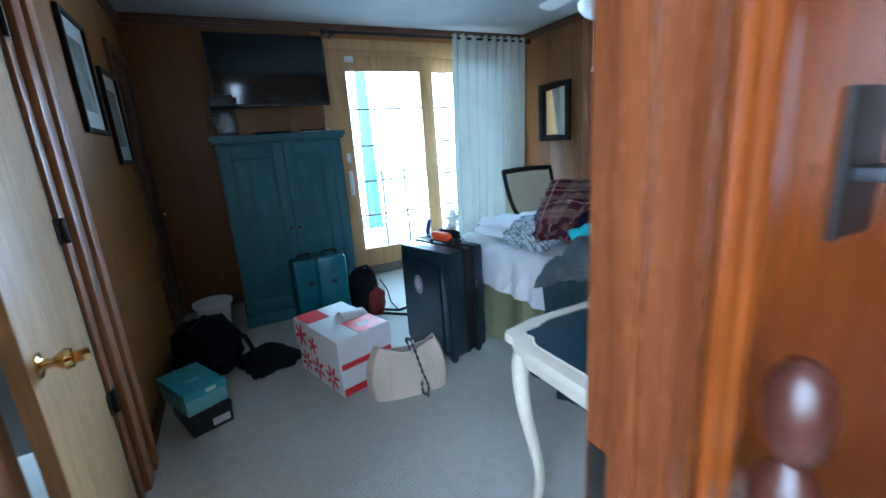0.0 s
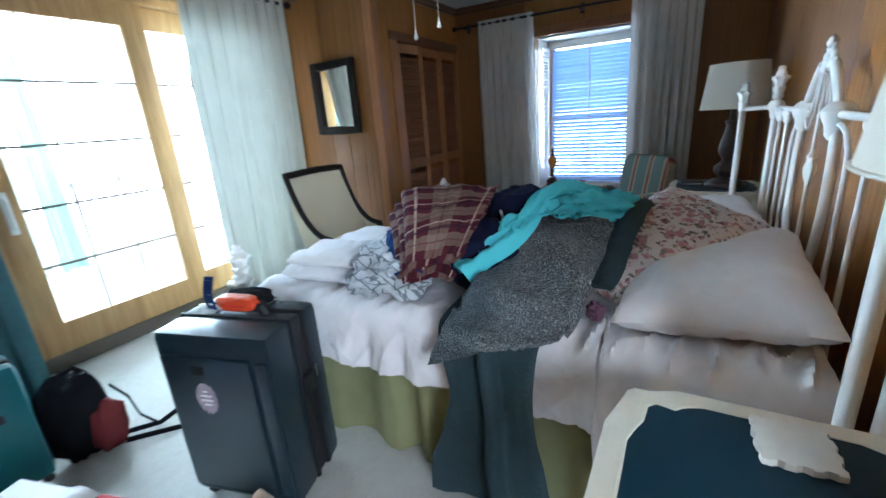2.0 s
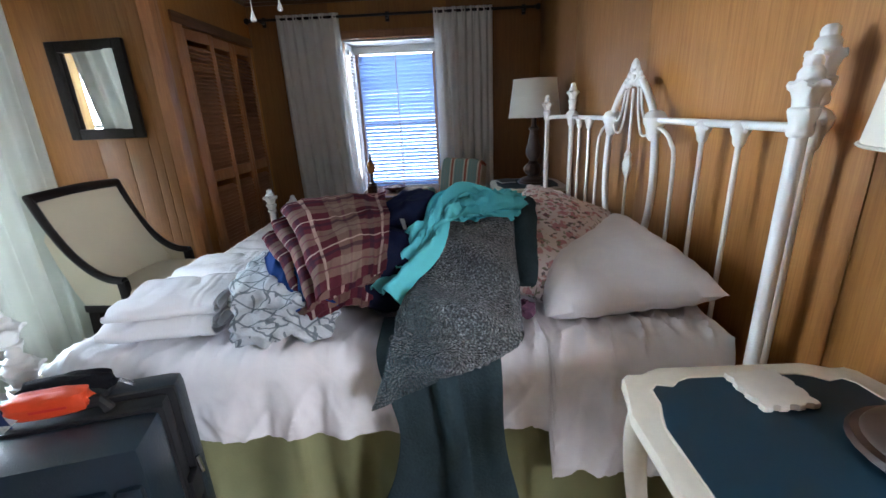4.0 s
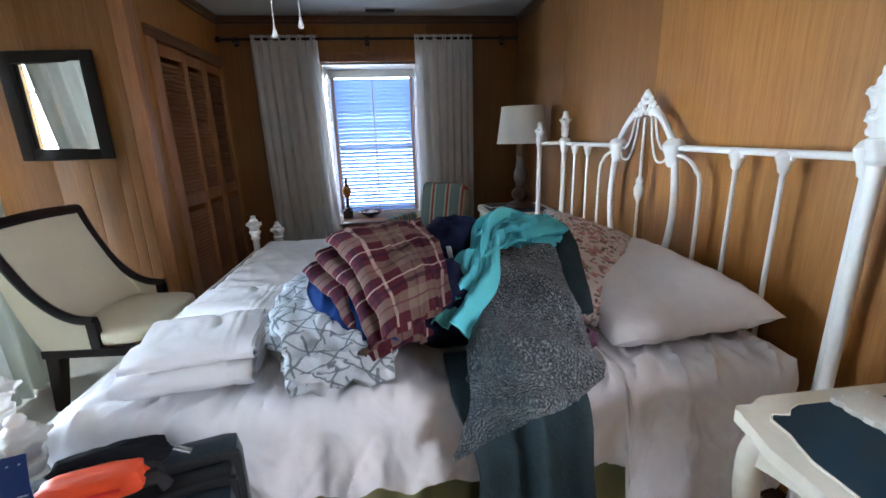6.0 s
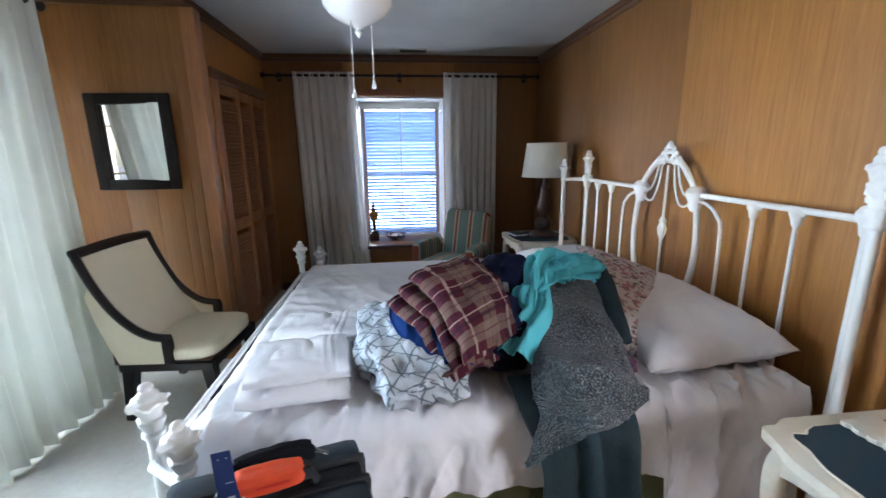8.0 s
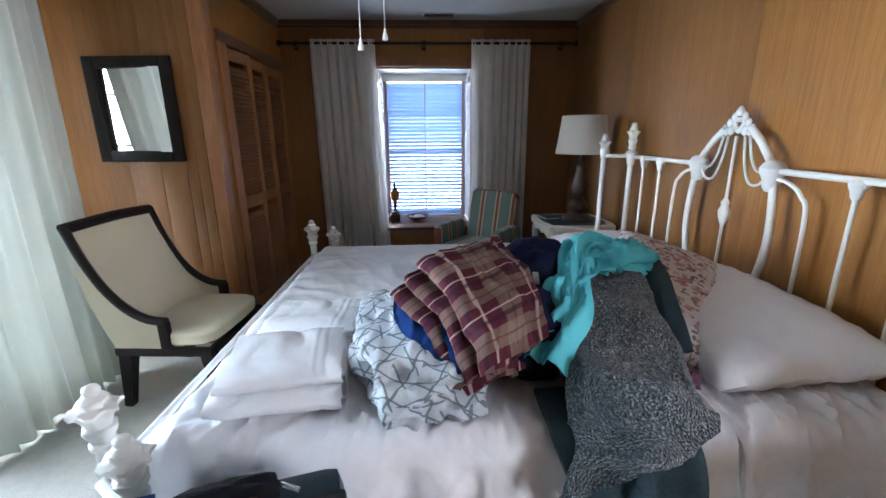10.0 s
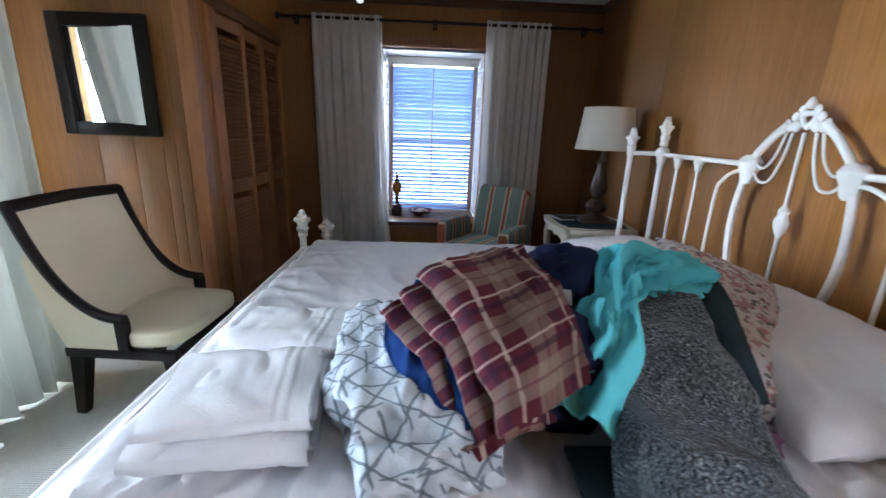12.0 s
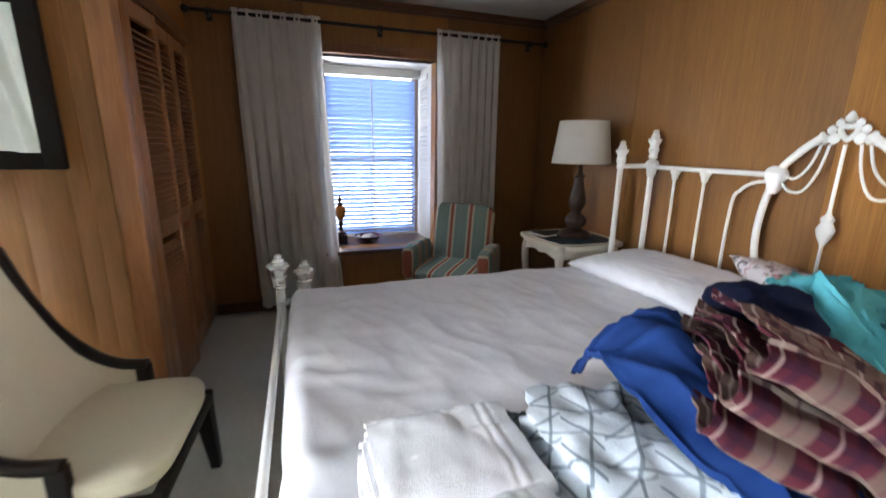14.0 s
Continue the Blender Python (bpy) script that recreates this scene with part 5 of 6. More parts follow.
part("drop_ornament", lathe(B(), [(0.006, 1.00), (0.012, 1.02), (0.03, 1.055), (0.036, 1.085), (0.022, 1.115), (0.028, 1.13), (0.012, 1.15), (0.006, 1.165)], (CX, HY, 0), 14, squash=0.6), M_white, bed)
# crest: a pierced heart in a leafy plate
bm = B()
heart = [(0.030 * math.sin(a) ** 3, 0.0075 * (3.6 * math.cos(a) - 1.3 * math.cos(2 * a) - 0.6 * math.cos(3 * a))) for a in [2 * math.pi * k / 28 for k in range(28)]]
tube(bm, [(CX + x, HY - 0.004, 1.492 + z) for x, z in heart + heart[:1]], 0.011, 8)
part("crest_heart", bm, M_white, bed)
for s in (-1, 1):
    for dx, dz, r in ((0.045, 1.465, 0.024), (0.075, 1.462, 0.021), (0.105, 1.452, 0.018), (0.058, 1.50, 0.019), (0.034, 1.527, 0.017), (0.09, 1.478, 0.015)):
        part("crest_scroll", lathe(B(), [(0.004, -r), (r * 0.75, -r * 0.6), (r, 0), (r * 0.75, r * 0.6), (0.004, r)], (0, 0, 0), 12, pose(CX + s * dx, HY, dz) @ Matrix.Diagonal((1, 0.55, 1, 1))), M_white, bed, smooth=80)
part("crest_tip", lathe(B(), [(0.004, -0.02), (0.018, -0.012), (0.02, 0), (0.012, 0.016), (0.004, 0.026)], (0, 0, 0), 12, pose(CX, HY, 1.547)), M_white, bed, smooth=80)


# ---------------------------------------------------------------- mattress, sheet, skirt
MX0, MX1, MY0, MY1, MZ = 1.535, 3.645, 0.50, 2.655, 0.685
solid("mattress", box(B(), MX0 + 0.03, MX1 - 0.03, MY0 + 0.02, MY1 - 0.03, 0.472, MZ - 0.03, 0.06), M_sheet, "thick white mattress on the iron bed", "mattress")
solid("box_spring", box(B(), MX0 + 0.15, MX1 - 0.15, MY0 + 0.02, MY1 - 0.17, 0.3005, 0.4715, 0.02), M_card, "pale box spring under the mattress", "box spring")


def fold_over(s, r):
    """Out past an edge by s: how far the cloth goes outward and down round a radius r."""
    if s <= 0:
        return 0.0, 0.0
    a = s / r
    if a < math.pi / 2:
        return r * math.sin(a), r * (1 - math.cos(a))
    return r, r + s - r * math.pi / 2


def crease(a, b, c=0.0):
    """Sharp ridges where the noise crosses zero."""
    return max(0.0, 1 - 3.2 * abs(noise.noise(Vector((a, b, c))))) ** 2


def rumple(x, y):
    v = Vector((x, y, 0))
    near = max(0.0, 1 - max(0.0, x - MX0) / 0.55)
    h = 0.014 * noise.noise(v * 2.3) + 0.009 * noise.noise(v * 6.0 + Vector((4, 1, 0)))
    # tension folds that run in from the edges
    h += 0.011 * max(0, 1 - (x - MX0) / 0.5) * math.sin(y * 46 + 5 * noise.noise(v * 3) + x * 9) * (0.4 + noise.noise(v * 3.1 + Vector((9, 0, 0))))
    h += 0.0032 * (1 - abs(noise.noise(Vector((x * 3.0 + y * 1.2, y * 9 - x * 4, 2)))) * 2.2)
    h += (0.013 + 0.020 * max(0.0, min(1.0, (1.2 - y) * 4))) * near * crease(x * 3.0 - y * 1.5, y * 13 + x * 3) + 0.007 * near * crease(x * 6 + y * 3, y * 21, 4.0) + 0.0012 * crease(x * 4, y * 5, 8.0)
    if y > 2.15:
        h += 0.006 * math.sin(x * 36 + 5 * noise.noise(v * 4)) * (y - 2.15) / 0.5
    return h


def sheet_place(u, v):
    drop0 = 0.245 + 0.19 * min(1, max(0, (1.06 - (MY0 + v * (MY1 - MY0 + 0.26))) * 60))
    s = -drop0 + u * (drop0 + MX1 - MX0 + 0.28)
    t = v * (MY1 - MY0 + 0.26)
    x, y, z = MX0 + s, MY0 + t, MZ
    r = 0.075
    ox, dx = fold_over(-(s - r), r) if s < r else fold_over(s - (MX1 - MX0 - r), r)
    oy, dy = fold_over(t - (MY1 - MY0 - r), r)
    if s < r:
        x = MX0 + r - ox
    elif s > MX1 - MX0 - r:
        x = MX1 - r + ox
    if t > MY1 - MY0 - r:
        y = MY1 - r + oy
    down = max(dx, dy) + 0.25 * min(dx, dy)
    flat = max(0.0, 1 - down / 0.06)
    z = MZ - down + rumple(x, y) * (0.35 + 0.65 * flat)
    w = min(1, down / 0.2)
    wave = 0.014 * math.sin(y * 24 + 2.4 * math.sin(y * 7)) + 0.008 * noise.noise(Vector((y * 14, z * 4, 0))) + 0.012 * crease(y * 10 + z * 5, z * 4) + 0.006 * crease(y * 18 - z * 6, z * 7, 3.0)
    if s < r:
        x -= w * (0.010 + wave)
    elif s > MX1 - MX0 - r:
        x += w * (0.010 + wave)
    if t > MY1 - MY0 - r:
        y += w * (0.010 + 0.013 * math.sin(x * 22 + 2 * math.sin(x * 6)))
    if dx > 0 and dy > 0:
        k = min(dx, dy)
        x += (0.25 * k) * (1 if s < r else -1)
        y -= 0.25 * k
    return (x, y, z)


solid("bed_sheet", cloth(320, 250, sheet_place, 0.003), M_sheet, "rumpled white cotton sheet draped over the mattress", "bed sheet", smooth=60)
skirt = thing("bed_skirt", pose(0, 0, 0), "pleated olive green bed skirt hanging to the floor", "bed skirt")


def pleat(u, v, a, b, nx, ny):
    p = Vector(a).lerp(Vector(b), u)
    n_ = 8 * (Vector(b) - Vector(a)).length
    w = 0.010 + 0.024 * v
    ph = n_ * u * 2 * math.pi / 2.2 + 2.6 * math.sin(u * 11) + 0.8 * v * math.sin(u * 23)
    d = w * math.sin(ph) + 0.012 * max(0.0, math.sin(ph * 1.0 + 0.9)) ** 12 + 0.006 * noise.noise(Vector((u * 19, v * 4, 1)))
    return (p.x + nx * d, p.y + ny * d, 0.474 - 0.469 * v)


for a, b, nx, ny in (((1.578, 0.56, 0), (1.578, 2.575, 0), -1, 0), ((1.578, 2.575, 0), (3.60, 2.575, 0), 0, 1), ((3.60, 2.575, 0), (3.60, 0.56, 0), 1, 0)):
    part("panel", cloth(150, 8, lambda u, v: pleat(u, v, a, b, nx, ny), 0.003), M_olive, skirt, smooth=60)

# ---------------------------------------------------------------- pillows
def pillow(w, d, h, uvs=1.0, seed=0.0, droop=0.0, n=40):
    """A stuffed pillow with pointed corners, lying flat round its middle."""
    bm = B()
    uv = bm.loops.layers.uv.new("UVMap")
    for side in (1, -1):
        rows = []
        for i in range(n + 1):
            row = []
            for j in range(n + 1):
                a, b = 2 * i / n - 1, 2 * j / n - 1
                k = max(0.0, (1 - a ** 4)) ** 0.5 * max(0.0, (1 - b ** 4)) ** 0.5
                pinch = 1 - 0.07 * (1 - a * a) * b * b - 0.0
                pinch2 = 1 - 0.05 * (1 - b * b) * a * a
                x, y = a * w / 2 * pinch2, b * d / 2 * pinch
                z = side * h / 2 * k * (1 + 0.10 * noise.noise(Vector((a * 2, b * 2, seed))))
                e = max(abs(a), abs(b))
                z += 0.009 * max(0, (e - 0.45)) * math.sin(26 * (a + b * 0.8) + 4 * noise.noise(Vector((a * 3, b * 3, seed + 5)))) * k ** 0.4
                z += 0.004 * noise.noise(Vector((a * 7, b * 7, seed + 3))) * k - droop * abs(a) ** 3
                row.append(bm.verts.new((x, y, z)))
            rows.append(row)
        for i in range(n):
            for j in range(n):
                q = (rows[i][j], rows[i + 1][j], rows[i + 1][j + 1], rows[i][j + 1])
                f = bm.faces.new(q if side > 0 else q[::-1])
                idx = ((i, j), (i + 1, j), (i + 1, j + 1), (i, j + 1))
                for lp, (p, r) in zip(f.loops, idx if side > 0 else idx[::-1]):
                    lp[uv].uv = (uvs * p / n * w, uvs * r / n * d)
    bmesh.ops.remove_doubles(bm, verts=list(bm.verts), dist=2e-4)
    return bm


pil = solid("pillow", pillow(0.98, 0.56, 0.20, seed=1.0, droop=0.02), M_sheet, "plump white king-size pillow by the headboard", "pillow", "bed pillows", smooth=60)
pil.matrix_world = pose(2.13, 0.735, 0.775, -7, 1, -4)
pil2 = solid("pillow", pillow(0.92, 0.52, 0.13, seed=3.0, droop=0.02), M_sheet, "flattened white pillow on the far half", "pillow", "bed pillows", smooth=60)
pil2.matrix_world = pose(3.10, 0.76, 0.755, -4, 0, 3)
flo = solid("floral_pillow", pillow(0.84, 0.46, 0.15, 1.6, 5.0), M_floral, "pink and grey floral pillow leaning on white pillows", "pillow", smooth=60)
flo.matrix_world = pose(2.17, 0.93, 0.845, 18, -11, -29)
flo_t = solid("tassel", lump(16, 10, (0.035, 0.03, 0.028), 2, 0.35, 4), M_mauve, "mauve pompom tassel on the pillow corner", "tassel")
flo_t.matrix_world = pose(1.72, 1.095, 0.705)

# ---------------------------------------------------------------- towels
def towel_roll(sx, sy, sz, seed, turns=2):
    """One thick towel folded over and over: a band wound flat, round at its two long edges."""
    def place(u, v):
        a = 2 * v - 1
        ph = u * turns * 2 * math.pi
        shrink = 1 - 0.30 * u
        c, d = math.cos(ph), math.sin(ph)
        x = sx * shrink * math.copysign(abs(c) ** 0.45, c)
        z = sz * (1 + shrink * math.copysign(abs(d) ** 0.75, d) * (0.55 + 0.45 * (1 - u)))
        w = Vector((x * 8, a * sy * 8, seed + ph * 0.3))
        out = min(0.012, sz * 0.3) * noise.noise(w) + 0.005 * noise.noise(w * 2.6)
        dent = min(0.022, sz * 0.45) * max(0.0, 0.28 - abs(noise.noise(w * 0.75 + Vector((5, 5, 0))))) / 0.28 if d > 0.3 else 0.0
        rib = 0.0016 * math.sin(a * 150) if -0.80 < a < -0.52 else 0.0
        return (x + out * c, a * sy * (1 - 0.03 * d) + 0.010 * noise.noise(w * 0.8 + Vector((0, 9, 0))), max(0.001, z + out * d - dent + rib - 0.006 * abs(a) ** 5 * d))
    return cloth(120, 60, place, 0.006)


for tx, ty, rz, sx, sy, high in ((1.795, 2.325, 6, 0.172, 0.182, 0.040), (2.105, 2.315, -5, 0.150, 0.176, 0.038)):
    tw = thing("folded_towel", pose(tx, ty, 0.694, 0, 0, rz), "plump folded white terry towel lying on the sheet", "towel", "towel stacks")
    part("fold", towel_roll(sx, sy, high, tx), M_towel, tw, smooth=75)
    part("fold", towel_roll(sx * 0.93, sy * 0.95, 0.026, tx + 7.0), M_towel, tw, smooth=75).matrix_basis = pose(0.010, -0.006, high * 2 - 0.008, 0, 0, 3)

# ---------------------------------------------------------------- the heap of clothes
def crumple(ob_bm, amount, scale, seed):
    """Soft folds pushed into a closed body, none below its base."""
    ob_bm.normal_update()
    for v in ob_bm.verts:
        q = v.co * scale + Vector((seed, 0, 0))
        h = crease(q.x, q.y * 1.6, q.z + seed) - 0.25 + 0.8 * noise.noise(q * 0.7)
        v.co += v.normal * amount * h
        v.co.z = max(0.0, v.co.z)
    return ob_bm


geo = solid("patterned_blanket", crumple(lump(120, 50, (0.345, 0.185, 0.098), 2.5, 0.16, 2.0, 1.0, True), 0.016, 6.0, 3.0), M_geo, "crumpled pale grey blanket with dark geometric lines", "blanket", smooth=70)
geo.matrix_world = pose(1.885, 1.925, 0.690, 0, 0, 13)
geo2 = solid("patterned_shirt", crumple(lump(60, 24, (0.17, 0.15, 0.03), 2.4, 0.22, 8.0, 1.0, True), 0.008, 8.0, 1.0), M_geo_dark, "rumpled grey patterned cloth under the blanket", "clothing", smooth=70)
geo2.matrix_world = pose(2.12, 2.03, 0.690, 0, 0, 30)


def along(line, u):
    f = u * (len(line) - 1)
    k = min(int(f), len(line) - 2)
    return line[k].lerp(line[k + 1], f - k)


BLUE_IN = arc([(1.63, 1.70, 0.80), (1.74, 1.80, 0.88), (1.86, 1.82, 0.93), (2.08, 1.70, 0.95), (2.24, 1.60, 0.95), (2.31, 1.56, 0.92)], 8)
BLUE_OUT = arc([(1.61, 1.83, 0.80), (1.74, 1.955, 0.885), (1.86, 1.985, 0.90), (2.08, 1.945, 0.91), (2.27, 1.865, 0.86), (2.40, 1.80, 0.715)], 8)


def blue_place(u, v):
    """u from the west end to the east end, v from under the plaid down to the free edge."""
    p = along(BLUE_IN, u).lerp(along(BLUE_OUT, u), v)
    out = (along(BLUE_OUT, u) - along(BLUE_IN, u)).cross(Vector((-1, 0.3, 0))).normalized()
    if out.z < 0:
        out = -out
    f = 0.006 * math.sin(12 * v - 5 * u + 9 * noise.noise(p * 2.5)) + 0.022 * noise.noise(p * 5 + Vector((0, 0, 3))) + 0.014 * crease(p.x * 3 + p.y * 5, p.y * 13, 2.0) + 0.014 * crease(p.x * 5 - p.y * 2, p.z * 9 + p.y * 4, 6.0)
    return p + out * (0.045 * math.sin(math.pi * min(1.0, v + 0.05)) + f + 0.012)


solid("blue_garment", cloth(110, 50, blue_place, 0.014), M_blue, "royal blue knitted garment spread under the plaid", "clothing", smooth=70)
navy = solid("navy_jacket", crumple(lump(60, 28, (0.25, 0.20, 0.140), 2.3, 0.12, 6.0), 0.008, 6.0, 7.0), M_navy, "dark navy jacket bundled under the plaid blanket", "clothing", smooth=70)
navy.matrix_world = pose(1.95, 1.60, 0.690, 0, 0, 20)
jeans = thing("folded_jeans", pose(2.11, 1.475, 0.885, -6, -12, -38), "folded black trousers with a small white tag", "clothing")
part("trousers", crumple(lump(60, 26, (0.12, 0.11, 0.092), 3.6, 0.10, 2.0), 0.010, 8.0, 2.0), M_navy, jeans, smooth=70)
part("white_tag", box(B(), -0.121, -0.118, -0.085, -0.065, 0.08, 0.14), M_card, jeans, "white paper tag")

# plaid blanket: thick folded layers that slope down off the heap, folds towards the foot of the bed
RIDGE_N, RIDGE_S, LOW_S, LOW_N = Vector((1.825, 1.945, 1.055)), Vector((2.17, 1.625, 1.03)), Vector((1.675, 1.565, 0.885)), Vector((1.575, 1.765, 0.845))


def plaid_layer(k, u, v):
    """Layer k, 0 on top: u goes over the top, round the fold and back below; v from the ridge down."""
    half = 0.024 - 0.002 * k
    if u < 0.42:
        across, lift = u / 0.42, half
    elif u < 0.58:
        a = (u - 0.42) / 0.16 * math.pi
        across, lift = 1.0 + 0.055 * math.sin(a), half * math.cos(a)
    else:
        across, lift = 1 - (u - 0.58) / 0.42, -half
    back = 1.0 - across * (1.0 - (0.02, 0.01, 0.0)[k])
    reach = (0.075, 0.035, 0.0)[k]
    w = reach + (1 - reach) * back
    vv = v * (1.0, 0.96, 1.03)[k] + 0.015 * math.sin(5 * w + k)
    p = RIDGE_N.lerp(RIDGE_S, w).lerp(LOW_N.lerp(LOW_S, w), vv)
    n_ = (RIDGE_S - RIDGE_N).cross(LOW_N - RIDGE_N).normalized()
    if n_.z < 0:
        n_ = -n_
    bow = 0.060 * math.sin(math.pi * min(1.0, 0.10 + 0.85 * vv)) + 0.03 * math.sin(math.pi * min(1.0, w * 1.1 + 0.05))
    q = Vector((w * 3.2, vv * 3.2, k * 2.3))
    rum = 0.016 * noise.noise(q) + 0.007 * math.sin(9 * vv + 3 * w + 2 * k) + 0.007 * noise.noise(q * 2.8) + 0.008 * crease(w * 5, vv * 2.2, k * 3.0)
    return p + n_ * (bow + rum + lift - 0.052 * k)


plaid_stack = thing("plaid_blanket", pose(0, 0, 0), "maroon and tan plaid flannel folded in thick layers", "blanket")
for k in range(3):
    part("fold", cloth(110, 64, lambda u, v: plaid_layer(k, u, v), 0.006), M_plaid, plaid_stack, smooth=75)


# turquoise scarf: wide crumpled bands with folds along them
def ribbon(path, width, depth, seed, nu=90, nv=18, thick=0.004, folds=2.5):
    pts = arc(path, 12)

    def place(u, v):
        f = u * (len(pts) - 1)
        k = min(int(f), len(pts) - 2)
        p = pts[k].lerp(pts[k + 1], f - k)
        d = (pts[k + 1] - pts[k]).normalized()
        side = d.cross(Vector((0, 0, 1)))
        side = side.normalized() if side.length > 0.05 else Vector((0, 1, 0))
        up = side.cross(d).normalized()
        if up.z < -0.2:
            up = -up
        a = 2 * v - 1
        w = width(u) if callable(width) else width
        h = depth * (math.sin(folds * 2 * math.pi * v + 2 * math.sin(4 * u + seed)) * 0.55 + noise.noise(Vector((u * 5, v * 4, seed))) * 0.7 + 0.5 * crease(u * 4 + v * 2, v * 5, seed) * (1 - a ** 4))
        slip = 0.12 * w * noise.noise(Vector((u * 3, seed, 0)))
        return p + side * (a * w / 2 + slip) + up * (h + depth * 0.8 * (1 - a * a))
    return cloth(nu, nv, place, thick)


scarf = thing("scarf", pose(0, 0, 0), "crumpled turquoise scarf thrown over the heap", "scarf")
part("hanging_end", ribbon([(2.17, 1.16, 1.02), (2.12, 1.28, 1.055), (2.04, 1.36, 1.035), (1.94, 1.40, 0.985), (1.82, 1.43, 0.925), (1.735, 1.50, 0.868), (1.665, 1.56, 0.822)], lambda u: 0.075 + 0.06 * u, 0.026, 1.0, 130, 30, 0.004, 2.0), M_aquacloth, scarf, smooth=75)
part("crumpled_end", crumple(lump(110, 50, (0.105, 0.185, 0.048), 2.2, 0.30, 4.0), 0.024, 8.0, 5.0), M_aquacloth, scarf, smooth=75).matrix_basis = pose(2.135, 1.215, 0.965, 2, -14, 12)
part("twisted_loop", ribbon([(2.10, 1.33, 1.03), (2.03, 1.32, 1.01), (1.97, 1.36, 0.985), (1.935, 1.41, 0.965), (1.89, 1.46, 0.95), (1.84, 1.465, 0.91)], lambda u: 0.06 + 0.06 * math.sin(3.1 * u), 0.028, 7.0, 80, 22), M_aquacloth, scarf, smooth=75)

# grey fleece throw: the curly side lies over the heap, the smooth side hangs down the bed
throw = thing("fleece_throw", pose(0, 0, 0), "charcoal grey sherpa fleece throw hanging off the bed", "throw")


def sherpa_place(u, v):
    """u from the top of the heap to the hanging edge, v from the foot side to the head side."""
    low = 0.585 + 0.075 * v
    u = u * (1 - 0.33 * v ** 1.3)
    line = arc([(2.24, 0, 0.955), (2.06, 0, 0.945), (1.88, 0, 0.885), (1.70, 0, 0.805), (1.56, 0, 0.748), (1.468, 0, 0.715 - 0.01 * (1 - v)), (1.432 + 0.02 * v, 0, 0.5 * (0.715 + low)), (1.412 + 0.045 * v, 0, low)], 6)
    f = u * (len(line) - 1)
    k = min(int(f), len(line) - 2)
    p = line[k].lerp(line[k + 1], f - k)
    d = (line[k + 1] - line[k]).normalized()
    out = Vector((d.z, 0, -d.x))
    y0 = 1.36 + 0.16 * min(1, u * 1.9) + 0.10 * max(0.0, u - 0.45)
    y1 = 1.045 + 0.12 * min(1.0, u * 1.4) + 0.20 * max(0.0, u - 0.6)
    y = y0 + (y1 - y0) * v + 0.012 * math.sin(7 * u)
    ridge = 0.066 * math.exp(-((u - 0.46 - 0.16 * v) / 0.06) ** 2) + 0.060 * math.exp(-((u - 0.24 - 0.12 * v) / 0.06) ** 2) + 0.040 * math.exp(-((u - 0.70 - 0.12 * v) / 0.06) ** 2)
    soft = 0.030 * noise.noise(Vector((p.x * 4, y * 4, p.z * 4))) + 0.012 * crease(p.x * 5, y * 4, 3.0) + 0.012 * math.sin(11 * v + 3 * u) * u
    tuck = -0.035 * max(0.0, abs(2 * v - 1) - 0.82) / 0.18 * (1 if u < 0.6 else 0.2)
    return p + out * (ridge * math.sin(math.pi * (0.1 + 0.8 * v)) + soft + tuck + 0.014) + Vector((0, y, 0))


HANG = arc([(1.70, 0, 0.716), (1.63, 0, 0.712), (1.53, 0, 0.704), (1.474, 0, 0.664), (1.455, 0, 0.58), (1.450, 0, 0.45), (1.444, 0, 0.26), (1.438, 0, 0.07)], 6)


def smooth_place(u, v):
    """v from under the sherpa over the mattress edge and down, u from the foot side to the head side."""
    p = along(HANG, v)
    down = max(0.0, (0.70 - p.z) / 0.63)
    y0 = 1.575 - 0.07 * math.sin(math.pi * min(1, down * 1.3)) + 0.02 * down
    y1 = 1.215 - 0.05 * down + 0.02 * math.sin(5 * down)
    y = y0 + (y1 - y0) * u
    free = min(1.0, 0.35 + down / 0.2) if v > 0.2 else 0.15
    fold = free * (0.050 * math.exp(-((u - 0.52 - 0.06 * down) / 0.055) ** 2) + 0.030 * math.exp(-((u - 0.96) / 0.10) ** 2) + 0.016 * math.sin(9 * u + 1.5 * down) * down + 0.014 * noise.noise(Vector((u * 5, down * 4, 7))))
    d = (along(HANG, min(1, v + 0.02)) - along(HANG, max(0, v - 0.02))).normalized()
    return p + Vector((d.z, 0, -d.x)) * (fold + 0.004) + Vector((-0.012 * down, y, 0))


part("sherpa_side", cloth(130, 80, sherpa_place, 0.018), M_fleece, throw, "curly light-flecked sherpa side", smooth=75)
part("smooth_side", cloth(70, 90, smooth_place, 0.014), M_darkgrey, throw, "smooth dark teal-grey side", smooth=75)
solid("fleece_sleeve", ribbon([(2.24, 1.02, 0.975), (2.12, 1.035, 0.965), (2.0, 1.06, 0.91), (1.90, 1.075, 0.84), (1.80, 1.10, 0.775)], 0.075, 0.012, 3.0, 60, 14, 0.02, 1.0), M_darkgrey, "dark grey fleece sleeve lying on the pillow", "clothing", smooth=75)

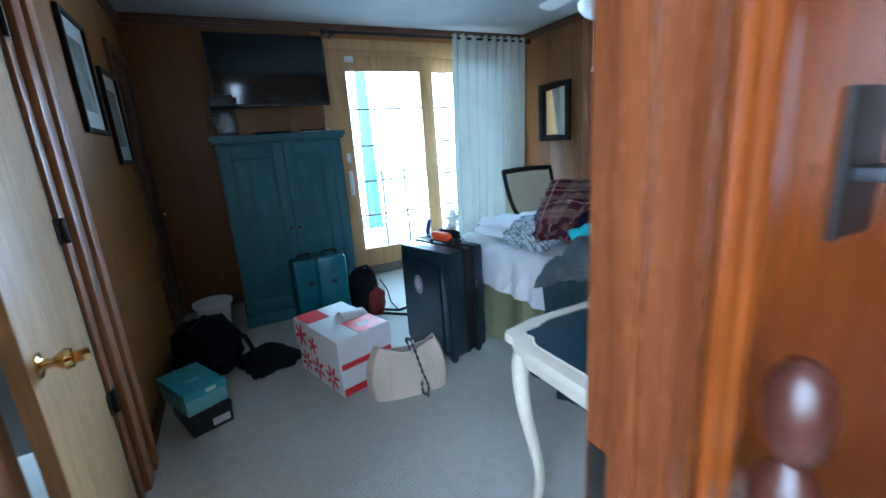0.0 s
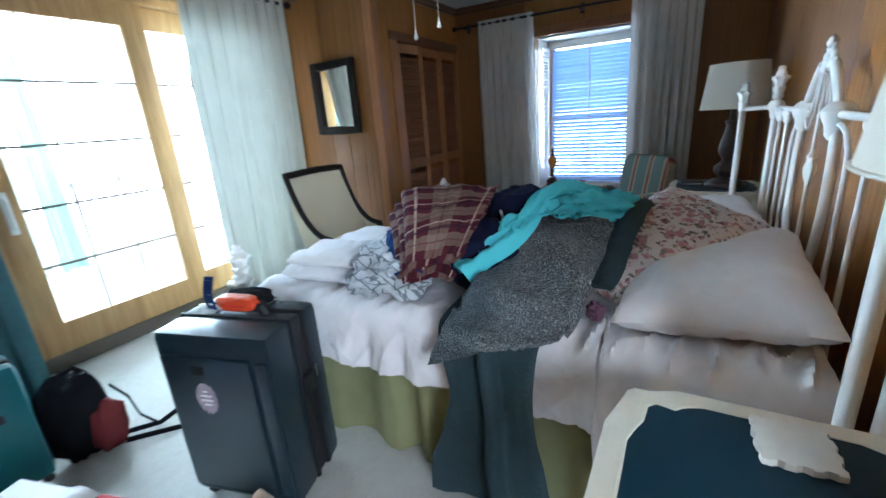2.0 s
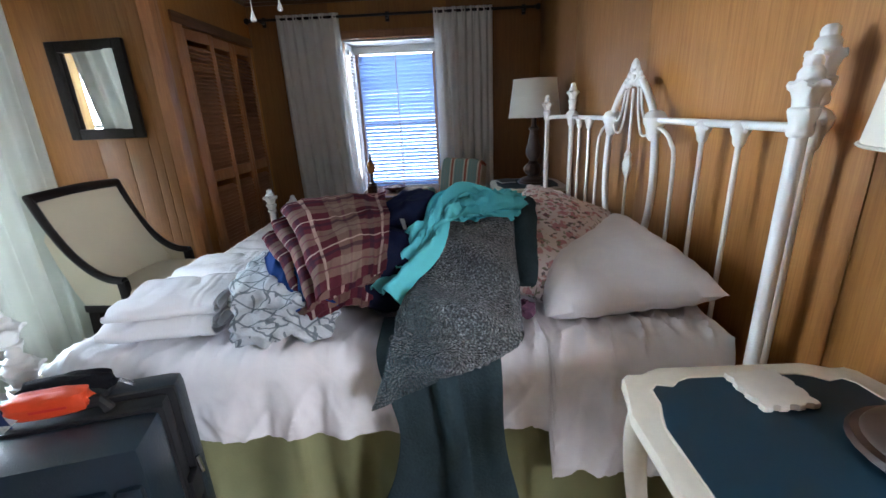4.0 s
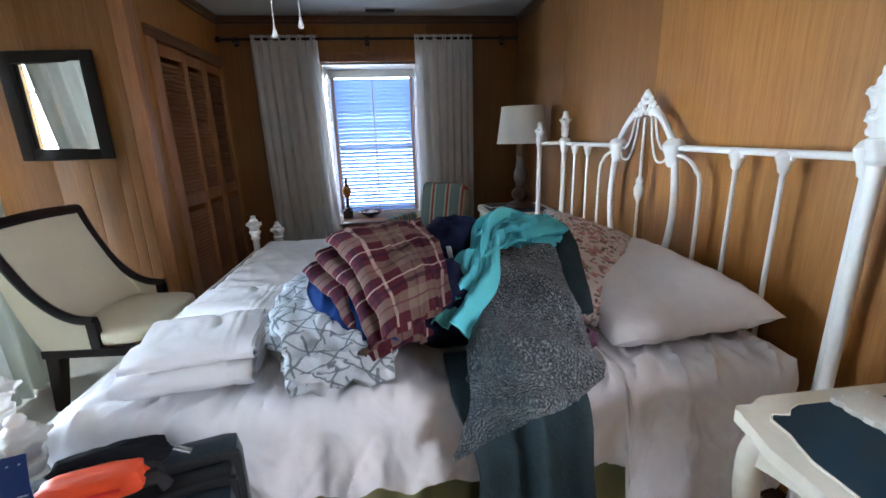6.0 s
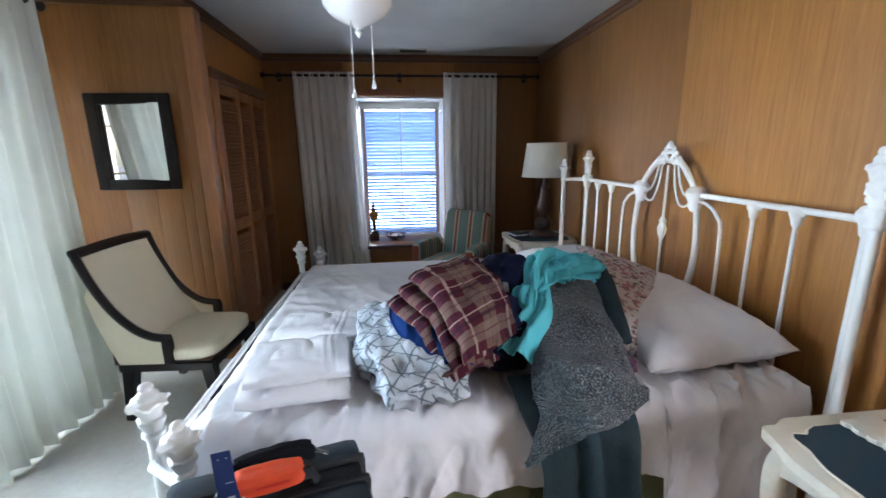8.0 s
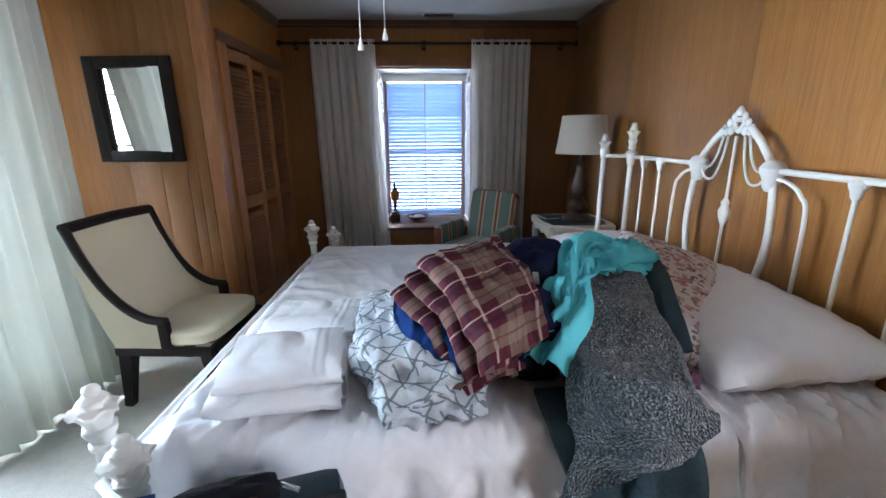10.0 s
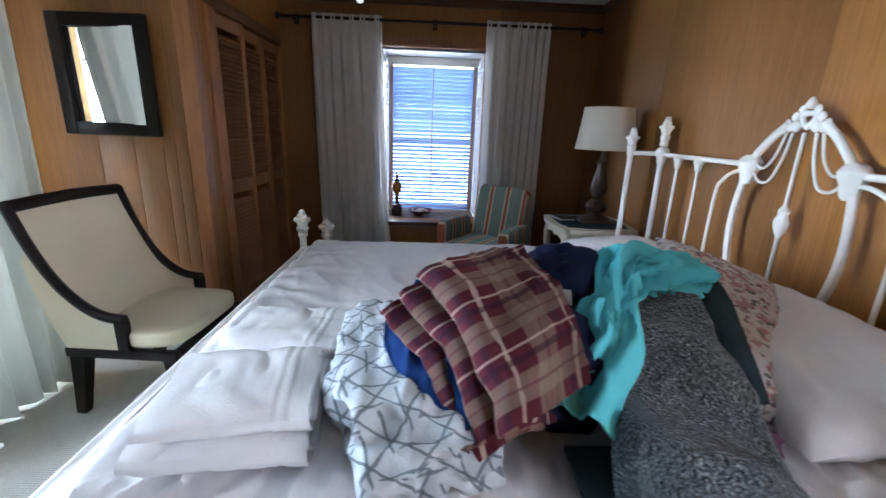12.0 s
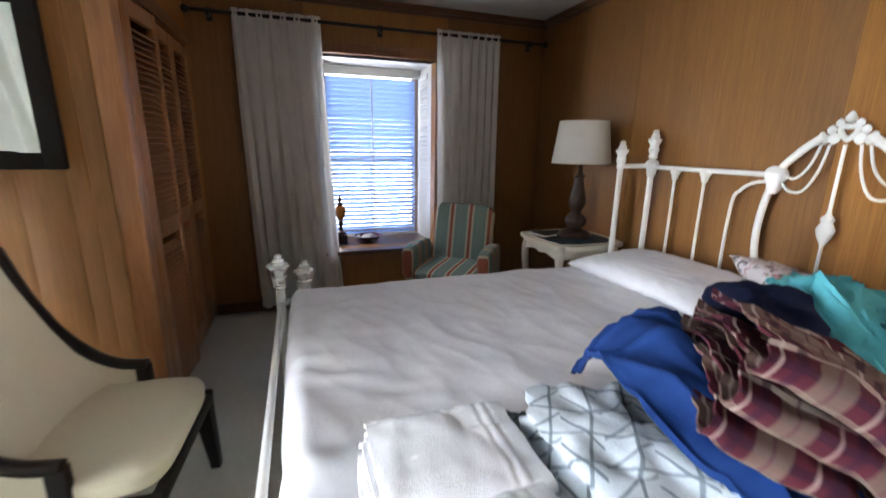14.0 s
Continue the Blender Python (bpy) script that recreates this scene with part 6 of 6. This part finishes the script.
# ---------------------------------------------------------------- slipper chair
chair = thing("accent_chair", pose(2.985, 3.01, 0, 0, 0, -4) @ Matrix.Diagonal((1.0, 1.04, 1.02, 1)), "cream upholstered accent chair with dark espresso frame", "chair")
seat_pad = lump(72, 20, (0.298, 0.255, 0.046), 5.5, 0.0)
for v in seat_pad.verts:
    if v.co.z > 0.05:
        v.co.z += 0.016 * (1 - (v.co.x / 0.3) ** 2) * (1 - (v.co.y / 0.26) ** 2)
part("seat", seat_pad, M_creampad, chair, smooth=70).matrix_basis = pose(0, 0.25, 0.3605)


def back_place(u, v):
    x = (u - 0.5) * (0.56 + 0.03 * v)
    return (x, 0.33 + 0.38 * v - 0.10 * v * v + 0.03 * (1 - (2 * u - 1) ** 2), 0.435 + 0.545 * v)


part("backrest", cloth(16, 18, back_place, 0.035), M_creampad, chair)
for s in (-1, 1):
    side = arc([(s * 0.302, 0.622, 1.0), (s * 0.300, 0.565, 0.83), (s * 0.297, 0.49, 0.68), (s * 0.295, 0.40, 0.575), (s * 0.294, 0.31, 0.522), (s * 0.294, 0.215, 0.508)])
    part("side_rail", tube(B(), side, 0.027, 10, 0.85), M_espresso, chair)
    part("arm_post", box(B(), s * 0.294 - 0.02, s * 0.294 + 0.02, 0.205, 0.255, 0.36, 0.51, 0.008), M_espresso, chair)
    bm = B()
    pl = [(0.2555, 0.3605), (0.495, 0.3605), (0.535, 0.46), (0.585, 0.62), (0.612, 0.76), (0.58, 0.82), (0.50, 0.67), (0.405, 0.565), (0.315, 0.512), (0.2555, 0.50)]
    slab(bm, pl, s * 0.290 - 0.014, s * 0.290 + 0.014, 0, Matrix(((0, 0, 1, 0), (1, 0, 0, 0), (0, 1, 0, 0), (0, 0, 0, 1))))
    part("side_pad", bm, M_creampad, chair)
    for (x, y, r), (x2, y2, r2) in (((s * 0.268, 0.035, 0.036), (s * 0.274, 0.012, 0.020)), ((s * 0.262, 0.465, 0.036), (s * 0.270, 0.51, 0.023))):
        part("leg", tube(B(), [(x, y, 0.33), (x2, y2, 0.0)], [r * 1.3, r2 * 1.3], 4), M_espresso, chair, smooth=0)
    part("seat_rail", box(B(), s * 0.29 - 0.018, s * 0.29 + 0.018, 0.0, 0.505, 0.315, 0.36, 0.006), M_espresso, chair)
part("front_rail", box(B(), -0.2715, 0.2715, -0.004, 0.03, 0.315, 0.358, 0.006), M_espresso, chair)
part("top_rail", tube(B(), arc([(-0.31, 0.622, 0.995), (0, 0.607, 1.008), (0.31, 0.622, 0.995)]), 0.029, 10, 0.8), M_espresso, chair)

# ---------------------------------------------------------------- wall mirror
mir = thing("wall_mirror", pose(3.452, 3.67, 1.613, 0, 0, -3.4), "rectangular wall mirror in a beaded black frame", "mirror")
for y0, y1, z0, z1 in ((-0.268, -0.198, -0.312, 0.312), (0.198, 0.268, -0.312, 0.312), (-0.198, 0.198, -0.312, -0.242), (-0.198, 0.198, 0.242, 0.312)):
    part("frame_bar", box(B(), -0.034, 0, y0, y1, z0, z1, 0.012), M_carved, mir)
part("glass", box(B(), -0.006, -0.002, -0.205, 0.205, -0.25, 0.25), M_mirror, mir).matrix_basis = pose(-0.014, 0, 0, 0, 0, -5.4)

# ---------------------------------------------------------------- tables with scalloped tops
def scalloped(w, d, k):
    """An outline with bracket corners, inset by k."""
    a, b = w / 2 - k, d / 2 - k
    c = 0.10
    quarter = [(a, b - c - 0.03), (a - 0.012, b - c), (a - 0.03, b - c + 0.02), (a - 0.022, b - 0.045), (a - 0.04, b - 0.028), (a - c + 0.01, b - 0.024), (a - c - 0.02, b - 0.012), (a - c - 0.06, b)]
    quarter = [(x, y) for x, y in quarter]
    out = []
    out += quarter
    out += [(-x, y) for x, y in quarter[::-1]]
    out += [(-x, -y) for x, y in quarter]
    out += [(x, -y) for x, y in quarter[::-1]]
    return out


def side_table(name, m, w, d, h, label):
    t = thing(name, m, label, "side table", "cream side tables")
    part("tabletop", slab(B(), scalloped(w, d, 0.0), h - 0.03, h, 0.004), M_cream, t)
    part("inlay", slab(B(), scalloped(w, d, 0.048), h + 0.0003, h + 0.002), M_navyboard, t, "dark navy inlaid panel")
    part("inlay_bead", tube(B(), [(x, y, h + 0.002) for x, y in scalloped(w, d, 0.046) + scalloped(w, d, 0.046)[:1]], 0.003, 6), M_cream, t)
    for y in (-d / 2 + 0.06, d / 2 - 0.06):
        bm = B()
        pl = [(-w / 2 + 0.06, h - 0.031), (w / 2 - 0.06, h - 0.031), (w / 2 - 0.06, h - 0.12), (w / 2 - 0.14, h - 0.10), (0.07, h - 0.085), (0, h - 0.105), (-0.07, h - 0.085), (-w / 2 + 0.14, h - 0.10), (-w / 2 + 0.06, h - 0.12)]
        slab(bm, pl, y - 0.009, y + 0.009, 0, Matrix(((1, 0, 0, 0), (0, 0, 1, 0), (0, 1, 0, 0), (0, 0, 0, 1))))
        part("apron", bm, M_cream, t)
    for x in (-w / 2 + 0.06, w / 2 - 0.06):
        part("apron", box(B(), x - 0.009, x + 0.009, -d / 2 + 0.07, d / 2 - 0.07, h - 0.105, h - 0.031, 0.003), M_cream, t)
    for sx in (-1, 1):
        for sy in (-1, 1):
            x, y = sx * (w / 2 - 0.085), sy * (d / 2 - 0.085)
            curve = arc([(x, y, h - 0.032), (x + sx * 0.02, y + sy * 0.02, h - 0.12), (x + sx * 0.012, y + sy * 0.012, h * 0.62), (x - sx * 0.02, y - sy * 0.02, h * 0.32), (x - sx * 0.012, y - sy * 0.012, 0.10), (x + sx * 0.022, y + sy * 0.022, 0.012)], 6)
            radii = [0.034 - 0.018 * min(1, 1.25 * k / len(curve)) + (0.012 if k > len(curve) - 4 else 0) for k in range(len(curve))]
            lg = part("leg", tube(B(), curve, radii, 12), M_cream, t)
            part("knee_scroll", lathe(B(), [(0.003, -0.02), (0.018, -0.014), (0.023, 0), (0.018, 0.014), (0.003, 0.02)], (x - sx * 0.01, y - sy * 0.01, h * 0.40), 12), M_cream, lg)
    return t


side_table("side_table", pose(1.035, 0.68, 0), 0.57, 0.60, 0.76, "cream painted side table with navy inlaid scalloped top")
side_table("side_table", pose(4.065, 0.665, 0), 0.60, 0.60, 0.755, "cream painted side table beside the far end of the bed")
co = [(0.066, 0.0), (0.080, 0.012), (0.078, 0.028), (0.064, 0.036), (0.078, 0.046), (0.076, 0.062), (0.058, 0.064), (0.046, 0.052), (0.036, 0.064), (0.014, 0.067), (0.0, 0.055), (-0.014, 0.067), (-0.036, 0.064), (-0.046, 0.052), (-0.058, 0.064), (-0.076, 0.062), (-0.078, 0.046), (-0.064, 0.036), (-0.078, 0.028), (-0.080, 0.012), (-0.066, 0.0)]
co = co + [(x, -y) for x, y in co[-2:0:-1]]
solid("trivet", slab(B(), [(x * 0.80, y * 0.95) for x, y in co], 0, 0.014, 0.003, pose(1.212, 0.662, 0.7625, 0, 0, 3)), M_plaster, "off-white carved stone trivet on the side table", "trivet")


def table_lamp(m, label):
    t = thing("table_lamp", m, label, "table lamp", "table lamps")
    part("foot", lathe(B(), [(0.098, 0), (0.105, 0.008), (0.10, 0.018), (0.09, 0.022), (0.085, 0.034), (0.07, 0.044), (0.045, 0.052), (0.035, 0.062)], seg=28), M_lampwood, t)
    bm = B()
    seg = 32
    rings = []
    for r, z in ((0.03, 0.063), (0.046, 0.075), (0.062, 0.10), (0.064, 0.125), (0.05, 0.152), (0.033, 0.166)):
        rings.append([bm.verts.new((r * (1 + 0.05 * math.cos(10 * 2 * math.pi * j / seg)) * math.cos(2 * math.pi * j / seg), r * (1 + 0.05 * math.cos(10 * 2 * math.pi * j / seg)) * math.sin(2 * math.pi * j / seg), z)) for j in range(seg)])
    for a, b in zip(rings, rings[1:]):
        for j in range(seg):
            bm.faces.new((a[j], a[(j + 1) % seg], b[(j + 1) % seg], b[j]))
    part("fluted_bulb", bm, M_lampwood, t)
    part("stem", lathe(B(), [(0.032, 0.166), (0.036, 0.172), (0.026, 0.182), (0.03, 0.195), (0.046, 0.225), (0.052, 0.26), (0.047, 0.30), (0.036, 0.35), (0.028, 0.40), (0.025, 0.43), (0.033, 0.437), (0.036, 0.447), (0.026, 0.455), (0.016, 0.47), (0.014, 0.56)], seg=26), M_lampwood, t)
    part("bulb_holder", lathe(B(), [(0.018, 0.56), (0.018, 0.61), (0.012, 0.612)], seg=14), M_brass, t)
    bm = B()
    bm2 = lathe(B(), [(0.168, 0.535), (0.138, 0.825)], seg=40)
    for f in [f for f in bm2.faces if len(f.verts) > 4]:
        bm2.faces.remove(f)
    sh = part("shade", bm2, M_shade, t, "off-white cloth drum shade")
    for r, z in ((0.169, 0.537), (0.139, 0.823)):
        part("rim", tube(B(), [(r * math.cos(a * math.pi / 20), r * math.sin(a * math.pi / 20), z) for a in range(41)], 0.003, 6), M_shade, sh)
    part("spider", tube(B(), [(-0.137, 0, 0.81), (0, 0, 0.80), (0.137, 0, 0.81)], 0.003, 6), M_brass, sh)
    return t


table_lamp(pose(1.015, 0.505, 0.7622) @ Matrix.Diagonal((1.24, 1.24, 0.99, 1)), "bronzed turned table lamp with cream drum shade by the entry")
table_lamp(pose(4.09, 0.605, 0.7572) @ Matrix.Diagonal((1.25, 1.25, 1.015, 1)), "bronzed turned table lamp with cream drum shade beside the bed")
bk = thing("notebook", pose(4.17, 0.83, 0.7572, 0, 0, 12), "dark notebook lying on the side table", "book")
part("cover", box(B(), -0.09, 0.09, -0.065, 0.065, 0, 0.004, 0.001), M_black, bk)
part("pages", box(B(), -0.086, 0.086, -0.06, 0.062, 0.0042, 0.014), M_card, bk)
part("cover", box(B(), -0.09, 0.09, -0.065, 0.065, 0.0142, 0.018, 0.001), M_black, bk)

# ---------------------------------------------------------------- curtains and rods
def curtain_rod(name, a, b, label, knobs=(1, 1)):
    t = thing(name, pose(0, 0, 0), label, "curtain rod")
    a, b = Vector(a), Vector(b)
    part("rod", tube(B(), [a, b], 0.013, 12), M_espresso, t)
    d = (b - a).normalized()
    for p, s, on in ((a, -1, knobs[0]), (b, 1, knobs[1])):
        if on:
            m = Matrix.Translation(p) @ (d * s).to_track_quat("Z", "Y").to_matrix().to_4x4()
            part("finial", lathe(B(), [(0.014, 0), (0.02, 0.004), (0.014, 0.012), (0.026, 0.026), (0.03, 0.04), (0.022, 0.056), (0.004, 0.062)], seg=16, m=m), M_espresso, t)
    return t


rod = curtain_rod("curtain_rod", (1.10, 4.05, 2.415), (3.36, 4.05, 2.415), "dark wooden curtain rod above the glass door")
for x in (1.16, 3.30):
    part("bracket", box(B(), x - 0.012, x + 0.012, 4.05, 4.2465, 2.395, 2.425, 0.003), M_espresso, rod)
rod = curtain_rod("curtain_rod", (5.06, 0.43, 2.31), (5.06, 3.22, 2.31), "dark wooden curtain rod above the window")
for y in (0.52, 1.88, 3.12):
    part("bracket", box(B(), 5.06, 5.1462, y - 0.012, y + 0.012, 2.285, 2.325, 0.003), M_espresso, rod)
    part("bracket_plate", box(B(), 5.139, 5.1463, y - 0.02, y + 0.02, 2.26, 2.35, 0.002), M_espresso, rod)


def sheer(u, v):
    x0, x1 = 2.40 - 0.16 * v, 3.335 - 0.27 * v ** 1.4
    p = hang(u, v, x0, x1, 0.015, 2.445, 4.04, 9, 0.028, 0.0, 1.0)
    p.y -= 0.06 * v + 0.11 * v * v + 0.04 * v * v * u
    p.z += 0.012 * math.sin(60 * u) * max(0, 1 - v * 14)
    return p


solid("sheer_curtain", cloth(180, 40, sheer, 0.0), M_sheer, "white sheer curtain bunched beside the glass door", "curtain", "curtains", smooth=70)


def panel(y0, y1, yb0, yb1, zb, seed):
    def place(u, v):
        e = v ** 1.5
        p = hang(u, v, y0 + (yb0 - y0) * e, y1 + (yb1 - y1) * e, zb, 2.345, 0, 7, 0.022, 0.0, seed)
        crimp = 0.010 * math.sin(u * 120) * max(0, 1 - v * 12)
        return (5.055 + p.y * 0.9 + crimp, p.x, p.z)
    return place


solid("window_curtain", cloth(150, 40, panel(2.35, 2.97, 2.25, 2.93, 0.06, 2.0), 0.0), M_linen, "long off-white linen curtain beside the window", "curtain", "curtains", smooth=70)
solid("window_curtain", cloth(150, 40, panel(0.84, 1.42, 0.86, 1.40, 0.06, 5.0), 0.0), M_linen, "long off-white linen curtain behind the armchair", "curtain", "curtains", smooth=70)

# ---------------------------------------------------------------- ceiling fan
FXc, FYc = 2.43, 2.09
fan = thing("ceiling_fan", pose(FXc, FYc, TOP), "white ceiling fan with an opal glass bowl light", "ceiling fan")
part("canopy", lathe(B(), [(0.03, -0.06), (0.06, -0.045), (0.075, -0.001)], seg=24), M_white, fan)
part("motor", lathe(B(), [(0.02, -0.061), (0.03, -0.09), (0.11, -0.105), (0.135, -0.14), (0.135, -0.20), (0.10, -0.235), (0.06, -0.25), (0.06, -0.29), (0.11, -0.305)], seg=28), M_white, fan)
part("light_bowl", lathe(B(), [(0.12, -0.307), (0.155, -0.33), (0.15, -0.37), (0.115, -0.41), (0.06, -0.44), (0.03, -0.452), (0.014, -0.466), (0.018, -0.48), (0.008, -0.495), (0.002, -0.50)], seg=32), M_opal, fan, "opal white glass bowl")
for k in range(5):
    bm = slab(B(), [(0.16, -0.035), (0.22, -0.06), (0.60, -0.075), (0.64, -0.05), (0.65, 0.0), (0.64, 0.05), (0.60, 0.075), (0.22, 0.06), (0.16, 0.035)], -0.005, 0.005, 0.002)
    bl = part("blade", bm, M_white, fan)
    bl.matrix_basis = pose(0, 0, -0.20, 0, 0, 72 * k + 12) @ pose(0, 0, 0, 11, 0, 0)
    ir = part("blade_iron", box(B(), 0.10, 0.20, -0.018, 0.018, -0.012, -0.006, 0.002), M_white, fan)
    ir.matrix_basis = bl.matrix_basis.copy()
for x, y, z in ((-0.045, 0.03, -0.765), (0.05, -0.055, -0.71)):
    c = part("pull_chain", tube(B(), [(x, y, -0.29), (x, y, z + 0.04)], 0.0022, 6), M_white, fan)
    part("pull_knob", lathe(B(), [(0.003, 0.045), (0.006, 0.03), (0.012, 0.012), (0.011, 0.004), (0.003, 0.0)], (x, y, z), 12), M_white, c)
vent = thing("ceiling_vent", pose(4.92, 1.735, TOP), "narrow grey ceiling air vent", "vent")
part("frame", box(B(), -0.06, 0.06, -0.15, 0.15, -0.008, -0.0005, 0.002), M_white, vent)
for k in range(5):
    part("slat", box(B(), -0.045 + k * 0.02, -0.033 + k * 0.02, -0.135, 0.135, -0.012, -0.0085), M_iron, vent)

# ---------------------------------------------------------------- window corner
urn = thing("urn_finial", pose(5.40, 2.235, 0.4995), "amber and brown turned urn ornament on a block", "ornament")
part("block", box(B(), -0.055, 0.055, -0.055, 0.055, 0, 0.09, 0.012), M_mahogany, urn)
part("stem", lathe(B(), [(0.045, 0.0905), (0.045, 0.11), (0.02, 0.125), (0.016, 0.17), (0.022, 0.20), (0.015, 0.22)], seg=20), M_mahogany, urn)
part("amber_body", lathe(B(), [(0.016, 0.2205), (0.035, 0.245), (0.05, 0.285), (0.052, 0.315), (0.04, 0.345), (0.022, 0.36)], seg=24), M_amber, urn, "amber glazed body")
part("cap", lathe(B(), [(0.03, 0.3605), (0.026, 0.375), (0.012, 0.39), (0.018, 0.405), (0.012, 0.43), (0.005, 0.455), (0.002, 0.46)], seg=18), M_mahogany, urn)
bowl = thing("bowl", pose(5.43, 1.98, 0.4995), "maroon lacquer bowl filled with shells", "bowl")
part("dish", lathe(B(), [(0.05, 0), (0.055, 0.006), (0.10, 0.03), (0.135, 0.055), (0.14, 0.06), (0.13, 0.06), (0.095, 0.037), (0.05, 0.014), (0.003, 0.012)], seg=30), M_maroon, bowl)
for k in range(14):
    a, r = k * 2.4, 0.022 * math.sqrt(k)
    part("shell", lump(12, 8, (0.026, 0.02, 0.014), 2, 0.3, k), M_plaster, bowl).matrix_basis = pose(r * math.cos(a), r * math.sin(a), 0.03 + 0.006 * (k % 3), 10 * k, 20 * (k % 4), 50 * k)

arm = thing("armchair", pose(4.64, 1.405, 0, 0, 0, 52), "striped green and rust upholstered armchair with wooden legs", "armchair")


def pad(size, at, uvk=1.0, seed=0.0, p=5):
    bm = lump(36, 16, size, p, 0.02, seed, 1.0)
    uv = bm.loops.layers.uv.active
    for f in bm.faces:
        for lp in f.loops:
            lp[uv].uv = ((lp.vert.co.x if size[0] > 0.1 else lp.vert.co.y) * uvk + 0.5, lp.vert.co.z + lp.vert.co.y)
    bmesh.ops.translate(bm, vec=at, verts=list(bm.verts))
    return bm


part("seat_cushion", pad((0.27, 0.29, 0.07), (0, 0.0, 0.30), 1.7, 1), M_stripe, arm)
part("seat_base", pad((0.33, 0.31, 0.08), (0, 0.01, 0.14), 1.7, 2), M_stripe, arm)
bk_ = part("backrest", pad((0.27, 0.06, 0.30), (0, 0, 0), 1.45, 3, 9), M_stripe, arm)
bk_.matrix_basis = pose(0, -0.27, 0.31, 12, 0, 0)
for s in (-1, 1):
    part("armrest", pad((0.06, 0.235, 0.155), (s * 0.32, -0.03, 0.30), 1.7, 4), M_stripe, arm)
    for y in (-0.24, 0.27):
        part("leg", tube(B(), [(s * 0.27, y, 0.15), (s * 0.28, y * 1.05, 0.0)], [0.026, 0.016], 8), M_mahogany, arm)
cane = solid("walking_cane", tube(B(), arc([(4.98, 0.93, 0.0), (5.04, 0.92, 0.45), (5.10, 0.905, 0.86), (5.105, 0.90, 0.93), (5.10, 0.92, 0.97)]), 0.009, 8), M_lampwood, "thin wooden cane leaning beside the curtain", "cane")
